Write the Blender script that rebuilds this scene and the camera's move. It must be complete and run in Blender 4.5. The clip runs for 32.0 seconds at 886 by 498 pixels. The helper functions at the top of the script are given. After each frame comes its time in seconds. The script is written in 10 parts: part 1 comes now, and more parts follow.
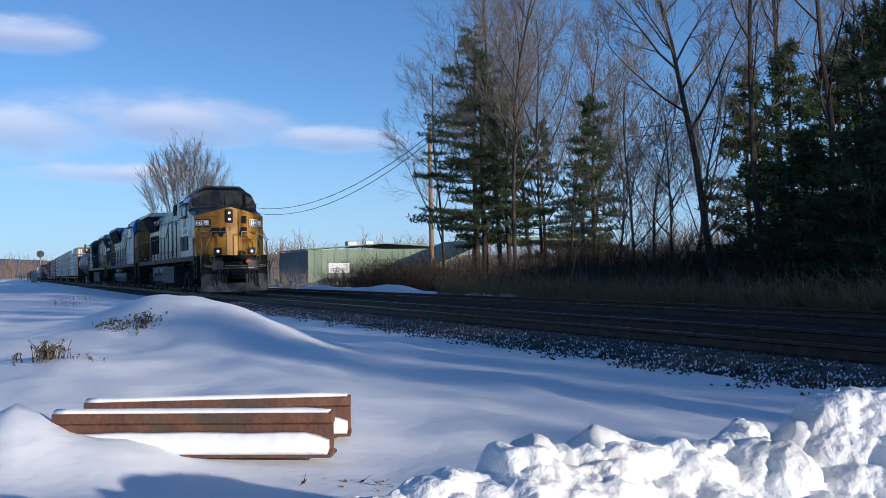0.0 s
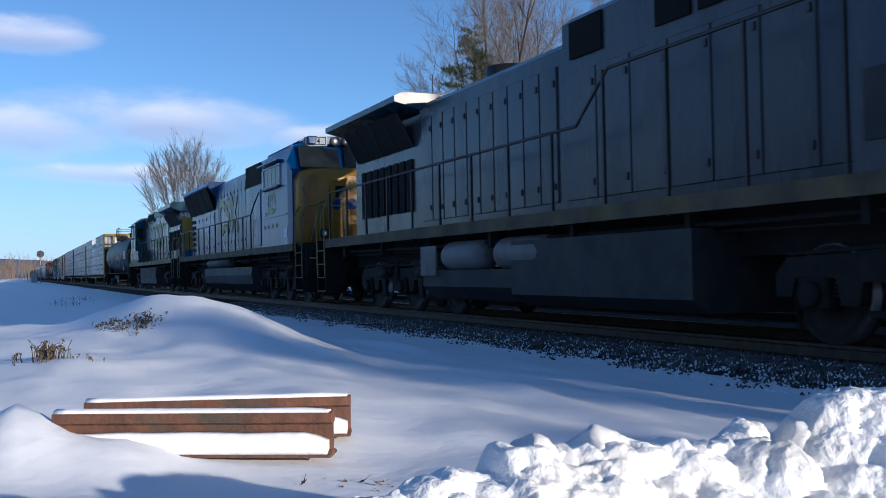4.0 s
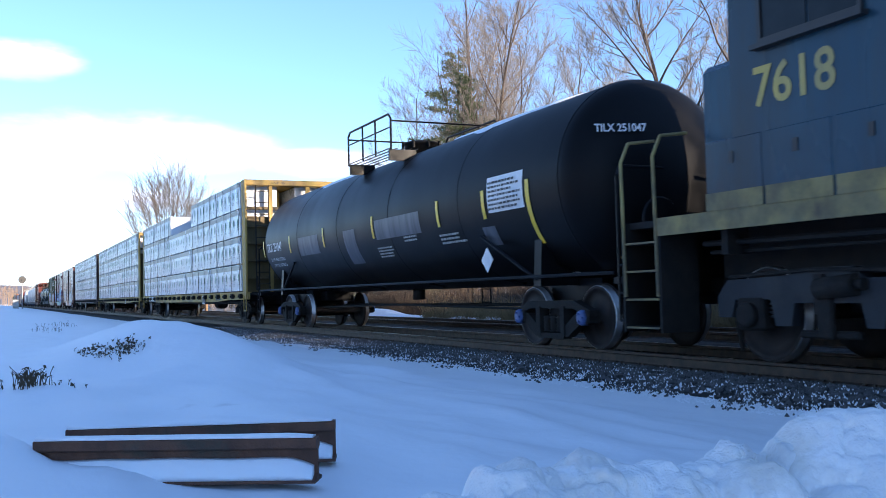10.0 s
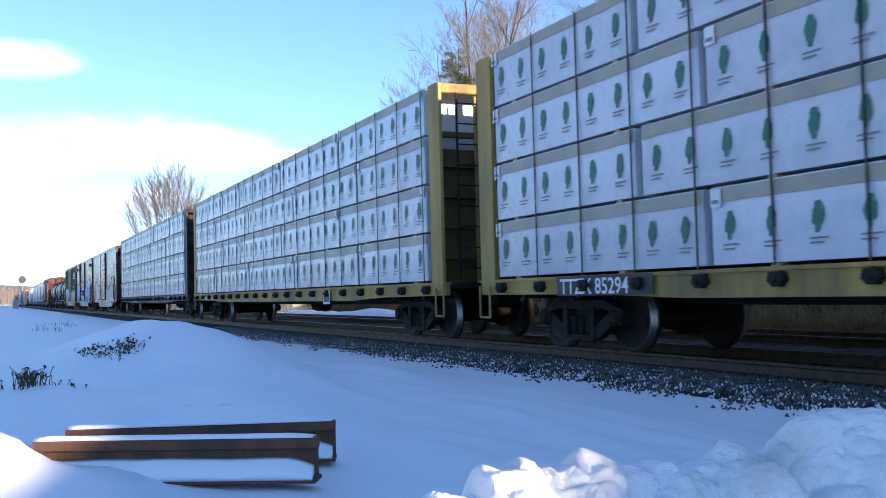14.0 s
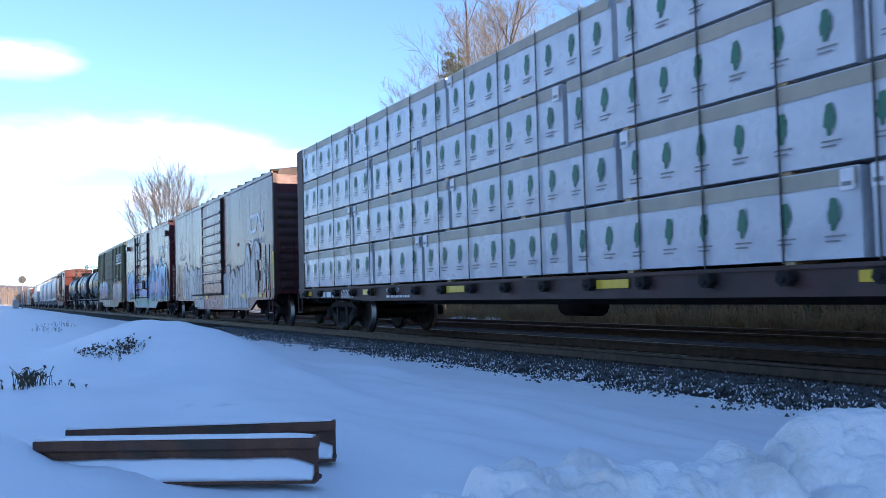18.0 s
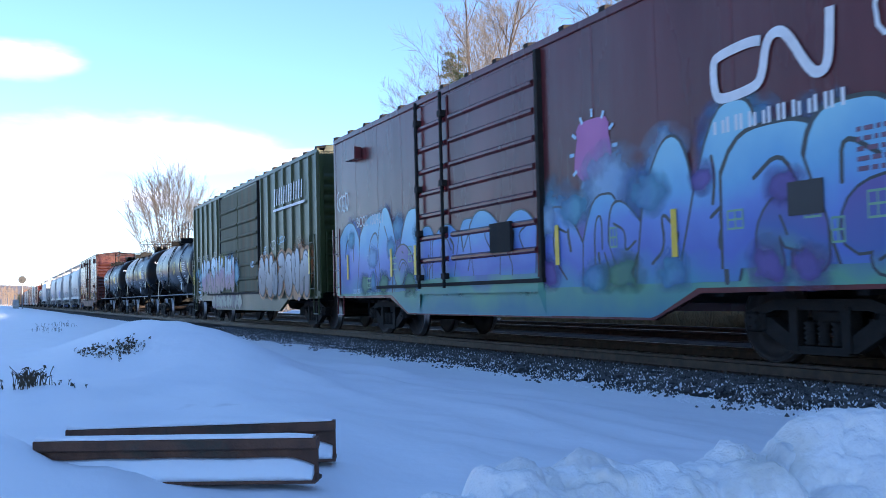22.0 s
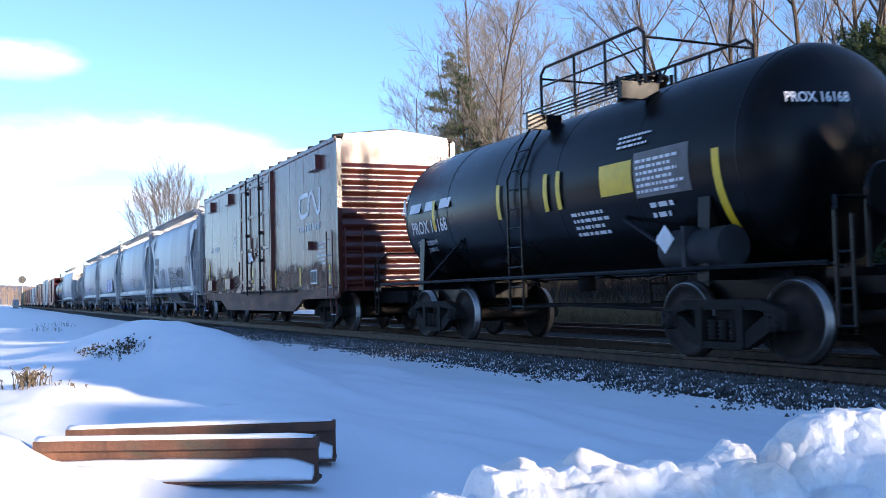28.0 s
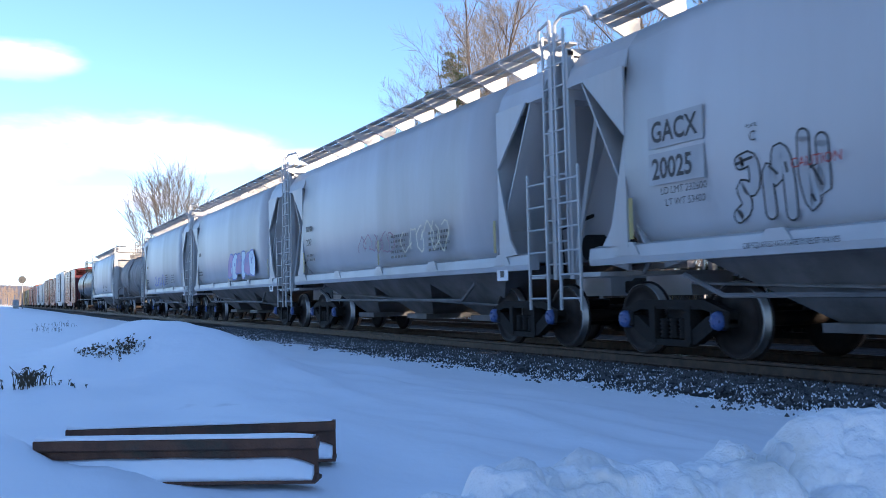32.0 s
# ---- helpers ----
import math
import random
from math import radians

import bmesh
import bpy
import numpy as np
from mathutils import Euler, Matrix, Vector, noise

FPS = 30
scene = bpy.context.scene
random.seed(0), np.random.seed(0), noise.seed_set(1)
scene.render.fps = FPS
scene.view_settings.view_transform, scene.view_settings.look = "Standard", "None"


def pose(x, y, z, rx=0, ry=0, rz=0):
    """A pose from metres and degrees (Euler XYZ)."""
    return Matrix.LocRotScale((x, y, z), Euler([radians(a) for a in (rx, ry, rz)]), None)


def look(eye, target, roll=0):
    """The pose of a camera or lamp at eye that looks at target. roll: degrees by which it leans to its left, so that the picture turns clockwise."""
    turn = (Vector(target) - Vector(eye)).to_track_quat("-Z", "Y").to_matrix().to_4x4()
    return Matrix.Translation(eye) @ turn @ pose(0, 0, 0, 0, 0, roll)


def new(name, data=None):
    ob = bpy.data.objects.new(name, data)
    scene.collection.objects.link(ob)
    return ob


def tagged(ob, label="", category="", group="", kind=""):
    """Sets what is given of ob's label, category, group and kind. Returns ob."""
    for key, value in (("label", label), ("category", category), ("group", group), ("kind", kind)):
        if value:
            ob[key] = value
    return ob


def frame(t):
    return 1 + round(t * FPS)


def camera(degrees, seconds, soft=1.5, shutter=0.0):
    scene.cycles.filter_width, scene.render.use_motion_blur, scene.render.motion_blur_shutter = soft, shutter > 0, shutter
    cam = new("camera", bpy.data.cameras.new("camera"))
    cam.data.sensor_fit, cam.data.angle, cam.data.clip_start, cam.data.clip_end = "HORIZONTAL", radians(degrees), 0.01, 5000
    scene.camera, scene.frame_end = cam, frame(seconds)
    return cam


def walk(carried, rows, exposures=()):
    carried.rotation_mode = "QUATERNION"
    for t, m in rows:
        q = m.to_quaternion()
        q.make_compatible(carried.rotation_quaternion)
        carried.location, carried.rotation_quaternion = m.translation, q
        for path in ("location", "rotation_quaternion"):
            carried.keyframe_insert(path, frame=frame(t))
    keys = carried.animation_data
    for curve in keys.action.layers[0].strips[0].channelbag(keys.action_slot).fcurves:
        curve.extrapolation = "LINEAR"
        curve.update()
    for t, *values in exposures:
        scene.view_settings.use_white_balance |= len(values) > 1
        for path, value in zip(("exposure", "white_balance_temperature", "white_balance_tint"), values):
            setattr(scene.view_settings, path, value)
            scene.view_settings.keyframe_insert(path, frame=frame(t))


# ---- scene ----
# ---------------------------------------------------------------- camera
# x runs along the track (the train goes towards +x), y across it, z = 0 is the top of the rails
EYE = (0.0, -8.547, 0.859)
cam = camera(49.65, 32.0, soft=0.8, shutter=0.12)
walk(cam, [
    (0.0, look(EYE, (-9.131, -4.475, 1.074), -1.131)),
    (6.7, look(EYE, (-9.131, -4.475, 1.074), -1.131)),
    (6.8, look(EYE, (-9.114, -4.439, 1.081), -1.257)),
    (6.9, look(EYE, (-9.044, -4.288, 1.111), -1.786)),
    (7.0, look(EYE, (-8.989, -4.174, 1.132), -2.190)),
    (7.1, look(EYE, (-8.982, -4.160, 1.144), -2.194)),
    (7.2, look(EYE, (-8.998, -4.196, 1.163), -2.106)),
    (7.3, look(EYE, (-9.030, -4.266, 1.209), -1.920)),
    (7.5, look(EYE, (-9.048, -4.307, 1.261), -1.726)),
    (7.7, look(EYE, (-9.055, -4.326, 1.305), -1.535)),
    (8.0, look(EYE, (-9.055, -4.328, 1.315), -1.455)),
    (32.0, look(EYE, (-9.055, -4.328, 1.315), -1.455)),
], exposures=[(0.0, 0.05, 5750, 12), (3.5, 0.18, 5750, 12), (5.0, 0.45, 6100, 14), (6.0, 1.2, 6500, 17), (8.0, 1.6, 6600, 17), (10.5, 1.62, 6600, 17), (12.5, 1.48, 6600, 17), (18.5, 1.49, 6600, 17), (20.0, 1.64, 6600, 17),
              (26.0, 1.6, 6550, 17), (28.0, 1.5, 6500, 17), (30.0, 1.45, 6500, 17), (32.0, 1.5, 6600, 17)])

# ---------------------------------------------------------------- light
SUN_AZ, SUN_EL = 24.5, 10.8            # degrees from +x towards +y, and above the horizon
to_sun = Vector((math.cos(radians(SUN_EL)) * math.cos(radians(SUN_AZ)), math.cos(radians(SUN_EL)) * math.sin(radians(SUN_AZ)), math.sin(radians(SUN_EL))))
sun = new("sun", bpy.data.lights.new("sun", "SUN"))
sun.data.energy, sun.data.angle, sun.data.color = 5.0, radians(0.6), (1.0, 0.86, 0.66)
sun.matrix_world = look(to_sun * 100, (0, 0, 0))

world = bpy.data.worlds.new("sky")
scene.world = world
world.use_nodes = True
wt = world.node_tree
wn = wt.nodes


def wnode(kind, **values):
    n = wn.new(kind)
    for key, value in values.items():
        n.inputs[key].default_value = value
    return n


bg = wn["Background"]
sky = wn.new("ShaderNodeTexSky")
sky.sky_type, sky.sun_disc = "NISHITA", False
sky.sun_elevation, sky.sun_rotation = radians(SUN_EL), radians(90 - SUN_AZ)
sky.air_density, sky.dust_density, sky.ozone_density = 0.8, 0.0, 3.5
bg.inputs["Strength"].default_value = 0.13
# a few flat, ragged clouds low over the line, drawn where the sky shows them: u across and v up, as slopes from the track's direction
coord = wn.new("ShaderNodeTexCoord")
sep = wn.new("ShaderNodeSeparateXYZ")
wt.links.new(coord.outputs["Generated"], sep.inputs["Vector"])


def sky_math(op, a, b=None):
    n = wn.new("ShaderNodeMath")
    n.operation = op
    for i, v in enumerate((a, b)):
        if v is None:
            continue
        if isinstance(v, (int, float)):
            n.inputs[i].default_value = v
        else:
            wt.links.new(v, n.inputs[i])
    return n.outputs[0]


away = sky_math("MAXIMUM", sky_math("MULTIPLY", sep.outputs["X"], -1.0), 0.05)
u = sky_math("DIVIDE", sep.outputs["Y"], away)
v = sky_math("DIVIDE", sep.outputs["Z"], away)
flat = wn.new("ShaderNodeMapping")
flat.inputs["Scale"].default_value = (5.0, 5.0, 15.0)
wt.links.new(coord.outputs["Generated"], flat.inputs["Vector"])
cn = wnode("ShaderNodeTexNoise", Scale=2.2, Detail=7.0, Roughness=0.55, Distortion=0.2)
wt.links.new(flat.outputs["Vector"], cn.inputs["Vector"])
ragged = sky_math("MULTIPLY", sky_math("SUBTRACT", cn.outputs["Fac"], 0.5), 3.0)
cover = lit = None
for cu, cv, wu, wv in ((0.135, 0.160, 0.125, 0.026), (0.02, 0.145, 0.07, 0.03), (0.09, 0.102, 0.085, 0.011), (0.325, 0.146, 0.075, 0.013), (0.02, 0.236, 0.050, 0.018)):
    du = sky_math("DIVIDE", sky_math("SUBTRACT", u, cu), wu)
    dv = sky_math("DIVIDE", sky_math("SUBTRACT", v, cv), wv)
    d = sky_math("SUBTRACT", 1.0, sky_math("ADD", sky_math("MULTIPLY", du, du), sky_math("MULTIPLY", dv, dv)))
    d = sky_math("ADD", d, ragged)
    up = sky_math("MULTIPLY", sky_math("MAXIMUM", d, 0.0), dv)
    lit = up if lit is None else sky_math("ADD", lit, up)
    cover = d if cover is None else sky_math("MAXIMUM", cover, d)
soft_edge = wn.new("ShaderNodeMapRange")
soft_edge.interpolation_type = "SMOOTHSTEP"
for key, value in (("From Min", -0.8), ("From Max", 1.6), ("To Min", 0.0), ("To Max", 0.85)):
    soft_edge.inputs[key].default_value = value
wt.links.new(cover, soft_edge.inputs["Value"])
mixc = wn.new("ShaderNodeMix")
mixc.data_type = "RGBA"
wt.links.new(soft_edge.outputs["Result"], mixc.inputs["Factor"])
tops = wn.new("ShaderNodeMapRange")
for key, value in (("From Min", -0.5), ("From Max", 0.4), ("To Min", 0.0), ("To Max", 1.0)):
    tops.inputs[key].default_value = value
wt.links.new(lit, tops.inputs["Value"])
grey = wn.new("ShaderNodeMix")
grey.data_type = "RGBA"
grey.inputs["A"].default_value, grey.inputs["B"].default_value = (3.2, 3.7, 5.0, 1), (5.8, 5.8, 6.3, 1)
wt.links.new(tops.outputs["Result"], grey.inputs["Factor"])
wt.links.new(grey.outputs["Result"], mixc.inputs["B"])
# clear winter air: the sky pales to a cool blue at the horizon
haze = wn.new("ShaderNodeMapRange")
for key, value in (("From Min", 0.16), ("From Max", -0.02), ("To Min", 0.0), ("To Max", 0.85)):
    haze.inputs[key].default_value = value
wt.links.new(sep.outputs["Z"], haze.inputs["Value"])
pale = wn.new("ShaderNodeMix")
pale.data_type = "RGBA"
wt.links.new(haze.outputs["Result"], pale.inputs["Factor"])
wt.links.new(sky.outputs["Color"], pale.inputs["A"])
pale.inputs["B"].default_value = (2.95, 4.35, 6.0, 1)
wt.links.new(pale.outputs["Result"], mixc.inputs["A"])
wt.links.new(mixc.outputs["Result"], bg.inputs["Color"])

# ---------------------------------------------------------------- materials


def mat(name, c1, c2=None, scale=4.0, rough=0.6, metal=0.0, bump=0.15, stretch=(1, 1, 1), grime=None, grime_at=0.62, fine=40.0, spec=0.5, vary=0.0):
    """A worn surface: two tones mixed by a coarse noise, a fine grain in the relief, and patches of grime in streaks."""
    m = bpy.data.materials.new(name)
    m.use_nodes = True
    nt = m.node_tree
    b = nt.nodes["Principled BSDF"]
    b.inputs["Metallic"].default_value = metal
    b.inputs["Specular IOR Level"].default_value = spec
    tc = nt.nodes.new("ShaderNodeTexCoord")
    mp = nt.nodes.new("ShaderNodeMapping")
    mp.inputs["Scale"].default_value = stretch
    nt.links.new(tc.outputs["Object"], mp.inputs["Vector"])
    n1 = nt.nodes.new("ShaderNodeTexNoise")
    n1.inputs["Scale"].default_value, n1.inputs["Detail"].default_value = scale, 5.0
    nt.links.new(mp.outputs["Vector"], n1.inputs["Vector"])
    mx = nt.nodes.new("ShaderNodeMix")
    mx.data_type = "RGBA"
    mx.inputs["A"].default_value = (*c1, 1)
    mx.inputs["B"].default_value = (*(c2 or c1), 1)
    r1 = nt.nodes.new("ShaderNodeMapRange")
    r1.inputs["From Min"].default_value, r1.inputs["From Max"].default_value = 0.35, 0.65
    nt.links.new(n1.outputs["Fac"], r1.inputs["Value"])
    nt.links.new(r1.outputs["Result"], mx.inputs["Factor"])
    out = mx.outputs["Result"]
    if grime:
        n2 = nt.nodes.new("ShaderNodeTexNoise")
        n2.inputs["Scale"].default_value, n2.inputs["Detail"].default_value, n2.inputs["Roughness"].default_value = scale * 0.45, 8.0, 0.65
        nt.links.new(mp.outputs["Vector"], n2.inputs["Vector"])
        r2 = nt.nodes.new("ShaderNodeMapRange")
        r2.inputs["From Min"].default_value, r2.inputs["From Max"].default_value = grime_at - 0.12, grime_at + 0.1
        nt.links.new(n2.outputs["Fac"], r2.inputs["Value"])
        m2 = nt.nodes.new("ShaderNodeMix")
        m2.data_type = "RGBA"
        m2.inputs["B"].default_value = (*grime, 1)
        nt.links.new(r2.outputs["Result"], m2.inputs["Factor"])
        nt.links.new(out, m2.inputs["A"])
        out = m2.outputs["Result"]
    if vary:
        oi = nt.nodes.new("ShaderNodeObjectInfo")
        hs = nt.nodes.new("ShaderNodeHueSaturation")
        rv = nt.nodes.new("ShaderNodeMapRange")
        rv.inputs["To Min"].default_value, rv.inputs["To Max"].default_value = 1 - vary, 1 + vary
        nt.links.new(oi.outputs["Random"], rv.inputs["Value"])
        nt.links.new(rv.outputs["Result"], hs.inputs["Value"])
        nt.links.new(out, hs.inputs["Color"])
        out = hs.outputs["Color"]
    nt.links.new(out, b.inputs["Base Color"])
    rr = nt.nodes.new("ShaderNodeMapRange")
    rr.inputs["To Min"].default_value, rr.inputs["To Max"].default_value = max(0.03, rough - 0.1), min(1.0, rough + 0.12)
    nt.links.new(n1.outputs["Fac"], rr.inputs["Value"])
    nt.links.new(rr.outputs["Result"], b.inputs["Roughness"])
    if bump:
        n3 = nt.nodes.new("ShaderNodeTexNoise")
        n3.inputs["Scale"].default_value, n3.inputs["Detail"].default_value = fine, 4.0
        nt.links.new(tc.outputs["Object"], n3.inputs["Vector"])
        bp = nt.nodes.new("ShaderNodeBump")
        bp.inputs["Strength"].default_value, bp.inputs["Distance"].default_value = bump, 0.02
        nt.links.new(n3.outputs["Fac"], bp.inputs["Height"])
        nt.links.new(bp.outputs["Normal"], b.inputs["Normal"])
    return m


STREAK = (1.0, 1.0, 0.18)
SNOW = mat("snow", (0.945, 0.955, 0.975), (0.915, 0.93, 0.96), scale=1.2, rough=0.55, bump=0.35, fine=14.0, spec=0.3)
SNOW_DIRTY = mat("ploughed_snow", (0.92, 0.92, 0.92), (0.85, 0.85, 0.85), scale=6.0, rough=0.6, bump=0.5, fine=45.0, grime=(0.66, 0.62, 0.54), grime_at=0.68, spec=0.3)
BALLAST = mat("ballast_stone", (0.045, 0.0438, 0.045), (0.021, 0.0198, 0.0192), scale=9.0, rough=0.9, bump=0.9, fine=28.0, grime=(0.066, 0.0588, 0.051), spec=0.2)
STONE = mat("crushed_stone", (0.1275, 0.1275, 0.1328), (0.05313, 0.051, 0.04888), scale=9.0, rough=0.85, bump=0.5)
TIE = mat("creosoted_wood", (0.042, 0.035, 0.028), (0.021, 0.0189, 0.0168), scale=6.0, rough=0.85, bump=0.5, stretch=(1, 6, 6))
RAIL = mat("rail_steel", (0.10, 0.065, 0.045), (0.06, 0.045, 0.035), scale=8.0, rough=0.6, metal=0.6, bump=0.2)
RAILTOP = mat("polished_rail", (0.22, 0.20, 0.19), (0.15, 0.14, 0.135), scale=8.0, rough=0.35, metal=0.9, bump=0.05)
RUSTY = mat("rusted_steel", (0.17, 0.075, 0.045), (0.10, 0.05, 0.035), scale=9.0, rough=0.8, metal=0.1, bump=0.4, grime=(0.06, 0.07, 0.055), grime_at=0.66)
IRON = mat("grimy_cast_iron", (0.0176, 0.016, 0.0152), (0.0304, 0.0256, 0.0224), scale=6.0, rough=0.8, metal=0.1, bump=0.4, spec=0.25)
DARK = mat("dark_undergear", (0.012, 0.012, 0.013), (0.022, 0.020, 0.018), scale=5.0, rough=0.75, metal=0.0, bump=0.3, spec=0.2)
WHEEL = mat("wheel_steel", (0.045, 0.032, 0.027), (0.028, 0.023, 0.021), scale=5.0, rough=0.65, metal=0.3, bump=0.2, spec=0.3)
TREAD = mat("worn_wheel_tread", (0.55, 0.53, 0.51), (0.42, 0.40, 0.39), scale=5.0, rough=0.4, metal=1.0, bump=0.05)
BEARING = mat("blue_bearing_cap", (0.06, 0.12, 0.32), (0.05, 0.09, 0.22), scale=9.0, rough=0.5, bump=0.1)
BLUE = mat("loco_blue_paint", (0.0022, 0.0615, 0.1989), (0.0014, 0.0445, 0.1530), scale=1.2, rough=0.27, stretch=STREAK, grime=(0.016, 0.04, 0.085), grime_at=0.62, bump=0.12, spec=0.25, fine=1.8)
BLUEGREY = mat("faded_blue_paint", (0.03794, 0.05692, 0.0837), (0.02232, 0.03794, 0.0625), scale=1.6, rough=0.25, stretch=STREAK, grime=(0.06975, 0.07533, 0.07812), grime_at=0.57, bump=0.12, spec=0.28, fine=1.8)
STEELBLUE = mat("weathered_blue_grey", (0.0144, 0.0657, 0.1020), (0.0101, 0.0488, 0.0816), scale=1.2, rough=0.25, stretch=STREAK, grime=(0.02925, 0.03393, 0.03627), grime_at=0.62, bump=0.12, spec=0.25, fine=1.8)
SILLDUST = mat("dusty_sill_stripe", (0.12, 0.099, 0.066), (0.069, 0.0588, 0.045), scale=1.3, rough=0.7, grime=(0.204, 0.162, 0.066), grime_at=0.60, spec=0.2)
YELLOW = mat("loco_yellow_paint", (0.391, 0.1837, 0.01481), (0.2962, 0.1334, 0.01185), scale=1.4, rough=0.38, stretch=STREAK, grime=(0.1185, 0.05924, 0.02073), grime_at=0.63, bump=0.05, spec=0.4)
CREAM = mat("dusty_yellow_stripe", (0.368, 0.288, 0.104), (0.24, 0.2, 0.104), scale=2.0, rough=0.65, grime=(0.096, 0.08, 0.056), grime_at=0.55, spec=0.25)
LOGO_Y = mat("faded_yellow_lettering", (0.52, 0.3952, 0.104), (0.3952, 0.3224, 0.1248), scale=2.0, rough=0.4, stretch=STREAK, grime=(0.1456, 0.156, 0.1352), grime_at=0.58, bump=0.05, spec=0.2)
TANKGREY = mat("loco_tank_grey", (0.034, 0.037, 0.042), (0.024, 0.026, 0.03), scale=2.0, rough=0.6, grime=(0.06, 0.055, 0.05), spec=0.25)
TANKDUST = mat("dusty_dark_tank", (0.095, 0.072, 0.06), (0.065, 0.05, 0.043), scale=2.0, rough=0.7, grime=(0.0245, 0.0231, 0.0224), spec=0.2)
TANKPALE = mat("loco_tank_dust", (0.20, 0.19, 0.19), (0.15, 0.14, 0.135), scale=2.0, rough=0.6, grime=(0.07, 0.065, 0.06))
BLACK = mat("tank_car_black", (0.00216, 0.002304, 0.00288), (0.00384, 0.00408, 0.0048), scale=1.0, rough=0.28, stretch=(1, 1, 0.3), grime=(0.00672, 0.00672, 0.0072), grime_at=0.62, bump=0.04, spec=0.2)
SATINBLACK = mat("tank_car_satin_black", (0.0032, 0.00352, 0.0048), (0.0056, 0.006, 0.0072), scale=1.0, rough=0.42, stretch=(1, 1, 0.3), grime=(0.0088, 0.0088, 0.0096), grime_at=0.62, bump=0.04, spec=0.14)
MESHBLACK = mat("radiator_screen", (0.006, 0.006, 0.0065), (0.01, 0.01, 0.01), scale=8.0, rough=0.7, bump=0.8, fine=90.0, spec=0.12)
LUMWRAP = mat("lumber_wrap", (0.6299, 0.6554, 0.681), (0.5107, 0.5448, 0.5873), scale=2.2, rough=0.28, bump=0.9, fine=3.2, vary=0.1)
LUMTAN = mat("lumber_wrap_tan", (0.416, 0.36, 0.264), (0.352, 0.312, 0.24), scale=3.0, rough=0.45, bump=0.3, fine=7.0)
LUMWOOD = mat("sawn_lumber_ends", (0.50, 0.36, 0.20), (0.38, 0.26, 0.14), scale=8.0, rough=0.7, bump=0.3)
MARKGREEN = mat("green_print", (0.02, 0.17, 0.10), (0.03, 0.14, 0.09), scale=8.0, rough=0.5, bump=0)
TTYEL = mat("flatcar_yellow", (0.52, 0.33, 0.075), (0.36, 0.24, 0.075), scale=1.6, rough=0.6, stretch=STREAK, grime=(0.13, 0.095, 0.055), grime_at=0.6, spec=0.3)
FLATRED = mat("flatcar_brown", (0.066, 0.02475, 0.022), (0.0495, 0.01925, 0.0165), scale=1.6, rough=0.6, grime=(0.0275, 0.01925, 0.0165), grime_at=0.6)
BOXBROWN = mat("boxcar_brown", (0.145, 0.03, 0.034), (0.1, 0.023, 0.027), scale=1.1, rough=0.25, stretch=STREAK, grime=(0.1361, 0.06048, 0.06048), grime_at=0.66, bump=0.22, spec=0.25, fine=1.2)
BOXRUST = mat("boxcar_rust_red", (0.140, 0.043, 0.040), (0.098, 0.030, 0.029), scale=2.4, rough=0.24, stretch=(1.0, 1.0, 0.09), grime=(0.19, 0.078, 0.042), grime_at=0.62, bump=0.45, spec=0.3, fine=1.5)
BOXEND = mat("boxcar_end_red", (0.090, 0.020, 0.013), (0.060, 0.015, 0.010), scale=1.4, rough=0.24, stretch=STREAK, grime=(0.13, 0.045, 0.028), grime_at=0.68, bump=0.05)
DULLYEL = mat("dirty_yellow_paint", (0.4, 0.245, 0.028), (0.28, 0.175, 0.03), scale=1.4, rough=0.5, stretch=STREAK, grime=(0.068, 0.051, 0.034), grime_at=0.58, bump=0.05, spec=0.2)
PLOUGH = mat("dusty_plough_steel", (0.16, 0.15, 0.145), (0.10, 0.095, 0.09), scale=2.5, rough=0.7, grime=(0.05, 0.045, 0.04), grime_at=0.58, spec=0.25)
BOXGREEN = mat("boxcar_green", (0.054, 0.071, 0.027), (0.038, 0.053, 0.021), scale=1.1, rough=0.34, stretch=STREAK, grime=(0.072, 0.068, 0.036), grime_at=0.62, bump=0.08, spec=0.25)
BOXORANGE = mat("boxcar_orange_end", (0.50, 0.14, 0.05), (0.40, 0.11, 0.045), scale=1.1, rough=0.5, stretch=STREAK, grime=(0.2, 0.09, 0.05))
# dark matte sheet for every boxcar roof and its ribs
DARKROOF = mat("dark_matte_roof_sheet", (0.050, 0.042, 0.038), (0.035, 0.030, 0.028), scale=2.0, rough=0.92, bump=0.1, spec=0.1)
BOXDOOR = mat("boxcar_door_olive", (0.085, 0.083, 0.034), (0.062, 0.063, 0.028), scale=1.8, rough=0.6, stretch=STREAK, grime=(0.17, 0.075, 0.02), grime_at=0.66, bump=0.08, spec=0.25)
ROOFGREY = mat("galvanised_roof", (0.35, 0.35, 0.35), (0.25, 0.25, 0.24), scale=2.0, rough=0.5, metal=0.3)
HOPGREY = mat("hopper_pale_grey", (0.468, 0.4758, 0.4836), (0.4056, 0.4134, 0.4212), scale=0.9, rough=0.38, stretch=STREAK, grime=(0.3588, 0.3432, 0.3198), grime_at=0.64, bump=0.15, fine=1.0)
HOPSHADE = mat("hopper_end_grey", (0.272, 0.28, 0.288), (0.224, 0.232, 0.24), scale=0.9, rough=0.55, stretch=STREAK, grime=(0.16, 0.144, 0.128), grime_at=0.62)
PATCH = mat("grey_paint_patch", (0.391, 0.3995, 0.408), (0.34, 0.3485, 0.357), scale=3.0, rough=0.55, bump=0)
WHITE = mat("white_paint", (0.80, 0.80, 0.80), (0.70, 0.70, 0.70), scale=6.0, rough=0.5, bump=0)
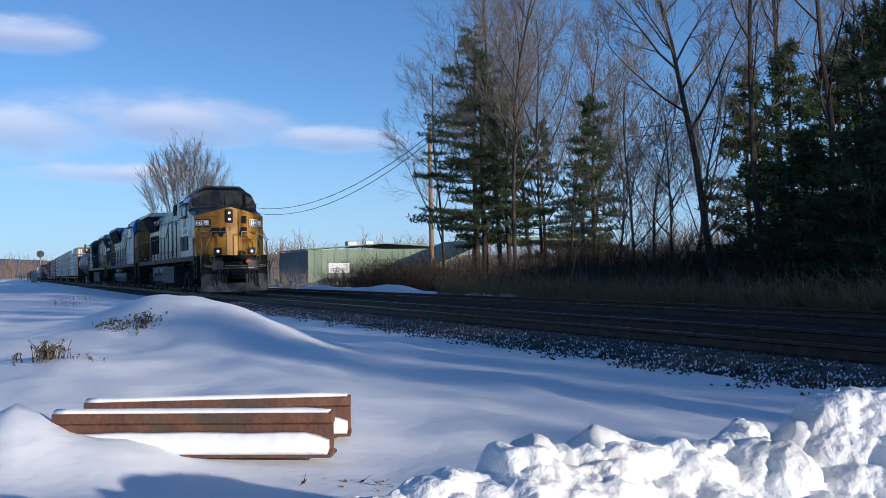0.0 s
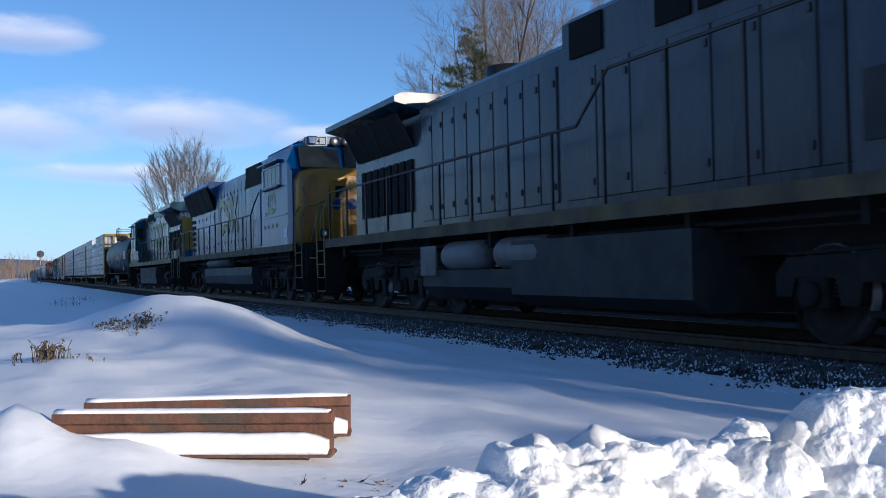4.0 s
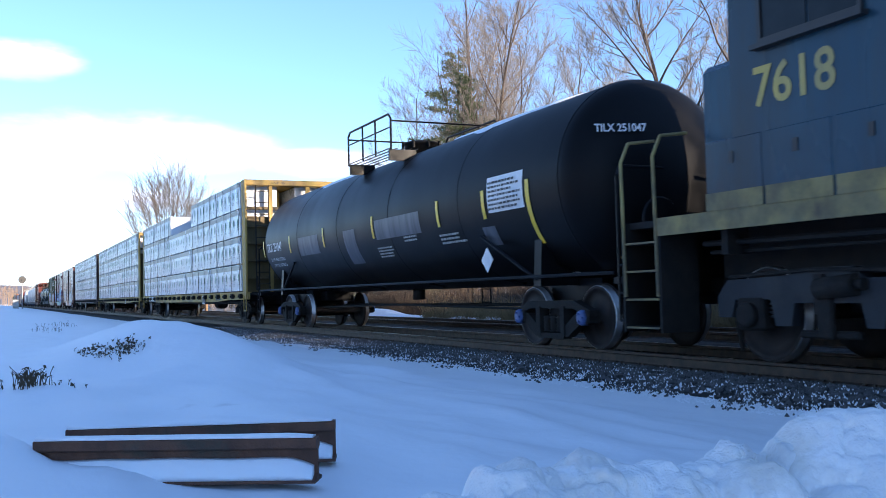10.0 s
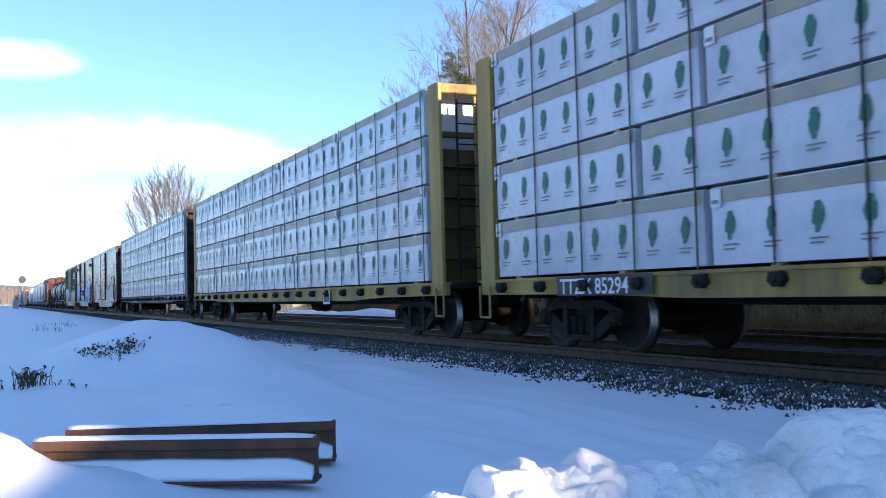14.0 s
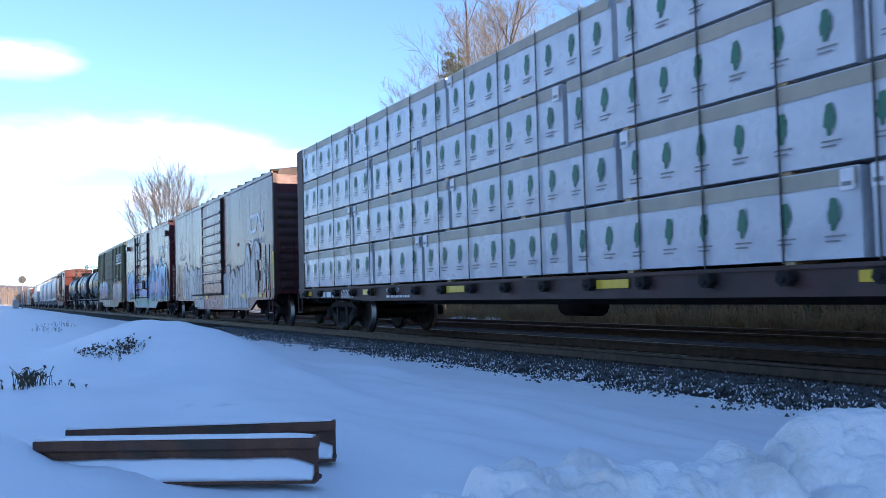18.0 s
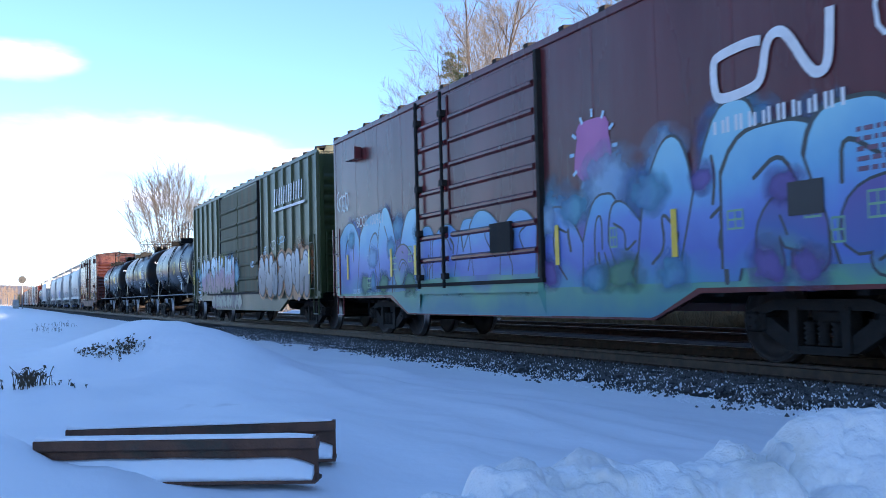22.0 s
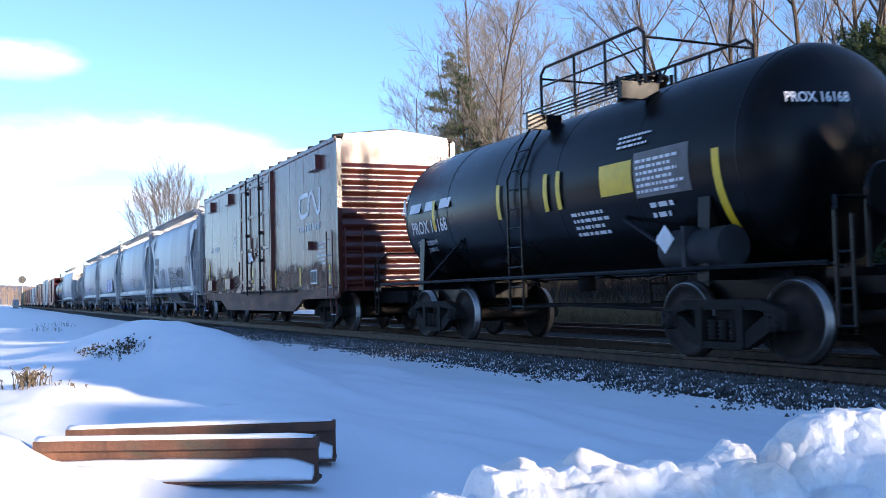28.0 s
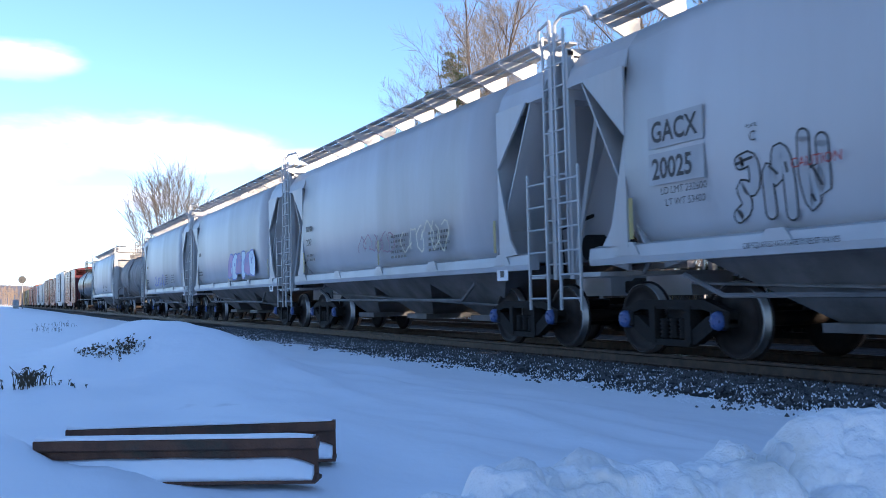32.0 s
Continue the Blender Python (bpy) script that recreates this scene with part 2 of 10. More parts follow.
STENCIL = mat("worn_white_stencil", (0.50, 0.50, 0.47), (0.34, 0.35, 0.32), scale=9.0, rough=0.6, bump=0)
NAVYBAND = mat("dark_navy_paint", (0.008, 0.012, 0.0225), (0.005, 0.008, 0.015), scale=2.0, rough=0.45, bump=0.04, spec=0.2)
INK = mat("black_paint", (0.012, 0.012, 0.014), (0.02, 0.02, 0.02), scale=6.0, rough=0.5, bump=0)
REFLECT = mat("yellow_reflective_tape", (0.80, 0.52, 0.02), (0.70, 0.46, 0.03), scale=9.0, rough=0.35, bump=0)
REDP = mat("red_paint", (0.5, 0.03, 0.02), (0.4, 0.03, 0.02), scale=6.0, rough=0.5, bump=0)
GLASS = mat("cab_window_glass", (0.010, 0.013, 0.016), (0.015, 0.019, 0.023), scale=3.0, rough=0.2, bump=0, spec=0.15)
BARK = mat("tree_bark", (0.088, 0.067, 0.053), (0.048, 0.038, 0.032), scale=5.0, rough=0.95, bump=0.6, stretch=(1, 1, 0.25), spec=0.2)
TWIG = mat("bare_twigs", (0.20, 0.178, 0.16), (0.135, 0.12, 0.11), scale=3.0, rough=0.9, bump=0, spec=0.2)
NEEDLE = mat("pine_needles", (0.035, 0.06, 0.022), (0.06, 0.085, 0.03), scale=2.5, rough=0.7, bump=0)
BRUSH = mat("dry_brush", (0.3875, 0.275, 0.1438), (0.225, 0.1625, 0.09375), scale=3.0, rough=0.9, bump=0, spec=0.2)
FARWOOD = mat("far_bare_woods", (0.22, 0.155, 0.11), (0.15, 0.115, 0.09), scale=0.15, rough=0.95, bump=0)
# the blue-grey of distance haze is put into the hills' colour
FARHILL = mat("hazed_far_hill", (0.19, 0.20, 0.24), (0.15, 0.16, 0.20), scale=0.01, rough=0.95, bump=0)
GREENWALL = mat("green_metal_wall", (0.16, 0.22, 0.15), (0.13, 0.19, 0.13), scale=0.8, rough=0.6, stretch=STREAK, bump=0.1)
GREYWALL = mat("grey_metal_wall", (0.22, 0.23, 0.26), (0.18, 0.19, 0.22), scale=0.8, rough=0.6, bump=0.1)
POLE = mat("weathered_pole_wood", (0.30, 0.19, 0.10), (0.22, 0.14, 0.08), scale=4.0, rough=0.85, bump=0.4, stretch=(1, 1, 0.1))


def glow(name, colour, strength):
    m = mat(name, colour, bump=0)
    b = m.node_tree.nodes["Principled BSDF"]
    b.inputs["Emission Color"].default_value, b.inputs["Emission Strength"].default_value = (*colour, 1), strength
    return m


LAMP = glow("lit_headlight", (1.0, 0.82, 0.72), 3.0)
LAMP_DIM = glow("dim_headlight", (0.9, 0.85, 0.8), 0.12)

# ---------------------------------------------------------------- mesh helpers


def box(bm, x0, x1, y0, y1, z0, z1, mi=0, bevel=0.0):
    vs = [bm.verts.new((x, y, z)) for x in (x0, x1) for y in (y0, y1) for z in (z0, z1)]
    fs = [bm.faces.new([vs[i] for i in f]) for f in ((0, 1, 3, 2), (4, 6, 7, 5), (0, 4, 5, 1), (2, 3, 7, 6), (0, 2, 6, 4), (1, 5, 7, 3))]
    for f in fs:
        f.material_index = mi
    if bevel:
        es = {e for f in fs for e in f.edges}
        r = bmesh.ops.bevel(bm, geom=list(es), offset=bevel, segments=1, affect="EDGES")
        for f in r["faces"]:
            f.material_index = mi
    return vs


def prism(bm, pts, x0, x1, mi=0, axis="x"):
    """Extrudes a closed outline along an axis. Outline points are (y, z) for x, (x, z) for y and (x, y) for z."""
    def at(p, d):
        return (d, p[0], p[1]) if axis == "x" else (p[0], d, p[1]) if axis == "y" else (p[0], p[1], d)
    a = [bm.verts.new(at(p, x0)) for p in pts]
    b = [bm.verts.new(at(p, x1)) for p in pts]
    fs = [bm.faces.new(a), bm.faces.new(b[::-1])]
    n = len(pts)
    for i in range(n):
        fs.append(bm.faces.new((a[i], b[i], b[(i + 1) % n], a[(i + 1) % n])))
    for f in fs:
        f.material_index = mi
    return fs


def cyl(bm, p0, p1, r0, r1=None, seg=8, mi=0, caps=True):
    p0, p1 = Vector(p0), Vector(p1)
    r1 = r0 if r1 is None else r1
    d = (p1 - p0)
    if d.length < 1e-6:
        return
    d.normalize()
    u = d.orthogonal().normalized()
    w = d.cross(u)
    ring = [[bm.verts.new(p + (u * math.cos(2 * math.pi * i / seg) + w * math.sin(2 * math.pi * i / seg)) * r) for i in range(seg)] for p, r in ((p0, r0), (p1, r1))]
    for i in range(seg):
        f = bm.faces.new((ring[0][i], ring[0][(i + 1) % seg], ring[1][(i + 1) % seg], ring[1][i]))
        f.material_index, f.smooth = mi, seg > 6
    if caps:
        for rg in (ring[0][::-1], ring[1]):
            bm.faces.new(rg).material_index = mi


def pipe(bm, pts, r, seg=6, mi=0):
    for a, b in zip(pts, pts[1:]):
        cyl(bm, a, b, r, seg=seg, mi=mi)


def lathe(bm, profile, centre=(0, 0, 0), axis="y", seg=20, mi=0, mis=None):
    """Turns an outline of (distance along the axis, radius)."""
    rings = []
    for d, r in profile:
        ring = []
        for i in range(seg):
            a = 2 * math.pi * i / seg
            c, s = r * math.cos(a), r * math.sin(a)
            p = (c, d, s) if axis == "y" else (d, c, s) if axis == "x" else (c, s, d)
            ring.append(bm.verts.new((p[0] + centre[0], p[1] + centre[1], p[2] + centre[2])))
        rings.append(ring)
    for k in range(len(rings) - 1):
        for i in range(seg):
            f = bm.faces.new((rings[k][i], rings[k][(i + 1) % seg], rings[k + 1][(i + 1) % seg], rings[k + 1][i]))
            f.smooth, f.material_index = True, (mis[k] if mis else mi)
    for ring, flip in ((rings[0], True), (rings[-1], False)):
        f = bm.faces.new(ring[::-1] if flip else ring)
        f.material_index = mis[0 if flip else -1] if mis else mi


def mesh_of(name, bm, *mats, fix=True):
    if fix:
        bmesh.ops.recalc_face_normals(bm, faces=bm.faces)
    me = bpy.data.meshes.new(name)
    bm.to_mesh(me)
    bm.free()
    for m in mats:
        me.materials.append(m)
    return me


def part(name, bm, mats, parent, label="", at=None, fix=True):
    """One mesh object under a thing or under a part."""
    mats = mats if isinstance(mats, (list, tuple)) else (mats,)
    return link(name, mesh_of(name, bm, *mats, fix=fix), parent, label, at)


def link(name, me, parent, label="", at=None):
    ob = new(name, me)
    ob.parent = parent
    if at is not None:
        ob.matrix_basis = at
    if label:
        ob["label"] = label
    return ob


def thing(name, label, category, group="", kind="", at=None, bm=None, mats=None):
    data = mesh_of(name, bm, *(mats if isinstance(mats, (list, tuple)) else (mats,))) if bm else None
    ob = new(name, data)
    if at is not None:
        ob.matrix_basis = at
    return tagged(ob, label, category, group, kind)


text_cache = {}


def text_mesh(words, size, material, squeeze=1.0, bold=0.0):
    """Flat lettering in the xz plane, facing -y, with its lower left corner at the origin."""
    key = (words, size, material.name, squeeze, bold)
    if key not in text_cache:
        cu = bpy.data.curves.new("lettering", "FONT")
        cu.body, cu.size, cu.resolution_u, cu.offset = words, size, 3, bold
        ob = bpy.data.objects.new("lettering", cu)
        scene.collection.objects.link(ob)
        me = bpy.data.meshes.new_from_object(ob.evaluated_get(bpy.context.evaluated_depsgraph_get()))
        bpy.data.objects.remove(ob)
        me.transform(Matrix(((squeeze, 0, 0, 0), (0, 0, 1, 0), (0, 1, 0, 0), (0, 0, 0, 1))))
        me.materials.clear()
        me.materials.append(material)
        text_cache[key] = me
    return text_cache[key]


def smoothstep(a, b, x):
    t = min(1.0, max(0.0, (x - a) / (b - a)))
    return t * t * (3 - 2 * t)

# ---------------------------------------------------------------- ground
TRACK_2 = 4.3                       # distance between the two tracks
MOUNDS = [  # x, y, height, radius along, radius across
    (-13.6, -6.60, 0.37, 2.4, 0.85), (-12.0, -5.85, 0.26, 1.9, 0.8), (-15.5, -7.0, 0.22, 3.0, 1.0), (-9.3, -8.2, 0.12, 1.2, 0.5), (-4.75, -8.55, 0.27, 0.42, 0.24), (-4.35, -8.15, 0.13, 0.30, 0.25), (-3.2, -8.40, 0.13, 0.5, 0.28),
    (-6.4, -5.0, 0.035, 1.6, 0.16), (-8.6, -5.6, 0.03, 2.2, 0.20), (-5.2, -4.4, 0.04, 1.8, 0.13), (-7.6, -3.9, 0.04, 2.4, 0.16), (-10.5, -4.6, 0.05, 1.2, 0.25), (-4.6, -5.9, 0.02, 1.2, 0.12), (-3.6, -3.6, 0.05, 1.3, 0.20), (-12.5, -3.7, 0.06, 1.6, 0.2)]


def ground_z(x, y):
    if y > -1.6:
        z = -0.21 if y < TRACK_2 + 1.5 else -0.21 - 0.5 * smoothstep(TRACK_2 + 1.5, TRACK_2 + 4.0, y)
    else:
        z = -0.235 - 0.03 * smoothstep(-1.6, -2.3, y) + 0.295 * smoothstep(-2.6, -7.0, y)
    if y < -2.4:
        for mx, my, h, rx, ry in MOUNDS:
            z += h * math.exp(-((x - mx) / rx) ** 2 - ((y - my) / ry) ** 2)
        near = 1.0 / (1.0 + (x * x + (y + 8) ** 2) / 900.0)
        z += near * smoothstep(-2.4, -3.6, y) * (0.07 * noise.noise((x * 0.5, y * 0.8, 1.0)) + 0.034 * noise.noise((x * 1.3, y * 2.6, 4.0)) + 0.016 * noise.noise((x * 3.0, y * 6.5, 2.0)))
    if y < -14:
        z -= 2.2 * smoothstep(-14, -60, y)
    if y > 9:
        z += 0.25 * noise.noise((x * 0.15, y * 0.15, 7.0)) * smoothstep(9, 13, y)
    return z


def spaced(*spans):
    out = []
    for a, b, n in spans:
        out += [a + (b - a) * i / n for i in range(n)]
    return out + [spans[-1][1]]


gx = spaced((-3000, -600, 12), (-600, -120, 24), (-120, -32, 60), (-32, 3, 230), (3, 40, 18), (40, 600, 12), (600, 2500, 5))
gy = spaced((-2500, -150, 12), (-150, -20, 16), (-20, -10.5, 20), (-10.5, -1.4, 84), (-1.4, 8, 10), (8, 60, 26), (60, 400, 12), (400, 2500, 8))
verts = [(x, y, ground_z(x, y)) for x in gx for y in gy]
n = len(gy)
faces = [(i * n + j, (i + 1) * n + j, (i + 1) * n + j + 1, i * n + j + 1) for i in range(len(gx) - 1) for j in range(n - 1)]
me = bpy.data.meshes.new("ground")
me.from_pydata(verts, [], faces)
for poly in me.polygons:
    poly.use_smooth = True
# snow on the near side, leaf litter with patches of old snow under the woods
GROUND = mat("snow_and_litter", (0.945, 0.955, 0.975), (0.915, 0.93, 0.96), scale=1.2, rough=0.55, bump=0.3, fine=9.0, spec=0.3)
gt = GROUND.node_tree
gb = gt.nodes["Principled BSDF"]
snow_out = gb.inputs["Base Color"].links[0].from_socket
gc = gt.nodes.new("ShaderNodeNewGeometry")
gs = gt.nodes.new("ShaderNodeSeparateXYZ")
gt.links.new(gc.outputs["Position"], gs.inputs["Vector"])
gn = gt.nodes.new("ShaderNodeTexNoise")
gn.inputs["Scale"].default_value, gn.inputs["Detail"].default_value = 0.35, 8.0
gt.links.new(gc.outputs["Position"], gn.inputs["Vector"])
g1 = gt.nodes.new("ShaderNodeMapRange")
for key, value in (("From Min", TRACK_2 + 1.6), ("From Max", TRACK_2 + 3.0), ("To Max", 0.36)):
    g1.inputs[key].default_value = value
gt.links.new(gs.outputs["Y"], g1.inputs["Value"])
ga = gt.nodes.new("ShaderNodeMath")
gt.links.new(gn.outputs["Fac"], ga.inputs[0])
gt.links.new(g1.outputs["Result"], ga.inputs[1])
g2 = gt.nodes.new("ShaderNodeMapRange")
g2.inputs["From Min"].default_value, g2.inputs["From Max"].default_value = 0.70, 0.80
gt.links.new(ga.outputs[0], g2.inputs["Value"])
gm = gt.nodes.new("ShaderNodeMix")
gm.data_type = "RGBA"
gm.inputs["B"].default_value = (0.075, 0.055, 0.038, 1)
gt.links.new(g2.outputs["Result"], gm.inputs["Factor"])
gt.links.new(snow_out, gm.inputs["A"])
gt.links.new(gm.outputs["Result"], gb.inputs["Base Color"])
me.materials.append(GROUND)
ground = tagged(new("ground", me), "snow-covered ground beside a railway, with litter under the woods", "ground", kind="structure")

# ---------------------------------------------------------------- track bed
rng = random.Random(5)
prof = [(-2.75, -0.44), (-2.35, -0.315), (-1.75, -0.205), (-1.25, -0.175), (-0.6, -0.185), (0.6, -0.185), (1.25, -0.175), (2.15, -0.215), (TRACK_2 - 1.25, -0.175), (TRACK_2 + 1.25, -0.175), (TRACK_2 + 1.9, -0.24), (TRACK_2 + 3.2, -0.55)]


def bed_z(y):
    """Height of the near shoulder of the ballast."""
    for (ya, za), (yb, zb) in zip(prof, prof[1:]):
        if ya <= y <= yb:
            return za + (zb - za) * (y - ya) / (yb - ya) + 0.012
    return -0.5


bm = bmesh.new()
xs = spaced((-600, -60, 60), (-60, -24, 60), (-24, 3, 110), (3, 60, 24), (60, 300, 10))
rows = []
for x in xs:
    row = []
    for k, (y, z) in enumerate(prof):
        for s in range(4 if k < len(prof) - 1 else 1):
            f = s / 4
            y2, z2 = (y, z) if k == len(prof) - 1 else (y + (prof[k + 1][0] - y) * f, z + (prof[k + 1][1] - z) * f)
            row.append(bm.verts.new((x, y2 + 0.25 * noise.noise((x * 0.9, 3.0, 0)) * (k == 0), z2 + 0.012 + 0.03 * noise.noise((x * 3.1, y2 * 4, 2.0)))))
    rows.append(row)
for a, b in zip(rows, rows[1:]):
    for i in range(len(a) - 1):
        bm.faces.new((a[i], b[i], b[i + 1], a[i + 1]))
track_bed = tagged(new("track_bed", mesh_of("track_bed", bm, BALLAST)), "dark crushed stone ballast under two railway tracks", "track bed", kind="structure")

# loose stones on the shoulder, the snow between them


def strewn(n, reach, seed):
    """Places along the near shoulder, thinning out over the snow."""
    r = random.Random(seed)
    for i in range(n):
        x = 1.5 - 36.0 * r.random() ** 1.3
        y = -0.92 - reach * r.random()
        yield r, x, y, max(bed_z(y), ground_z(x, y)), noise.noise((x * 1.1, y * 2.0, 9.0)), noise.noise((x * 5.0, y * 7.0, 4.0))


bm = bmesh.new()
for r, x, y, z, broad, small in strewn(34000, 1.75, 5):
    if y < -1.95 and r.random() > 0.60 - 1.15 * (-1.95 - y) + 0.9 * broad:
        continue
    q = r.uniform(0.014, 0.034)
    vs = []
    for k in range(6):
        d = Vector(((1, 0, 0), (0, 1, 0), (-1, 0, 0), (0, -1, 0), (0, 0, 1), (0, 0, -1))[k]) * q * r.uniform(0.6, 1.25)
        vs.append(bm.verts.new((x + d.x, y + d.y, z + 0.006 + d.z * 0.8)))
    for a, b in ((0, 1), (1, 2), (2, 3), (3, 0)):
        bm.faces.new((vs[a], vs[b], vs[4]))
        bm.faces.new((vs[b], vs[a], vs[5]))
stones = tagged(new("ballast_stones", mesh_of("ballast_stones", bm, STONE, fix=False)), "loose dark crushed stones along the ballast shoulder", "stones", kind="stuff")

# thin snow lying among the stones of the shoulder
bm = bmesh.new()
for r, x, y, z, broad, small in strewn(20000, 1.6, 6):
    if small + 0.5 * broad < 0.08 - 0.45 * max(0.0, -1.25 - y) or (y > -1.2 and r.random() < 0.6):
        continue
    a, b = r.uniform(0.012, 0.05), r.uniform(0.010, 0.026)
    ring = [bm.verts.new((x + a * math.cos(t) * r.uniform(0.6, 1.1), y + b * math.sin(t) * r.uniform(0.6, 1.1), z - 0.012)) for t in [k * math.pi / 3 for k in range(6)]]
    top = bm.verts.new((x, y, z + r.uniform(0.014, 0.030)))
    for k in range(6):
        bm.faces.new((ring[k], ring[(k + 1) % 6], top)).smooth = True
tagged(new("snow_patches", mesh_of("snow_patches", bm, SNOW)), "thin patches of snow lying among ballast stones", "snow", kind="stuff")

# ---------------------------------------------------------------- tracks
RAIL_OUT = [(-0.07, -0.171), (0.07, -0.171), (0.07, -0.16), (0.012, -0.145), (0.009, -0.05), (0.036, -0.038), (0.036, -0.006), (0.028, 0.0), (-0.028, 0.0), (-0.036, -0.006), (-0.036, -0.038), (-0.009, -0.05), (-0.012, -0.145), (-0.07, -0.16)]
bm = bmesh.new()
box(bm, -0.11, 0.11, -1.3, 1.3, -0.34, -0.171)
tie_mesh = mesh_of("tie", bm, TIE)
bm = bmesh.new()
box(bm, -0.09, 0.09, -0.14, 0.14, -0.171, -0.158)
for sx in (-0.06, 0.06):
    for sy in (-0.1, 0.1):
        box(bm, sx - 0.015, sx + 0.015, sy - 0.015, sy + 0.015, -0.158, -0.135)
plate_mesh = mesh_of("tie_plate", bm, RAIL)
for centre, label in ((0.0, "near railway track, two steel rails on dark timber ties"), (TRACK_2, "second railway track, rails on dark timber ties")):
    track = thing("railway_track", label, "railway track", group="railway tracks", kind="structure", at=pose(0, centre, 0.0 if centre == 0 else 0.0))
    for side in (-0.7525, 0.7525):
        bm = bmesh.new()
        prism(bm, [(y + side, z) for y, z in RAIL_OUT], -600, 300)
        for f in bm.faces:
            f.material_index = 1 if abs(f.calc_center_median().z) < 0.001 else 0
        part("rail", bm, (RAIL, RAILTOP), track)
    bm = bmesh.new()
    for i in range(-200, 100):
        x = i * 0.52 * (1 if i > -60 else 1)
        if -30 < x < 2:
            link("tie", tie_mesh, track, at=pose(x, rng.uniform(-0.04, 0.04), rng.uniform(-0.006, 0.0), 0, 0, rng.uniform(-1, 1)))
            if centre == 0:
                for side in (-0.7525, 0.7525):
                    link("tie_plate", plate_mesh, track, at=pose(x, side, 0))
        else:
            box(bm, x - 0.11, x + 0.11, -1.3, 1.3, -0.34, -0.171)
    tagged(part("far_ties", bm, TIE, track), kind="stuff")

# drifts left by the plough beyond the far track
bm = bmesh.new()
grid = []
for i in range(101):
    x = -60 + 38 * i / 100
    row = []
    for j in range(25):
        y = TRACK_2 + 1.55 + 3.6 * j / 24
        h = 0.34 * noise.noise((x * 0.17, y * 0.35, 3.0)) + 0.10 * noise.noise((x * 0.7, y * 1.1, 8.0)) + 0.42
        h = h * smoothstep(-60, -52, x) * smoothstep(-22, -30, x) * smoothstep(TRACK_2 + 1.55, TRACK_2 + 2.3, y) * smoothstep(TRACK_2 + 5.15, TRACK_2 + 3.6, y) - 0.03
        row.append(bm.verts.new((x, y, ground_z(x, y) + h)))
    grid.append(row)
for a, b in zip(grid, grid[1:]):
    for j in range(24):
        bm.faces.new((a[j], b[j], b[j + 1], a[j + 1])).smooth = True
tagged(new("snow_drift", mesh_of("snow_drift", bm, SNOW)), "low drifts of old snow beyond the far track", "snow", kind="stuff")

# ---------------------------------------------------------------- the train: running gear
WHEELS, CARS = [], []


def loft(bm, sections, mi=0, close=True, smooth=False):
    """Joins outlines of equal length, given as (x, y, z) points, into one skin."""
    rings = [[bm.verts.new(p) for p in s] for s in sections]
    n = len(rings[0])
    for a, b in zip(rings, rings[1:]):
        for i in range(n):
            f = bm.faces.new((a[i], a[(i + 1) % n], b[(i + 1) % n], b[i]))
            f.material_index, f.smooth = mi, smooth
    if close:
        bm.faces.new(rings[0][::-1]).material_index = mi
        bm.faces.new(rings[-1]).material_index = mi


def wheelset_mesh(r):
    k = r / 0.457
    half = [(-1.02, 0.08), (-0.90, 0.08), (-0.88, 0.13), (-0.83, 0.14), (-0.79, 0.28 * k), (-0.80, 0.385 * k), (-0.825, 0.395 * k), (-0.825, 0.442 * k), (-0.814, 0.457 * k), (-0.725, 0.462 * k), (-0.715, 0.487 * k), (-0.695, 0.487 * k), (-0.69, 0.39 * k), (-0.735, 0.28 * k), (-0.70, 0.13), (-0.66, 0.09)]
    mis = [0, 0, 0, 0, 0, 0, 0, 1, 1, 0, 0, 0, 0, 0, 0]
    bm = bmesh.new()
    lathe(bm, half + [(-d, q) for d, q in half[::-1]], seg=36, mis=mis + [0] + mis[::-1])
    return mesh_of("wheelset", bm, WHEEL, TREAD)


def frame_mesh():
    """Cast side frame of a freight truck, in the xz plane about the truck centre, 0.13 m thick."""
    bm = bmesh.new()
    y0, y1 = -0.065, 0.065
    prism(bm, [(-1.05, 0.56), (-0.62, 0.70), (0.62, 0.70), (1.05, 0.56), (1.05, 0.47), (0.60, 0.585), (-0.60, 0.585), (-1.05, 0.47)], y0, y1, axis="y")
    for s in (-1, 1):
        pts = [(s * 1.04, 0.55), (s * 1.04, 0.42), (s * 0.86, 0.40), (s * 0.45, 0.17), (s * 0.30, 0.17), (s * 0.30, 0.28), (s * 0.66, 0.50)]
        prism(bm, pts if s > 0 else pts[::-1], y0, y1, axis="y")
        box(bm, s * 0.34 - 0.055, s * 0.34 + 0.055, y0 - 0.02, y1 + 0.02, 0.17, 0.62)
        box(bm, s * 0.89 - 0.15, s * 0.89 + 0.15, y0 - 0.03, y1 + 0.05, 0.36, 0.56, bevel=0.02)
    box(bm, -0.36, 0.36, y0 - 0.01, y1 + 0.01, 0.14, 0.22)
    return mesh_of("side_frame", bm, IRON)


def spring_mesh():
    bm = bmesh.new()
    lathe(bm, [(0.225 + k * 0.025, 0.075 if k % 2 else 0.05) for k in range(11)], axis="z", seg=10)
    return mesh_of("spring", bm, IRON)


def cap_mesh(material):
    bm = bmesh.new()
    lathe(bm, [(-0.10, 0.05), (-0.10, 0.10), (-0.06, 0.115), (0.02, 0.115)], axis="y", seg=14)
    for k in range(3):
        a = 2.1 * k
        cyl(bm, (0.06 * math.cos(a), -0.12, 0.06 * math.sin(a)), (0.06 * math.cos(a), -0.09, 0.06 * math.sin(a)), 0.018, seg=6)
    return mesh_of("bearing_cap", bm, material)


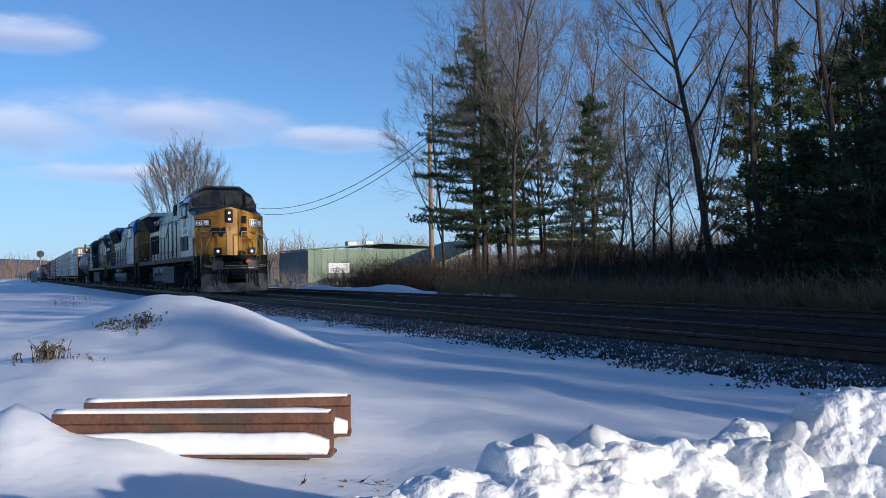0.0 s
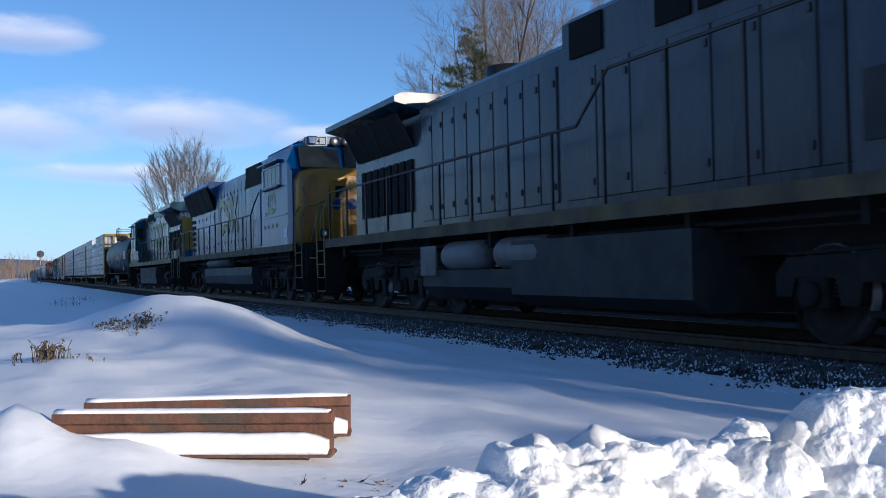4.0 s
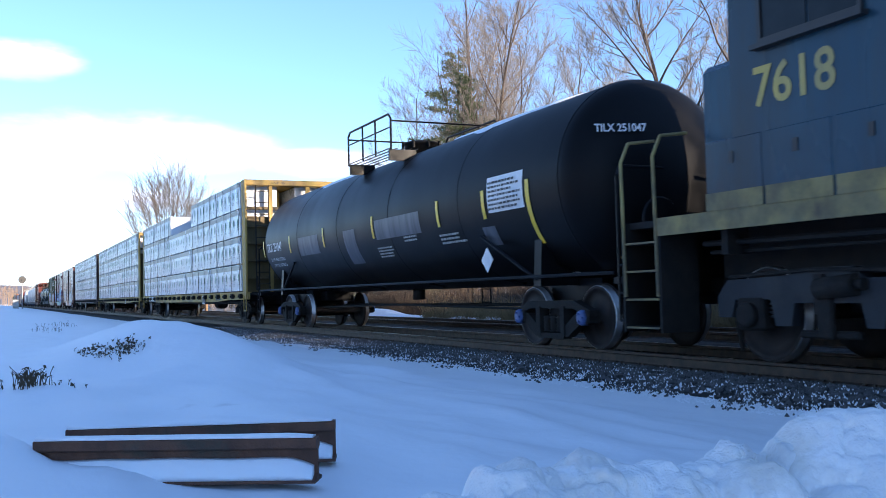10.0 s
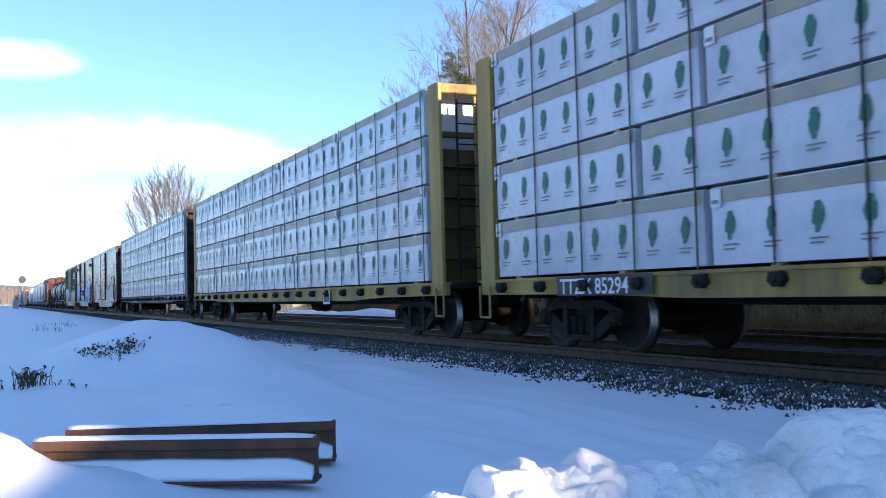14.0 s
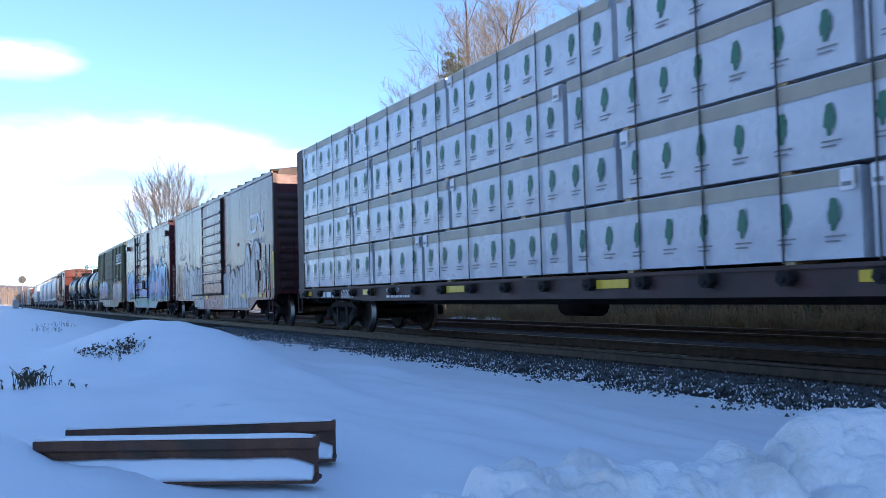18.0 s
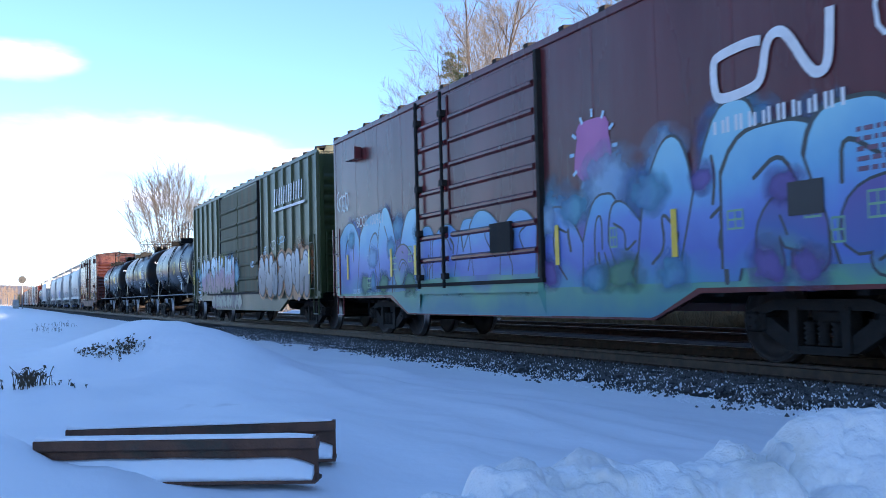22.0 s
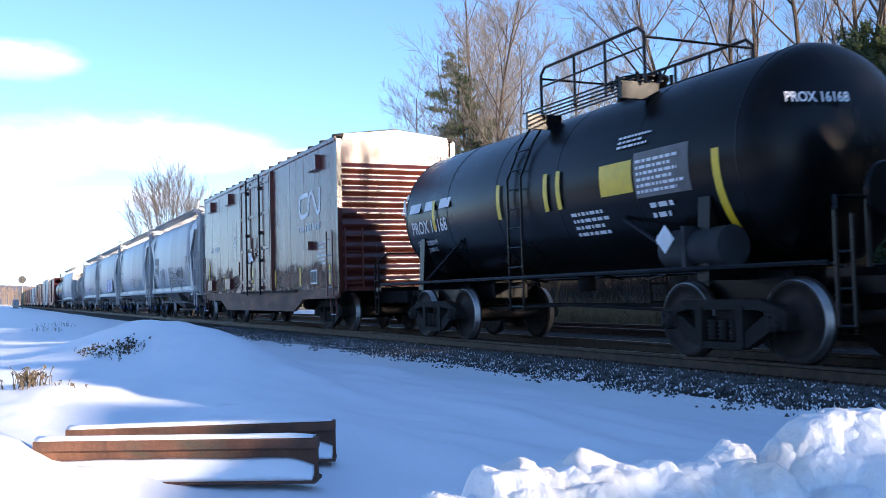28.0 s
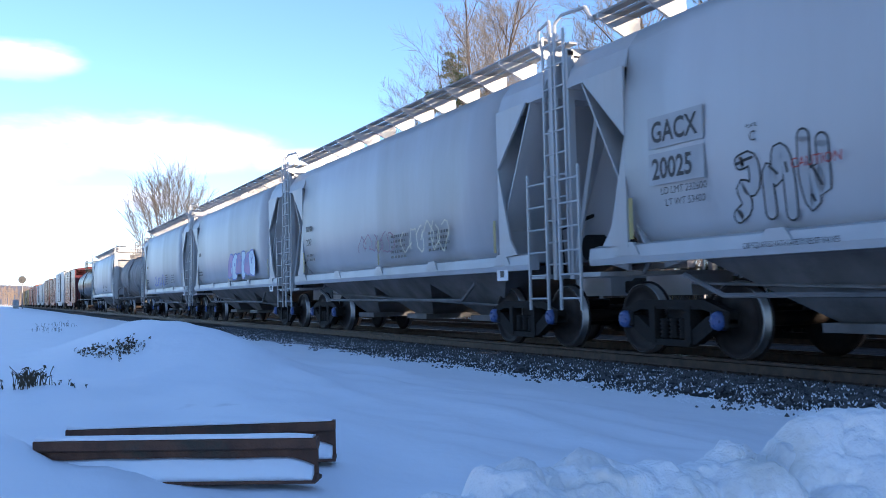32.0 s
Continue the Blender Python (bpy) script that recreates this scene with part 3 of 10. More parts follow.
WSET, WSET_L, FRAME, SPRING = wheelset_mesh(0.457), wheelset_mesh(0.53), frame_mesh(), spring_mesh()
CAP, CAP_BLUE = cap_mesh(IRON), cap_mesh(BEARING)
bm = bmesh.new()
box(bm, -0.22, 0.22, -0.95, 0.95, 0.42, 0.60, bevel=0.02)
box(bm, -0.30, 0.30, -0.40, 0.40, 0.58, 0.70, bevel=0.02)
BOLSTER = mesh_of("truck", bm, IRON)
bm = bmesh.new()
for s in (-1, 1):
    prism(bm, [(s * 0.46, 0.30), (s * 0.40, 0.30), (s * 0.40, 0.44), (s * 0.46, 0.44)], -0.85, 0.85, axis="y")
    for y in (-0.76, 0.76):
        box(bm, s * 0.43 - 0.06, s * 0.43 + 0.06, y - 0.05, y + 0.05, 0.24, 0.50)
BRAKES = mesh_of("brake_beam", bm, IRON)


def truck(car, x, caps=CAP):
    t = link("truck", BOLSTER, car, at=pose(x, 0, 0))
    for s in (-1, 1):
        link("side_frame", FRAME, t, at=pose(0, s * 1.0, 0, 0, 0, 0 if s < 0 else 180))
        for q in (-0.18, 0.0, 0.18):
            link("spring", SPRING, t, at=pose(q, s * 1.0, 0))
        w = link("wheelset", WSET, t, at=pose(s * 0.89, 0, 0.457))
        WHEELS.append((w, s * 0.89, 0.457))
        for q in (-1, 1):
            link("bearing_cap", caps, t, at=pose(s * 0.89, q * 1.03, 0.457, 0, 0, 0 if q < 0 else 180))
    link("brake_beam", BRAKES, t)
    return t


def loco_truck(car, x, paint=IRON):
    bm = bmesh.new()
    box(bm, -1.2, 1.2, -0.6, 0.6, 0.55, 0.85, bevel=0.03)
    t = part("truck", bm, DARK, car, at=pose(x, 0, 0))
    for s in (-1, 1):
        bm = bmesh.new()
        a, b = s * 1.02 - 0.07, s * 1.02 + 0.07
        top = [(-2.62, 0.74), (-2.45, 0.92), (-1.55, 0.95), (-1.35, 1.02), (-0.72, 1.02), (-0.55, 0.90), (0.55, 0.90), (0.72, 1.02), (1.35, 1.02), (1.55, 0.95), (2.45, 0.92), (2.62, 0.74)]
        low = [(2.62, 0.50), (2.40, 0.50), (2.34, 0.70), (1.80, 0.70), (1.74, 0.42), (1.52, 0.42), (1.46, 0.66), (0.62, 0.66), (0.56, 0.42), (0.36, 0.42), (0.30, 0.70), (-0.30, 0.70), (-0.36, 0.42), (-0.56, 0.42), (-0.62, 0.66), (-1.46, 0.66), (-1.52, 0.42), (-1.74, 0.42), (-1.80, 0.70), (-2.34, 0.70), (-2.40, 0.50), (-2.62, 0.50)]
        prism(bm, top + low, a, b, axis="y")
        part("side_frame", bm, paint, t)
        for ax in (-2.1, 0.0, 2.1):
            bm = bmesh.new()
            box(bm, ax - 0.20, ax + 0.20, s * 1.0 - 0.12, s * 1.0 + 0.12, 0.36, 0.72, bevel=0.03)
            lathe(bm, [(-0.05, 0.10), (-0.03, 0.14), (0.03, 0.14), (0.05, 0.10)], centre=(ax, s * 1.15, 0.53), axis="y", seg=14)
            part("journal_box", bm, IRON, t)
        for ax in (-1.05, 1.05):
            bm = bmesh.new()
            cyl(bm, (ax - 0.05, s * 1.13, 0.80), (ax + 0.42, s * 1.13, 0.84), 0.11, seg=12)
            cyl(bm, (ax + 0.40, s * 1.13, 0.84), (ax + 0.52, s * 1.13, 0.84), 0.06, seg=8)
            box(bm, ax - 0.12, ax + 0.0, s * 1.08 - 0.05, s * 1.08 + 0.08, 0.55, 0.95)
            part("brake_cylinder", bm, IRON, t)
        bm = bmesh.new()
        pipe(bm, [(-2.4, s * 1.1, 0.95), (-1.2, s * 1.12, 1.0), (0.2, s * 1.1, 0.96), (2.4, s * 1.12, 0.99)], 0.022)
        part("brake_pipe", bm, IRON, t)
        for sx in (-2.35, 2.35):
            bm = bmesh.new()
            pipe(bm, [(sx, s * 1.05, 0.7), (sx * 1.07, s * 0.9, 0.45), (sx * 1.1, s * 0.78, 0.12)], 0.03)
            part("sand_pipe", bm, IRON, t)
        for ax in (-2.1, 0.0, 2.1):
            for q in (-0.27, 0.27):
                bm = bmesh.new()
                for k in range(5):
                    lathe(bm, [(0.50 + k * 0.045, 0.04), (0.515 + k * 0.045, 0.065), (0.53 + k * 0.045, 0.04)], centre=(ax + q, s * 1.0, 0), axis="z", seg=8)
                part("journal_spring", bm, IRON, t)
        for ax in (-1.05, 1.05):
            bm = bmesh.new()
            box(bm, ax - 0.10, ax + 0.10, s * 1.10 - 0.03, s * 1.10 + 0.05, 0.30, 0.72, bevel=0.02)
            box(bm, ax - 0.38, ax + 0.38, s * 1.02 - 0.05, s * 1.02 + 0.05, 0.30, 0.38, bevel=0.02)
            part("brake_hanger", bm, IRON, t)
        bm = bmesh.new()
        cyl(bm, (-0.22, s * 1.12, 0.52), (-0.22, s * 1.12, 1.05), 0.05, seg=10)
        part("damper", bm, IRON, t)
    for ax in (-2.1, 0.0, 2.1):
        w = link("wheelset", WSET_L, t, at=pose(ax, 0, 0.53))
        WHEELS.append((w, ax, 0.53))
    return t


bm = bmesh.new()
box(bm, -0.45, 0.0, -0.10, 0.10, 0.78, 0.96, bevel=0.02)
box(bm, -0.02, 0.26, -0.17, 0.15, 0.74, 1.00, bevel=0.04)
box(bm, 0.16, 0.34, 0.06, 0.18, 0.76, 0.98, bevel=0.03)
COUPLER = mesh_of("coupler", bm, IRON)
bm = bmesh.new()
pts = [(-0.1, 0.42, 0.85), (0.05, 0.42, 0.72), (0.15, 0.40, 0.50), (0.30, 0.36, 0.38), (0.45, 0.30, 0.40)]
pipe(bm, pts, 0.028)
HOSE = mesh_of("brake_hose", bm, DARK)


def couplers(car, half):
    for s in (-1, 1):
        m = pose(s * (half - 0.10), 0, 0, 0, 0, 0 if s > 0 else 180)
        link("coupler", COUPLER, car, at=m)
        link("brake_hose", HOSE, car, at=m)


def ladder(car, x, y, z0, z1, width=0.42, rungs=6, material=IRON, along="x", name="ladder", r=0.014):
    bm = bmesh.new()
    for k in range(rungs):
        z = z0 + (z1 - z0) * (k + 0.5) / rungs
        a, b = ((x - width / 2, y, z), (x + width / 2, y, z)) if along == "x" else ((x, y - width / 2, z), (x, y + width / 2, z))
        cyl(bm, a, b, r, seg=5)
    for s in (-1, 1):
        p = (x + s * width / 2, y) if along == "x" else (x, y + s * width / 2)
        box(bm, p[0] - 0.016, p[0] + 0.016, p[1] - 0.016, p[1] + 0.016, z0, z1)
    return part(name, bm, material, car)


def words(car, s, x, z, size, material=WHITE, y=-1.56, squeeze=1.0, bold=0.0, name="lettering", label=""):
    return link(name, text_mesh(s, size, material, squeeze, bold), car, label, at=pose(x, y, z))


def bars(car, x, z, w, h, rows, material=WHITE, y=-1.56, seed=1, name="stencil_text"):
    """Small writing that cannot be read: short bars, line by line."""
    r = random.Random(seed)
    bm = bmesh.new()
    step = h / rows
    for k in range(rows):
        zz, xx, end = z + h - (k + 1) * step, x, x + w * r.uniform(0.7, 1.0)
        while xx < end:
            ln = min(r.uniform(0.06, 0.22) * max(0.5, step * 7), end - xx)
            vs = [bm.verts.new((px, y, pz)) for px, pz in ((xx, zz), (xx + ln, zz), (xx + ln, zz + step * 0.5), (xx, zz + step * 0.5))]
            bm.faces.new(vs)
            xx += ln + step * 0.35
    return tagged(part(name, bm, material, car), kind="stuff")


def plate(car, x0, x1, z0, z1, material, y=-1.56, thick=0.006, name="plate", label=""):
    bm = bmesh.new()
    box(bm, x0, x1, y - thick, y, z0, z1)
    return part(name, bm, material, car, label)


def blob(bm, cx, cz, w, h, y, mi, r, lean=0.0, n=18, rough=0.22):
    ph = r.uniform(0, 6.3)
    k = r.choice((2, 3))
    vs = []
    for i in range(n):
        a = 2 * math.pi * i / n
        q = 1 + rough * math.sin(k * a + ph) + 0.10 * math.sin(5 * a + 2 * ph)
        c, s = math.cos(a), math.sin(a)
        sx, sz = math.copysign(abs(c) ** 0.7, c), math.copysign(abs(s) ** 0.7, s)
        vs.append(bm.verts.new((cx + w * q * sx + lean * h * sz, y, cz + h * (1 + 0.4 * (q - 1)) * sz)))
    bm.faces.new(vs).material_index = mi


def graffiti(car, x0, x1, z0, z1, mats, count, seed, y=-1.56, outline=True, name="graffiti", label="", inner=2):
    """Overlapping sprayed shapes with dark outlines and highlights."""
    r = random.Random(seed)
    bm = bmesh.new()
    lift = 0.0
    for k in range(count):
        cx = x0 + (x1 - x0) * (k + 0.5) / count + r.uniform(-0.1, 0.1)
        h = (z1 - z0) / 2 * r.uniform(0.72, 1.0)
        w = (x1 - x0) / count * r.uniform(0.5, 0.68)
        cz = z0 + (z1 - z0) / 2 + r.uniform(-0.06, 0.06) * (z1 - z0)
        lean, st = r.uniform(-0.18, 0.18), r.getstate()
        if outline:
            blob(bm, cx, cz, w + 0.045, h + 0.045, y - lift, 0, r, lean)
            r.setstate(st)
            lift += 0.0007
        blob(bm, cx, cz, w, h, y - lift, 1 + k % (len(mats) - 1), r, lean)
        lift += 0.0007
        for q in range(inner):
            blob(bm, cx + r.uniform(-0.5, 0.5) * w, cz + r.uniform(-0.6, 0.6) * h, w * r.uniform(0.06, 0.16), h * r.uniform(0.12, 0.4), y - lift, r.choice((0, 0, r.randrange(1, len(mats)))), r, r.uniform(-0.5, 0.5), n=10)
            lift += 0.0007
    return tagged(part(name, bm, mats, car, label, fix=False), kind="stuff")


def stroke(bm, pts, width, y, mi=0):
    """A flat painted line through (x, z) points."""
    for (xa, za), (xb, zb) in zip(pts, pts[1:]):
        d = Vector((xb - xa, zb - za))
        if d.length < 1e-5:
            continue
        d.normalize()
        o = Vector((-d.y, d.x)) * width / 2
        e = d * width * 0.4
        vs = [bm.verts.new((px, y, pz)) for px, pz in ((xa - e.x + o.x, za - e.y + o.y), (xa - e.x - o.x, za - e.y - o.y), (xb + e.x - o.x, zb + e.y - o.y), (xb + e.x + o.x, zb + e.y + o.y))]
        bm.faces.new(vs).material_index = mi


def mist(name, c1, c2, cover=1.0):
    """Spray paint that thins out towards the rim of each puff."""
    m = mat(name, c1, c2, scale=1.8, rough=0.55, bump=0, spec=0.3)
    nt = m.node_tree
    uv = nt.nodes.new("ShaderNodeUVMap")
    grad = nt.nodes.new("ShaderNodeTexGradient")
    grad.gradient_type = "SPHERICAL"
    nt.links.new(uv.outputs["UV"], grad.inputs["Vector"])
    noise = nt.nodes.new("ShaderNodeTexNoise")
    noise.inputs["Scale"].default_value, noise.inputs["Detail"].default_value = 5.0, 6.0
    tc = nt.nodes.new("ShaderNodeTexCoord")
    nt.links.new(tc.outputs["Object"], noise.inputs["Vector"])
    mul = nt.nodes.new("ShaderNodeMath")
    mul.operation = "MULTIPLY_ADD"
    nt.links.new(noise.outputs["Fac"], mul.inputs[0])
    mul.inputs[1].default_value = 0.9
    mul.inputs[2].default_value = -0.45
    add = nt.nodes.new("ShaderNodeMath")
    nt.links.new(grad.outputs["Fac"], add.inputs[0])
    nt.links.new(mul.outputs[0], add.inputs[1])
    rng = nt.nodes.new("ShaderNodeMapRange")
    rng.inputs["From Min"].default_value, rng.inputs["From Max"].default_value = 0.0, 0.75
    rng.inputs["To Max"].default_value = cover
    nt.links.new(add.outputs[0], rng.inputs["Value"])
    nt.links.new(rng.outputs["Result"], nt.nodes["Principled BSDF"].inputs["Alpha"])
    return m


def puffs(car, x0, x1, z0, z1, n, seed, mats, y=-1.56, size=(0.4, 0.7), label=""):
    """Soft clouds of spray paint, one fan of faces each."""
    r = random.Random(seed)
    bm = bmesh.new()
    uv = bm.loops.layers.uv.new("UVMap")
    for k in range(n):
        s = r.uniform(*size)
        cx, cz = x0 + (x1 - x0) * (k + r.random()) / n, r.uniform(z0 + s * 0.5, z1 - s * 0.5) if z1 - z0 > s else (z0 + z1) / 2
        mi, yy, ex = r.randrange(len(mats)), y - 0.0003 * k, r.uniform(0.9, 1.5)
        mid = bm.verts.new((cx, yy, cz))
        rim = []
        for q in range(14):
            a = 2 * math.pi * q / 14
            rim.append((bm.verts.new((cx + s * ex * math.cos(a), yy, max(z0 - 0.02, cz + s * math.sin(a)))), (math.cos(a), math.sin(a))))
        for (va, ua), (vb, ub) in zip(rim, rim[1:] + rim[:1]):
            try:
                f = bm.faces.new((mid, va, vb))
            except ValueError:
                continue
            f.material_index = mi
            for lp, w in zip(f.loops, ((0, 0), ua, ub)):
                lp[uv].uv = w
    return tagged(part("graffiti", bm, mats, car, label, fix=False), kind="stuff")


def letter_bars(car, x, z, w, h, n, material=WHITE, y=-1.508):
    """A word that is kept as plain bars."""
    bm = bmesh.new()
    for k in range(n):
        a, b = x + w * (k + 0.14) / n, x + w * (k + 0.78) / n
        t = z + h * (1.0 if k % 3 else 0.85)
        for c in (a, b):
            stroke(bm, [(c, z + 0.02), (c, t - 0.02)], 0.045, y)
    return tagged(part("stencil_text", bm, material, car, fix=False), kind="stuff")


GLYPHS = (
    (((0.1, 0.0), (0.35, 0.7), (0.15, 1.0), (0.7, 0.85), (0.55, 0.2), (0.95, 0.05)),),
    (((0.9, 1.0), (0.3, 0.75), (0.75, 0.5), (0.2, 0.3), (0.6, 0.0)),),
    (((0.05, 0.8), (0.5, 1.0), (0.6, 0.35), (0.2, 0.1), (0.95, 0.2)), ((0.3, 0.55), (0.9, 0.7))),
    (((0.2, 1.0), (0.3, 0.1), (0.65, 0.6), (0.9, 0.0), (0.8, 0.9)),),
    (((0.1, 0.3), (0.5, 0.0), (0.9, 0.4), (0.55, 1.0), (0.3, 0.6)),),
    (((0.0, 0.1), (0.45, 0.9), (0.3, 0.3), (0.9, 0.95), (0.8, 0.0)),),
)


def burner(car, x0, x1, z0, z1, n, seed, mats, y=-1.56, split=None, width=0.17, edge=0.10, label="", flicks=2):
    """A row of angular sprayed letters: edge, lower fill, upper fill, light flicks."""
    r = random.Random(seed)
    bm = bmesh.new()
    cell = (x1 - x0) / n
    last = -1
    rows = []
    for k in range(n):
        g = r.choice([q for q in range(len(GLYPHS)) if q != last])
        last = g
        lean, top, low = r.uniform(-0.15, 0.25), z1 - r.uniform(0, 0.12) * (z1 - z0), z0 + r.uniform(0, 0.1) * (z1 - z0)
        for line in GLYPHS[g]:
            rows.append([(x0 + cell * (k + 0.08 + 0.84 * (u + lean * (v - 0.5)) + r.uniform(-0.04, 0.04)), low + (top - low) * v) for u, v in line])
    for pts in rows:
        stroke(bm, pts, width + 2 * edge, y, 0)
    for j, pts in enumerate(rows):
        yy = y - 0.0012 - 0.00012 * j
        fine = []
        for a, b in zip(pts, pts[1:]):
            fine.append(a)
            if split and (a[1] - split) * (b[1] - split) < 0:
                f = (split - a[1]) / (b[1] - a[1])
                fine.append((a[0] + (b[0] - a[0]) * f, split))
        fine.append(pts[-1])
        for a, b in zip(fine, fine[1:]):
            up = bool(split) and (a[1] + b[1]) / 2 > split
            stroke(bm, [a, b], width, yy - 0.003 * up, 2 if up else 1)
    for pts in rows:
        for q in range(flicks):
            a, b = r.choice(list(zip(pts, pts[1:])))
            f0, f1 = sorted((r.random(), r.random()))
            o = width * 0.36
            stroke(bm, [(a[0] + (b[0] - a[0]) * f0 - o, a[1] + (b[1] - a[1]) * f0), (a[0] + (b[0] - a[0]) * f1 - o, a[1] + (b[1] - a[1]) * f1)], 0.022, y - 0.008, 3)
    return tagged(part("graffiti", bm, mats, car, label, fix=False), kind="stuff")


def bent(pts, turns=2):
    """Cuts the corners of a line until it bends softly."""
    for _ in range(turns):
        pts = pts[:1] + [q for (xa, za), (xb, zb) in zip(pts, pts[1:]) for q in ((xa * 0.75 + xb * 0.25, za * 0.75 + zb * 0.25), (xa * 0.25 + xb * 0.75, za * 0.25 + zb * 0.75))] + pts[-1:]
    return pts


def ribbon(bm, pts, width, y, mi=0, floor=None):
    """A painted band of even width with round ends; floor: it is cut off level below that height."""
    pts = bent(pts)

    def at(px, pz):
        return bm.verts.new((px, y, pz if floor is None else max(floor, pz)))
    last = None
    for k, (px, pz) in enumerate(pts):
        (xa, za), (xb, zb) = pts[max(0, k - 1)], pts[min(len(pts) - 1, k + 1)]
        d = Vector((xb - xa, zb - za)).normalized() * width / 2
        pair = (at(px - d.y, pz + d.x), at(px + d.y, pz - d.x))
        if last:
            bm.faces.new((last[0], last[1], pair[1], pair[0])).material_index = mi
        last = pair
    for px, pz in (pts[0], pts[-1]):
        ring = [at(px + width / 2 * math.cos(q * 0.524), pz + width / 2 * math.sin(q * 0.524)) for q in range(12)]
        bm.faces.new(ring).material_index = mi


# loops and hooks for sprayed shapes
SQUIGGLES = (
    ((0.0, 0.1), (0.12, 0.9), (0.4, 0.3), (0.6, 1.05), (0.9, 0.55), (0.72, 0.0)),
    ((0.95, 0.6), (0.6, 1.05), (0.05, 0.8), (0.3, 0.35), (0.95, 0.3), (0.6, -0.02), (0.1, 0.1)),
    ((0.1, 0.0), (0.0, 0.9), (0.45, 1.05), (0.5, 0.45), (0.95, 0.85), (1.0, 0.05)),
    ((0.5, 1.0), (0.0, 0.6), (0.25, 0.0), (0.9, 0.15), (0.95, 0.75), (0.45, 0.5)),
    ((0.0, 0.95), (0.55, 0.8), (0.12, 0.4), (0.9, 0.6), (0.95, -0.02), (0.3, 0.05)),
    ((0.2, 0.0), (0.02, 0.6), (0.5, 1.05), (0.98, 0.6), (0.8, 0.0), (0.5, 0.4)),
)


def throw_up(car, x0, x1, z0, z1, plan, mats, seed, y=-1.516, width=0.36, edge=0.035, slope=0.0, label="", floor=None, lines=2):
    """Fat sprayed hooks and loops in a row, each over the one before: dark edge, fill, and a few thin strokes inside."""
    r = random.Random(seed)
    bm = bmesh.new()
    cell = (x1 - x0) / len(plan)
    for k, g in enumerate(plan):
        top = z1 + slope * (k + 0.5 - len(plan) / 2) * cell + r.uniform(-0.08, 0.05)
        lean = r.uniform(-0.08, 0.12)
        shape = [(1 - u, v) for u, v in SQUIGGLES[g]] if r.random() < 0.65 else list(SQUIGGLES[g])
        if r.random() < 0.5:
            shape = [(u, 1 - v) for u, v in shape]
        line = [(x0 + cell * (k + 0.16 + 0.68 * (u + lean * (v - 0.5))), z0 + width * 0.4 + (top - z0 - width * 0.9) * v) for u, v in shape]
        yy = y - 0.0007 * k
        ribbon(bm, line, width + 2 * edge, yy, 0, floor)
        ribbon(bm, line, width, yy - 0.0003, 1 + k % (len(mats) - 1), floor)
        for q in range(lines):
            a, b = r.choice(list(zip(line, line[1:])))
            o = r.uniform(-0.4, 0.4) * width
            f0, f1 = sorted((r.random(), r.random()))
            ribbon(bm, [(a[0] + (b[0] - a[0]) * f + o + 0.03 * math.sin(5 * f), a[1] + (b[1] - a[1]) * f + 0.3 * o) for f in (f0, (f0 + f1) / 2, f1)], 0.032, yy - 0.0005, 0)
    return tagged(part("graffiti", bm, mats, car, label, fix=False), kind="stuff")


def letter_row(car, x0, x1, z0, z1, n, mats, seed, y=-1.514, edge=0.05, line=0.03, slope=0.0, notch=0.3, lean=0.12, label=""):
    """Tall sprayed letters packed side by side: flat feet, rounded shoulders, dark rims and thin hooks inside."""
    r = random.Random(seed)
    bm = bmesh.new()
    cuts = [0.0]
    for k in range(n):
        cuts.append(cuts[-1] + r.uniform(0.7, 1.35))
    cuts = [x0 + (x1 - x0) * c / cuts[-1] for c in cuts]
    for k in range(n):
        a, b = cuts[k] - 0.05, cuts[k + 1] + 0.05
        top = z1 + slope * ((a + b) / 2 - (x0 + x1) / 2) + r.uniform(-0.16, 0.08) * (z1 - z0)
        tilt, power, side = r.uniform(-lean, lean), r.choice((2.2, 3.5, 5.0)), r.uniform(-0.35, 0.35)
        foot = z0 + r.uniform(0, 0.05)
        for mi, grow, yy in ((0, edge, y - 0.0009 * k), (1, 0.0, y - 0.0009 * k - 0.0004)):
            cols = []
            for q in range(13):
                u = q / 12
                x = a - grow + (b - a + 2 * grow) * u
                t = top + grow - notch * (top - foot) * abs(2 * u - 1 - side * u * (1 - u) * 2) ** power
                cols.append((bm.verts.new((x - tilt * 0.4, yy, foot)), bm.verts.new((x + tilt * (t - foot), yy, t))))
            for c, d in zip(cols, cols[1:]):
                bm.faces.new((c[0], d[0], d[1], c[1])).material_index = mi
        # the counter of the letter and a short spur or two
        shape = [(1 - u, v) for u, v in SQUIGGLES[r.randrange(6)]] if r.random() < 0.65 else list(SQUIGGLES[r.randrange(6)])
        if r.random() < 0.5:
            shape = [(u, 1 - v) for u, v in shape]
        h, w = top - foot, b - a
        keep = shape[:r.choice((3, 4, 4))]
        ribbon(bm, [(a + w * (0.28 + 0.44 * u) + tilt * h * v, foot + h * (0.10 + 0.68 * v)) for u, v in keep], line, y - 0.0009 * k - 0.0006, 0)
        for q in range(r.choice((1, 2, 2))):
            xs, za = a + w * r.uniform(0.25, 0.8), foot + h * r.choice((0.0, 0.0, 0.45))
            ribbon(bm, [(xs, za), (xs + r.uniform(-0.05, 0.05), za + h * 0.15), (xs + r.uniform(-0.1, 0.1), za + h * r.uniform(0.22, 0.4))], line * r.uniform(0.8, 1.8), y - 0.0009 * k - 0.0007, 0)
    return tagged(part("graffiti", bm, mats, car, label, fix=False), kind="stuff")


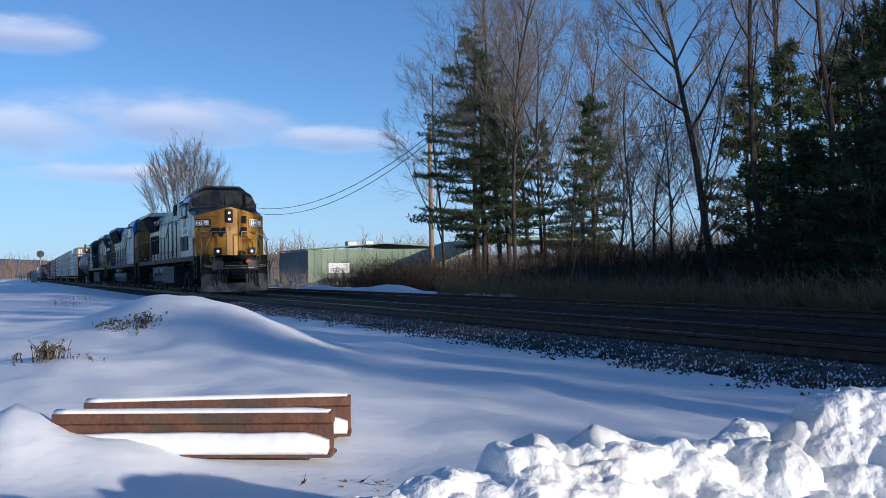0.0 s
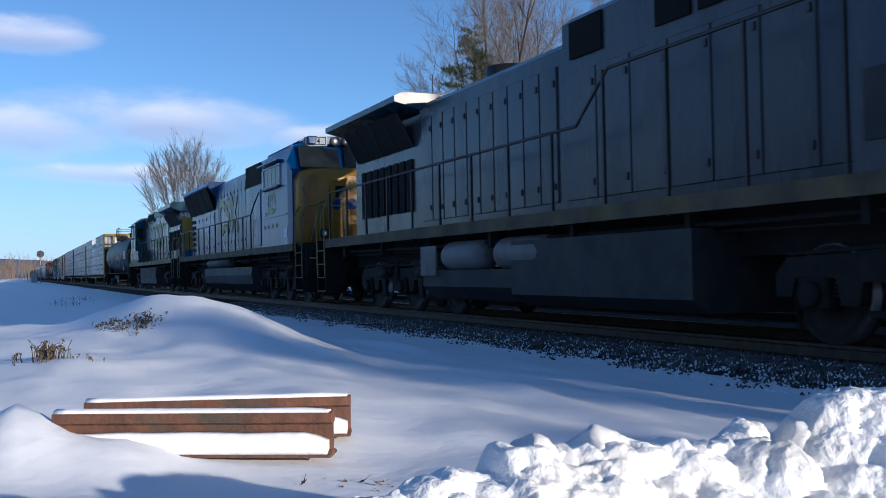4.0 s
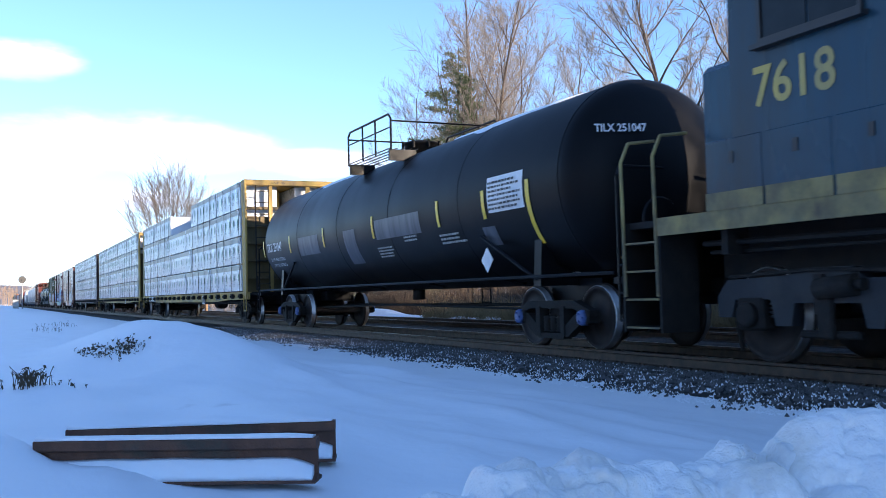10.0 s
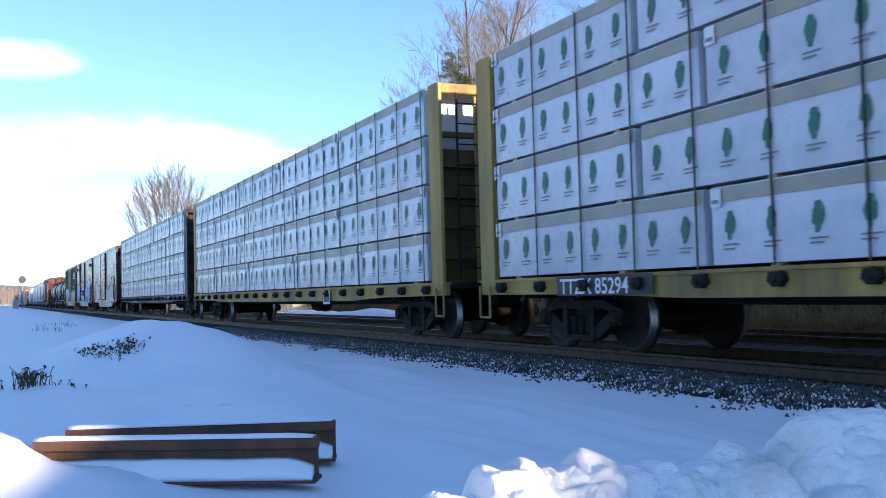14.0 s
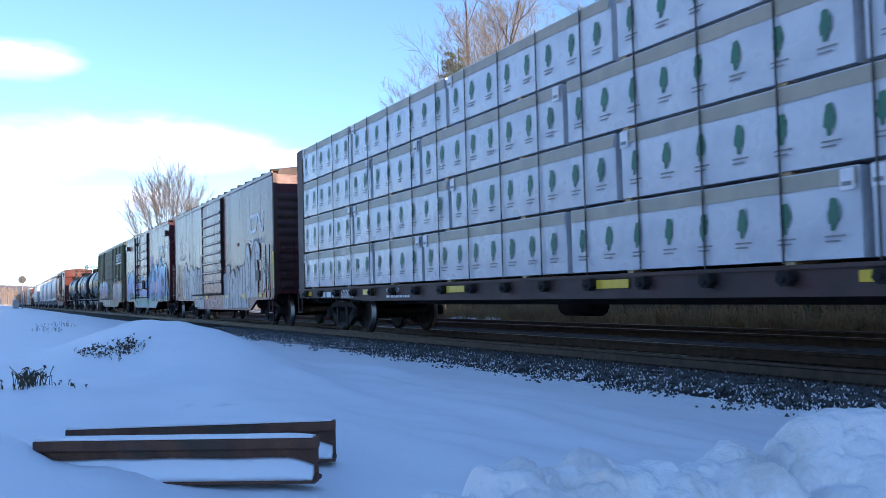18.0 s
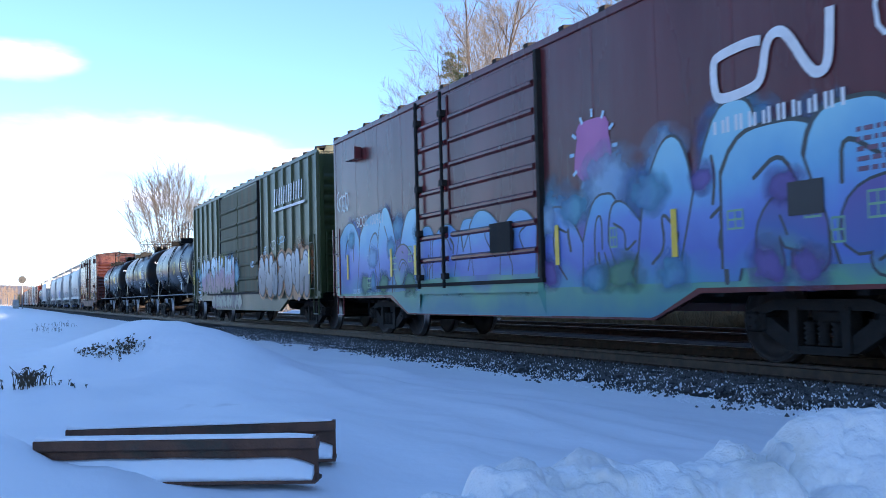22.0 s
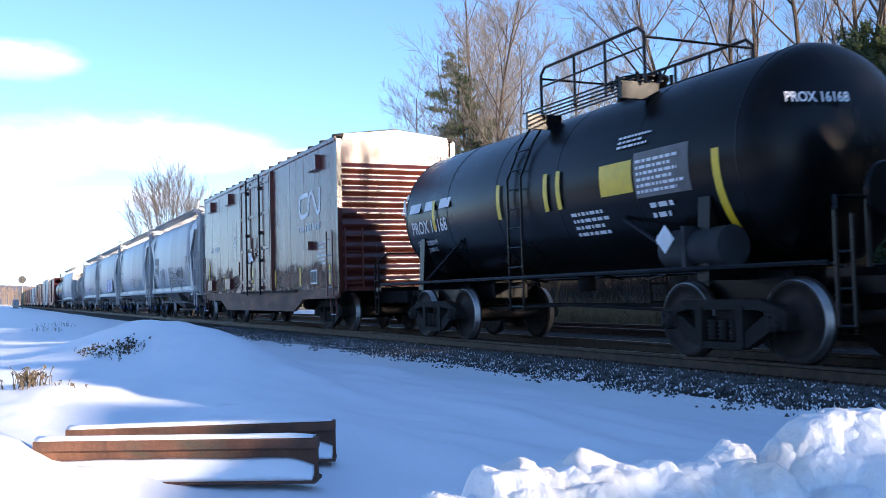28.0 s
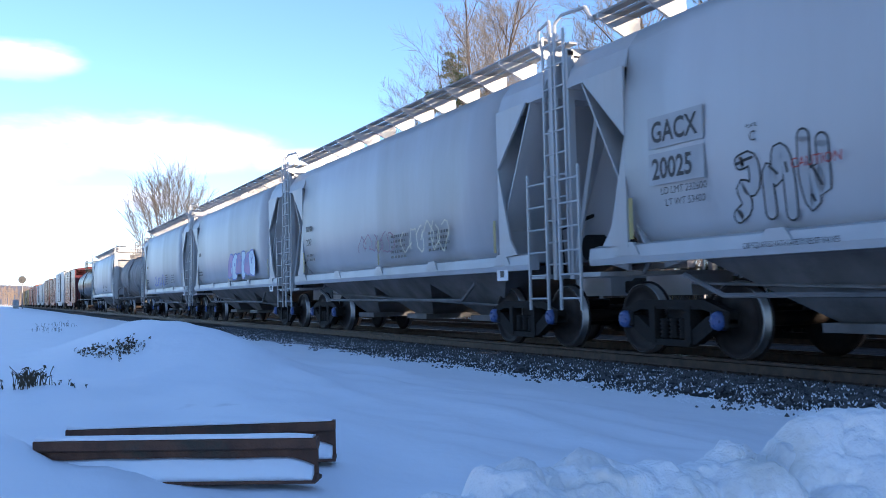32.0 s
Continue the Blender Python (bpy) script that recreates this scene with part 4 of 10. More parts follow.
def fade(name, stops, z0, z1, rough=0.4):
    """Spray paint that runs from one colour to the next up the side of a car."""
    m = mat(name, (0.5, 0.5, 0.5), scale=1.5, rough=rough, bump=0, spec=0.3)
    nt = m.node_tree
    tc, sp, ad, rm = (nt.nodes.new(k) for k in ("ShaderNodeTexCoord", "ShaderNodeSeparateXYZ", "ShaderNodeMath", "ShaderNodeMapRange"))
    nz = nt.nodes.new("ShaderNodeTexNoise")
    nz.inputs["Scale"].default_value, nz.inputs["Detail"].default_value = 1.1, 4.0
    nt.links.new(tc.outputs["Object"], sp.inputs["Vector"])
    nt.links.new(tc.outputs["Object"], nz.inputs["Vector"])
    ad.operation = "MULTIPLY_ADD"
    nt.links.new(nz.outputs["Fac"], ad.inputs[0])
    ad.inputs[1].default_value = 0.9
    nt.links.new(sp.outputs["Z"], ad.inputs[2])
    rm.inputs["From Min"].default_value, rm.inputs["From Max"].default_value = z0 + 0.45, z1 + 0.45
    nt.links.new(ad.outputs[0], rm.inputs["Value"])
    cr = nt.nodes.new("ShaderNodeValToRGB")
    while len(cr.color_ramp.elements) < len(stops):
        cr.color_ramp.elements.new(0.5)
    for e, (at, c) in zip(cr.color_ramp.elements, stops):
        e.position, e.color = at, (*c, 1)
    nt.links.new(rm.outputs["Result"], cr.inputs["Fac"])
    nt.links.new(cr.outputs["Color"], nt.nodes["Principled BSDF"].inputs["Base Color"])
    return m


def wash(car, x0, x1, low, high, material, lift, wave=0.25, seed=1, label=""):
    """A field of spray with a ragged upper edge; low, high and lift give its foot, its height and how far out it lies at x."""
    bm = bmesh.new()
    n = int((x1 - x0) / 0.12)
    cols = []
    for k in range(n + 1):
        x = x0 + (x1 - x0) * k / n
        t = high(x) + wave * noise.noise((x * 0.9, seed, 0)) + 0.3 * wave * noise.noise((x * 4.0, seed, 3))
        cols.append((bm.verts.new((x, lift(x), low(x))), bm.verts.new((x, lift(x), t))))
    for a, b in zip(cols, cols[1:]):
        bm.faces.new((a[0], b[0], b[1], a[1]))
    return tagged(part("graffiti", bm, material, car, label, fix=False), kind="stuff")


def scrawl(car, x0, x1, z0, z1, material, seed, y=-1.56, loops=5, width=0.05, name="scrawl", label=""):
    """A sprayed line tag of looping strokes."""
    r = random.Random(seed)
    bm = bmesh.new()
    for k in range(loops):
        cx, cz = x0 + (x1 - x0) * (k + 0.5) / loops, (z0 + z1) / 2 + r.uniform(-0.1, 0.1) * (z1 - z0)
        a, b, ph = (x1 - x0) / loops * r.uniform(0.45, 0.7), (z1 - z0) / 2 * r.uniform(0.7, 1.0), r.uniform(0, 6)
        pts = [(cx + a * math.cos(t + ph) * (1 + 0.3 * math.sin(2 * t)), cz + b * math.sin(t + ph) * (1 + 0.25 * math.cos(3 * t))) for t in [q * 0.42 for q in range(r.randrange(10, 16))]]
        stroke(bm, pts, width, y - 0.0006 * k)
    return tagged(part(name, bm, material, car, label, fix=False), kind="stuff")


def drips(car, x0, x1, z0, z1, material, n, seed, y=-1.56, width=0.025):
    """Upright sprayed lines and hooks between the letters of a tag."""
    r = random.Random(seed)
    bm = bmesh.new()
    for k in range(n):
        x = x0 + (x1 - x0) * (k + r.random()) / n
        a, b = sorted((r.uniform(z0, z1), r.uniform(z0, z1)))
        if b - a < 0.15:
            continue
        dx = r.uniform(-0.06, 0.06)
        pts = [(x, a), (x + dx * 0.5, (a + b) / 2), (x + dx, b)]
        if r.random() < 0.5:
            pts += [(x + dx + r.choice((-1, 1)) * 0.07, b - 0.05), (x + dx + r.choice((-1, 1)) * 0.10, b - 0.16)]
        stroke(bm, pts, width * r.uniform(0.6, 1.4), y - 0.0003 * k)
    return tagged(part("drip_line", bm, material, car, fix=False), kind="stuff")


def rail_car(name, label, category, cx, group=""):
    ob = thing(name, label, category, group=group)
    CARS.append((ob, cx))
    return ob


def tapes(car, xs, z0, z1, y=-1.56, w=0.10):
    for x in xs:
        plate(car, x - w / 2, x + w / 2, z0, z1, REFLECT, y=y, name="reflector_strip", label="yellow reflective strip")

# ---------------------------------------------------------------- locomotives
DECK = 1.66


def tube(pts, radius):
    bm = bmesh.new()
    pipe(bm, pts, radius)
    return bm


def hood(car, x0, x1, y, z1, paint, z0=DECK, name="hood", chamfer=0.12):
    bm = bmesh.new()
    c = chamfer
    prism(bm, [(-y, z0), (y, z0), (y, z1 - c), (y - c * 1.3, z1), (-y + c * 1.3, z1), (-y, z1 - c)], x0, x1)
    return part(name, bm, paint, car)


def hood_doors(car, x0, x1, y, z0, z1, n, paint, latches=True):
    """A row of tall hinged doors with latches along one hood side."""
    w = (x1 - x0) / n
    for k in range(n):
        bm = bmesh.new()
        a, b = x0 + k * w + 0.02, x0 + (k + 1) * w - 0.02
        box(bm, a, b, y - 0.02, y + 0.02, z0, z1, bevel=0.008)
        d = part("hood_door", bm, paint, car)
        bm = bmesh.new()
        box(bm, b + 0.012, b + 0.028, *sorted((y, y + math.copysign(0.006, y))), z0, z1)
        part("door_seam", bm, INK, d)
        if latches and y < 0:
            for z in (z0 + (z1 - z0) * 0.12, z0 + (z1 - z0) * 0.88):
                bm = bmesh.new()
                box(bm, b - 0.10, b - 0.05, y - 0.04, y - 0.015, z - 0.05, z + 0.05)
                part("door_latch", bm, INK, d)


def screen(car, x0, x1, z0, z1, y, name="intake_screen", slant=0.0, bars_n=0, material=None):
    bm = bmesh.new()
    s = -1 if y < 0 else 1
    prism(bm, [(y, z0), (y + s * slant, z1), (y + s * (slant + 0.025), z1), (y + s * 0.025, z0)] if s > 0 else [(y, z0), (y - 0.025, z0), (y - slant - 0.025, z1), (y - slant, z1)], x0, x1)
    g = part(name, bm, material or MESHBLACK, car)
    if bars_n:
        for k in range(bars_n + 1):
            bm = bmesh.new()
            x = x0 + (x1 - x0) * k / bars_n
            cyl(bm, (x, y + s * 0.03, z0), (x, y + s * (slant + 0.03), z1), 0.016, seg=4)
            part("screen_bar", bm, TANKGREY, g)
    return g


def handrail(car, x0, x1, n, side, z=2.80, rise=None, material=INK):
    y = side * 1.47
    bm = bmesh.new()
    if rise:
        ra, rb, zr = rise
        pts = [(x0, y, z), (ra, y, z), (rb, y, zr), (x1, y, zr)]
    else:
        pts = [(x0, y, z), (x1, y, z)]
    pipe(bm, pts, 0.024)
    hr = part("handrail", bm, material, car)
    for k in range(n):
        x = x0 + (x1 - x0) * k / (n - 1)
        top = z if not rise or x <= rise[0] else rise[2]
        bm = bmesh.new()
        box(bm, x - 0.022, x + 0.022, y - 0.022, y + 0.022, DECK - 0.22, top, bevel=0.006)
        part("stanchion", bm, material, hr)


def end_steps(car, x, e, side, tread=CREAM):
    """Boarding steps in the corner of the frame, with their side plates."""
    xa = x
    bm = bmesh.new()
    for q in (0.0, 0.72):
        box(bm, xa + e * q - 0.02, xa + e * q + 0.02, *sorted((side * 0.95, side * 1.50)), 0.32, DECK)
    box(bm, *sorted((xa, xa + e * 0.72)), *sorted((side * 0.95, side * 0.98)), 0.32, DECK)
    st = part("step_frame", bm, DARK, car)
    for k in range(4):
        z = 0.36 + k * 0.34
        bm = bmesh.new()
        box(bm, *sorted((xa + e * 0.02, xa + e * 0.70)), *sorted((side * (1.18 - 0.08 * k), side * 1.488)), z, z + 0.03)
        tr = part("step_tread", bm, DARK, st)
        bm = bmesh.new()
        box(bm, *sorted((xa + e * 0.04, xa + e * 0.68)), *sorted((side * 1.486, side * 1.505)), z + 0.004, z + 0.028)
        part("tread_edge", bm, tread, tr)
    bm = bmesh.new()
    for q in (0.04, 0.68):
        pipe(bm, [(xa + e * q, side * 1.5, 0.75), (xa + e * q, side * 1.52, DECK + 0.75), (xa + e * q, side * 1.4, DECK + 1.0), (xa + e * q, side * 1.0, DECK + 1.05)], 0.022)
    part("step_grab_rail", bm, tread, st)


def end_gear(car, x, e, plough=False):
    bm = bmesh.new()
    box(bm, *sorted((x, x + e * 0.12)), -1.42, 1.42, 0.75, DECK, bevel=0.02)
    box(bm, *sorted((x + e * 0.1, x + e * 0.3)), -0.45, 0.45, 0.62, 1.12, bevel=0.03)
    part("pilot_plate", bm, DARK, car)
    for k, y in enumerate((-0.95, -0.8, 0.8, 0.95)):
        bm = bmesh.new()
        pipe(bm, [(x + e * 0.12, y, 0.95), (x + e * 0.32, y, 0.78), (x + e * 0.36, y, 0.45), (x + e * 0.28, y + 0.04, 0.30)], 0.025)
        part("air_hose", bm, INK, car)
    bm = bmesh.new()
    pipe(bm, [(x + e * 0.2, -1.35, 1.25), (x + e * 0.34, -0.9, 1.2), (x + e * 0.34, 0.9, 1.2), (x + e * 0.2, 1.35, 1.25)], 0.02)
    part("uncoupling_lever", bm, CREAM, car)
    if plough:
        bm = bmesh.new()
        for s in (-1, 1):
            loft(bm, [[(x + e * 0.15, s * 1.42, 0.12), (x + e * 0.10, s * 1.42, 0.85), (x + e * 0.04, s * 1.42, 0.85), (x + e * 0.08, s * 1.42, 0.12)],
                      [(x + e * 0.62, s * 0.35, 0.10), (x + e * 0.30, s * 0.42, 0.85), (x + e * 0.24, s * 0.42, 0.85), (x + e * 0.54, s * 0.35, 0.10)]])
        loft(bm, [[(x + e * 0.62, -0.35, 0.10), (x + e * 0.45, -0.35, 0.48), (x + e * 0.38, -0.35, 0.48), (x + e * 0.54, -0.35, 0.10)], [(x + e * 0.62, 0.35, 0.10), (x + e * 0.45, 0.35, 0.48), (x + e * 0.38, 0.35, 0.48), (x + e * 0.54, 0.35, 0.10)]])
        part("snow_plough", bm, PLOUGH, car, "dusty steel snow plough")
    link("coupler", COUPLER, car, at=pose(x + e * 0.45, 0, 0, 0, 0, 0 if e > 0 else 180))


def lamp(car, x, y, z, r, face, lit, name="headlight", tilt=0):
    """A round lamp in a housing, facing +x or -x."""
    bm = bmesh.new()
    lathe(bm, [(-0.08, r + 0.035), (0.03, r + 0.035), (0.03, r), (0.0, r * 0.9)], axis="x", seg=16)
    h = part(name, bm, INK, car, at=pose(x, y, z, 0, 0, 0 if face > 0 else 180))
    bm = bmesh.new()
    lathe(bm, [(0.0, r * 0.96), (0.018, r * 0.6), (0.024, 0.01)], axis="x", seg=16)
    part("lens", bm, HOPSHADE, h)
    bm = bmesh.new()
    lathe(bm, [(0.016, r * 0.52), (0.026, r * 0.36), (0.03, 0.01)], axis="x", seg=12)
    part("bulb", bm, lit, h)


def number_board(car, s, x, y, z, yaw, w=0.62, h=0.22, roll=0):
    bm = bmesh.new()
    box(bm, 0, w, -0.02, 0.02, 0, h, bevel=0.015)
    box(bm, -0.03, w + 0.03, 0.0, 0.03, -0.03, h + 0.03)
    nb = part("number_board", bm, WHITE, car, "white number board with black figures", at=pose(x, y, z, 0, roll, yaw))
    link("number", text_mesh(s, h * 0.98, INK, 0.92, 0.004), nb, at=pose(w * 0.10, -0.024, h * 0.15))
    bm = bmesh.new()
    for a, b, c, d in ((0, w, 0, 0.018), (0, w, h - 0.018, h), (0, 0.018, 0, h), (w - 0.018, w, 0, h)):
        box(bm, a, b, -0.026, -0.019, c, d)
    part("board_rim", bm, INK, nb)


def chunky_logo(car, x, z, w, h, material, y, slices=()):
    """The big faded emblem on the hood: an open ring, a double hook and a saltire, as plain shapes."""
    bm = bmesh.new()
    # an open ring, two offset blocks and a saltire
    for k in range(14):
        a, c = 0.75 + k * 0.345, 0.75 + (k + 1) * 0.345
        qa, qc = [(x + w * 0.19 + w * 0.145 * math.cos(q), z + h * 0.5 + h * 0.40 * math.sin(q)) for q in (a, c)]
        stroke(bm, [qa, qc], h * 0.20, y - 0.0004 * k)
    hook = [(0.585, 0.80), (0.50, 0.90), (0.42, 0.86), (0.40, 0.68), (0.47, 0.54), (0.55, 0.44), (0.575, 0.28), (0.53, 0.12), (0.44, 0.10), (0.37, 0.20)]
    for k, (p, q) in enumerate(zip(hook, hook[1:])):
        stroke(bm, [(x + w * p[0], z + h * p[1]), (x + w * q[0], z + h * q[1])], h * 0.19, y - 0.006 - 0.0003 * k)
    stroke(bm, [(x + w * 0.68, z + h * 0.90), (x + w * 0.95, z + h * 0.12)], h * 0.27, y - 0.010)
    stroke(bm, [(x + w * 0.68, z + h * 0.12), (x + w * 0.95, z + h * 0.90)], h * 0.20, y - 0.012)
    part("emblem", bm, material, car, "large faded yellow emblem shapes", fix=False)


def bolt(car, x, z, w, material, y):
    bm = bmesh.new()
    h = w * 0.17
    pts = [(x, z + h * 0.1), (x + w * 0.28, z + h), (x + w * 0.62, z + h * 0.95), (x + w * 0.55, z + h * 0.62), (x + w, z + h * 0.9), (x + w * 0.6, z), (x + w * 0.38, z + h * 0.06), (x + w * 0.44, z + h * 0.4)]
    bm.faces.new([bm.verts.new((px, y, pz)) for px, pz in pts])
    part("bolt_emblem", bm, material, car, "yellow zigzag bolt", fix=False)


def window(car, x0, x1, z0, z1, y, name="cab_window", panes=2, rim=INK):
    bm = bmesh.new()
    s = -1 if y < 0 else 1
    for a, b, c, d in ((x0, x1, z0, z0 + 0.05), (x0, x1, z1 - 0.05, z1), (x0, x0 + 0.05, z0 + 0.05, z1 - 0.05), (x1 - 0.05, x1, z0 + 0.05, z1 - 0.05)):
        box(bm, a, b, y - 0.03, y + 0.03, c, d)
    w = part(name, bm, rim, car)
    for k in range(panes):
        a = x0 + 0.05 + (x1 - x0 - 0.1) * k / panes
        b = x0 + 0.05 + (x1 - x0 - 0.1) * (k + 1) / panes
        bm = bmesh.new()
        box(bm, a + 0.015, b - 0.015, y - 0.012, y + 0.012, z0 + 0.05, z1 - 0.05)
        part("pane", bm, GLASS, w)
    bm = bmesh.new()
    box(bm, x0 - 0.05, x1 + 0.05, *sorted((y, y + s * 0.10)), z0 - 0.06, z0 - 0.01)
    part("arm_rest", bm, INK, w)


def loco_base(car, x0, x1, tank, tank_paint, stripe):
    bm = bmesh.new()
    box(bm, x0, x1, -1.48, 1.48, DECK - 0.06, DECK)
    box(bm, x0 + 0.3, x1 - 0.3, -0.75, 0.75, 0.95, DECK - 0.06)
    part("frame", bm, DARK, car)
    for s in (-1, 1):
        bm = bmesh.new()
        box(bm, x0, x1, s * 1.485 - 0.025, s * 1.485 + 0.02, DECK - 0.20, DECK + 0.01)
        part("sill_stripe", bm, stripe, car)
        bm = bmesh.new()
        pipe(bm, [(x0 + 0.5, s * 1.2, 1.34), (tank[0] - 0.4, s * 1.25, 1.30), (tank[1] + 0.4, s * 1.25, 1.32), (x1 - 0.5, s * 1.2, 1.36)], 0.035)
        pipe(bm, [(x0 + 0.5, s * 1.1, 1.24), (x1 - 0.5, s * 1.1, 1.24)], 0.025)
        for x in spaced((x0 + 1.0, x1 - 1.0, 7)):
            box(bm, x - 0.05, x + 0.05, s * 1.2 - 0.15, s * 1.2 + 0.15, 1.2, DECK - 0.06)
        part("frame_piping", bm, DARK, car)


# ---- leading locomotive: faded blue-grey hood, yellow nose
car = rail_car("locomotive", "leading diesel locomotive, faded blue-grey with a yellow nose and lit lamps", "locomotive", 145.6, group="locomotives")
loco_base(car, -10.9, 9.15, (-4.8, 3.2), TANKGREY, SILLDUST)
hood(car, -10.2, -6.1, 0.90, 4.20, BLUEGREY, name="radiator_compartment")
hood(car, -6.1, -0.4, 0.90, 4.32, BLUEGREY, name="engine_hood")
hood(car, -0.4, 5.6, 0.93, 4.64, BLUEGREY, name="equipment_hood")
bm = bmesh.new()
prism(bm, [(-0.9, 4.15), (-1.50, 4.30), (-1.50, 4.42), (-1.30, 4.50), (1.30, 4.50), (1.50, 4.42), (1.50, 4.30), (0.9, 4.15)], -10.75, -6.0)
part("radiator_wing", bm, STEELBLUE, car, "overhanging radiator cap")
for s in (-1, 1):
    screen(car, -9.9, -6.4, 3.45, 4.15, s * 0.91, slant=0.38, bars_n=4)
    for k in range(8):
        screen(car, -9.7 + k * 0.42, -9.45 + k * 0.42, 2.1, 3.2, s * 0.915, name="louvre")
    hood_doors(car, -6.0, -0.6, s * 0.905, 1.85, 3.95, 10, BLUEGREY)
    hood_doors(car, -0.3, 5.5, s * 0.935, 1.85, 3.75, 7, BLUEGREY)
    for a, b in ((-0.15, 0.70), (1.95, 2.65), (2.8, 3.5)):
        screen(car, a, b, 3.95, 4.5, s * 0.94)
    screen(car, 4.35, 4.7, 3.75, 4.5, s * 0.94)
    handrail(car, -10.6, 5.5, 13, s, z=2.80, rise=(0.8, 1.6, 3.45))
bm = bmesh.new()
lathe(bm, [(4.30, 0.45), (4.66, 0.42), (4.66, 0.34), (4.5, 0.3)], centre=(-3.9, 0, 0), axis="z", seg=16)
part("exhaust_stack", bm, INK, car)
# cab
bm = bmesh.new()
sec = [(-1.50, 1.66), (-1.50, 3.95), (-1.28, 4.42), (-0.78, 4.80), (0.78, 4.80), (1.28, 4.42), (1.50, 3.95), (1.50, 1.66)]
loft(bm, [[(5.6, y, z) for y, z in sec], [(7.85, y, z) for y, z in sec], [(8.18, y, min(z, 4.62) if z > 4 else z) for y, z in sec]])
cab = part("cab", bm, BLUEGREY, car)
bm = bmesh.new()
band = [(-1.506, 3.70), (-1.506, 3.955), (-1.286, 4.428), (-0.782, 4.808), (0.782, 4.808), (1.286, 4.428), (1.506, 3.955), (1.506, 3.70)]
loft(bm, [[(7.48, y, z) for y, z in band], [(7.86, y, z) for y, z in band], [(8.19, y, min(z, 4.628) if z > 4 else z) for y, z in band]])
part("cab_front_band", bm, NAVYBAND, cab, "dark navy band round the windscreens")
bm = bmesh.new()
prism(bm, [(-1.30, 4.44), (-0.80, 4.84), (0.80, 4.84), (1.30, 4.44), (1.22, 4.40), (0.76, 4.76), (-0.76, 4.76), (-1.22, 4.40)], 5.55, 7.95)
part("cab_roof", bm, NAVYBAND, car)
bm = bmesh.new()
base_a = [(-1.50, 1.66), (-1.50, 3.62), (-1.38, 3.84), (0.0, 3.93), (1.38, 3.84), (1.50, 3.62), (1.50, 1.66)]
base_b = [(-1.50, 1.66), (-1.50, 3.36), (-1.42, 3.44), (0.0, 3.81), (1.42, 3.44), (1.50, 3.36), (1.50, 1.66)]
base_c = [(-0.24, 1.66), (-0.24, 3.36), (-0.23, 3.70), (0.0, 3.76), (0.23, 3.70), (0.24, 3.36), (0.24, 1.66)]
loft(bm, [[(8.17, y, z) for y, z in base_a], [(9.44, y, z) for y, z in base_b]])
part("nose_hood", bm, BLUEGREY, cab)
for s in (-1, 1):
    for ya, yb, za, zb in ((0.06, 0.92, 4.50, 4.46), (0.98, 1.34, 4.42, 4.22)):
        bm = bmesh.new()
        y0, y1 = s * ya, s * yb
        loft(bm, [[(8.235, y0, 3.96), (8.235, y1, 3.92), (8.185, y1, zb), (8.185, y0, za)], [(8.26, y0, 3.96), (8.26, y1, 3.92), (8.21, y1, zb), (8.21, y0, za)]])
        part("windscreen", bm, GLASS, cab)
    window(cab, 6.2, 7.4, 3.50, 4.0, s * 1.505, panes=3)
    bm = bmesh.new()
    box(bm, 6.1, 7.6, *sorted((s * 1.40, s * 1.68)), 4.05, 4.08)
    part("sun_visor", bm, BLUEGREY, cab)
    for a, b in ((5.75, 6.6), (6.8, 7.65)):
        screen(cab, a, b, 1.95, 2.6, s * 1.505, name="side_grille", bars_n=0, material=TANKGREY)
plate(cab, 8.15, 8.6, 1.95, 2.35, HOPGREY, y=-1.505, name="notice_plate")
plate(cab, 8.65, 8.98, 2.0, 2.4, WHITE, y=-1.505, name="notice_plate")
plate(cab, 8.1, 8.25, 2.5, 2.75, HOPGREY, y=-1.505, name="notice_plate")
words(cab, "578", 6.47, 3.03, 0.56, material=LOGO_Y, y=-1.508, squeeze=0.85, bold=0.012)
bolt(cab, 6.38, 2.72, 1.2, LOGO_Y, -1.508)
# nose: two broad faces meeting at a narrow front
bm = bmesh.new()
loft(bm, [[(9.44, y, z) for y, z in base_b], [(9.93, y, z) for y, z in base_c]])
nose = part("nose", bm, YELLOW, car, "yellow-painted nose with a faded blue emblem")
LEFT_FACE, RIGHT_FACE = pose(9.462, -1.508, 0, 0, 0, 68.8), pose(9.945, 0.245, 0, 0, 0, 111.2)
bm = bmesh.new()
box(bm, 9.86, 10.0, -0.26, 0.06, 3.08, 3.66, bevel=0.02)
hh = part("headlight_housing", bm, IRON, nose)
for z in (3.22, 3.50):
    lamp(nose, 10.02, -0.10, z, 0.085, 1, LAMP)
bm = bmesh.new()
box(bm, 0.0, 0.70, -0.03, 0.02, 2.90, 3.26, bevel=0.02)
part("board_frame", bm, INK, nose, at=LEFT_FACE @ pose(0.03, 0, 0))
bm = bmesh.new()
box(bm, 0.0, 0.70, -0.03, 0.02, 2.90, 3.26, bevel=0.02)
part("board_frame", bm, INK, nose, at=RIGHT_FACE @ pose(0.60, 0, 0))
number_board(nose, "578", 9.500, -1.466, 2.955, 68.8, w=0.60, h=0.25)
number_board(nose, "578", 9.738, 0.862, 2.955, 111.2, w=0.60, h=0.25)
bm = bmesh.new()
box(bm, 0.0, 0.48, -0.035, 0.01, 1.75, 3.55, bevel=0.02)
dr = part("nose_door", bm, YELLOW, nose, at=RIGHT_FACE @ pose(0.06, 0, 0))
bm = bmesh.new()
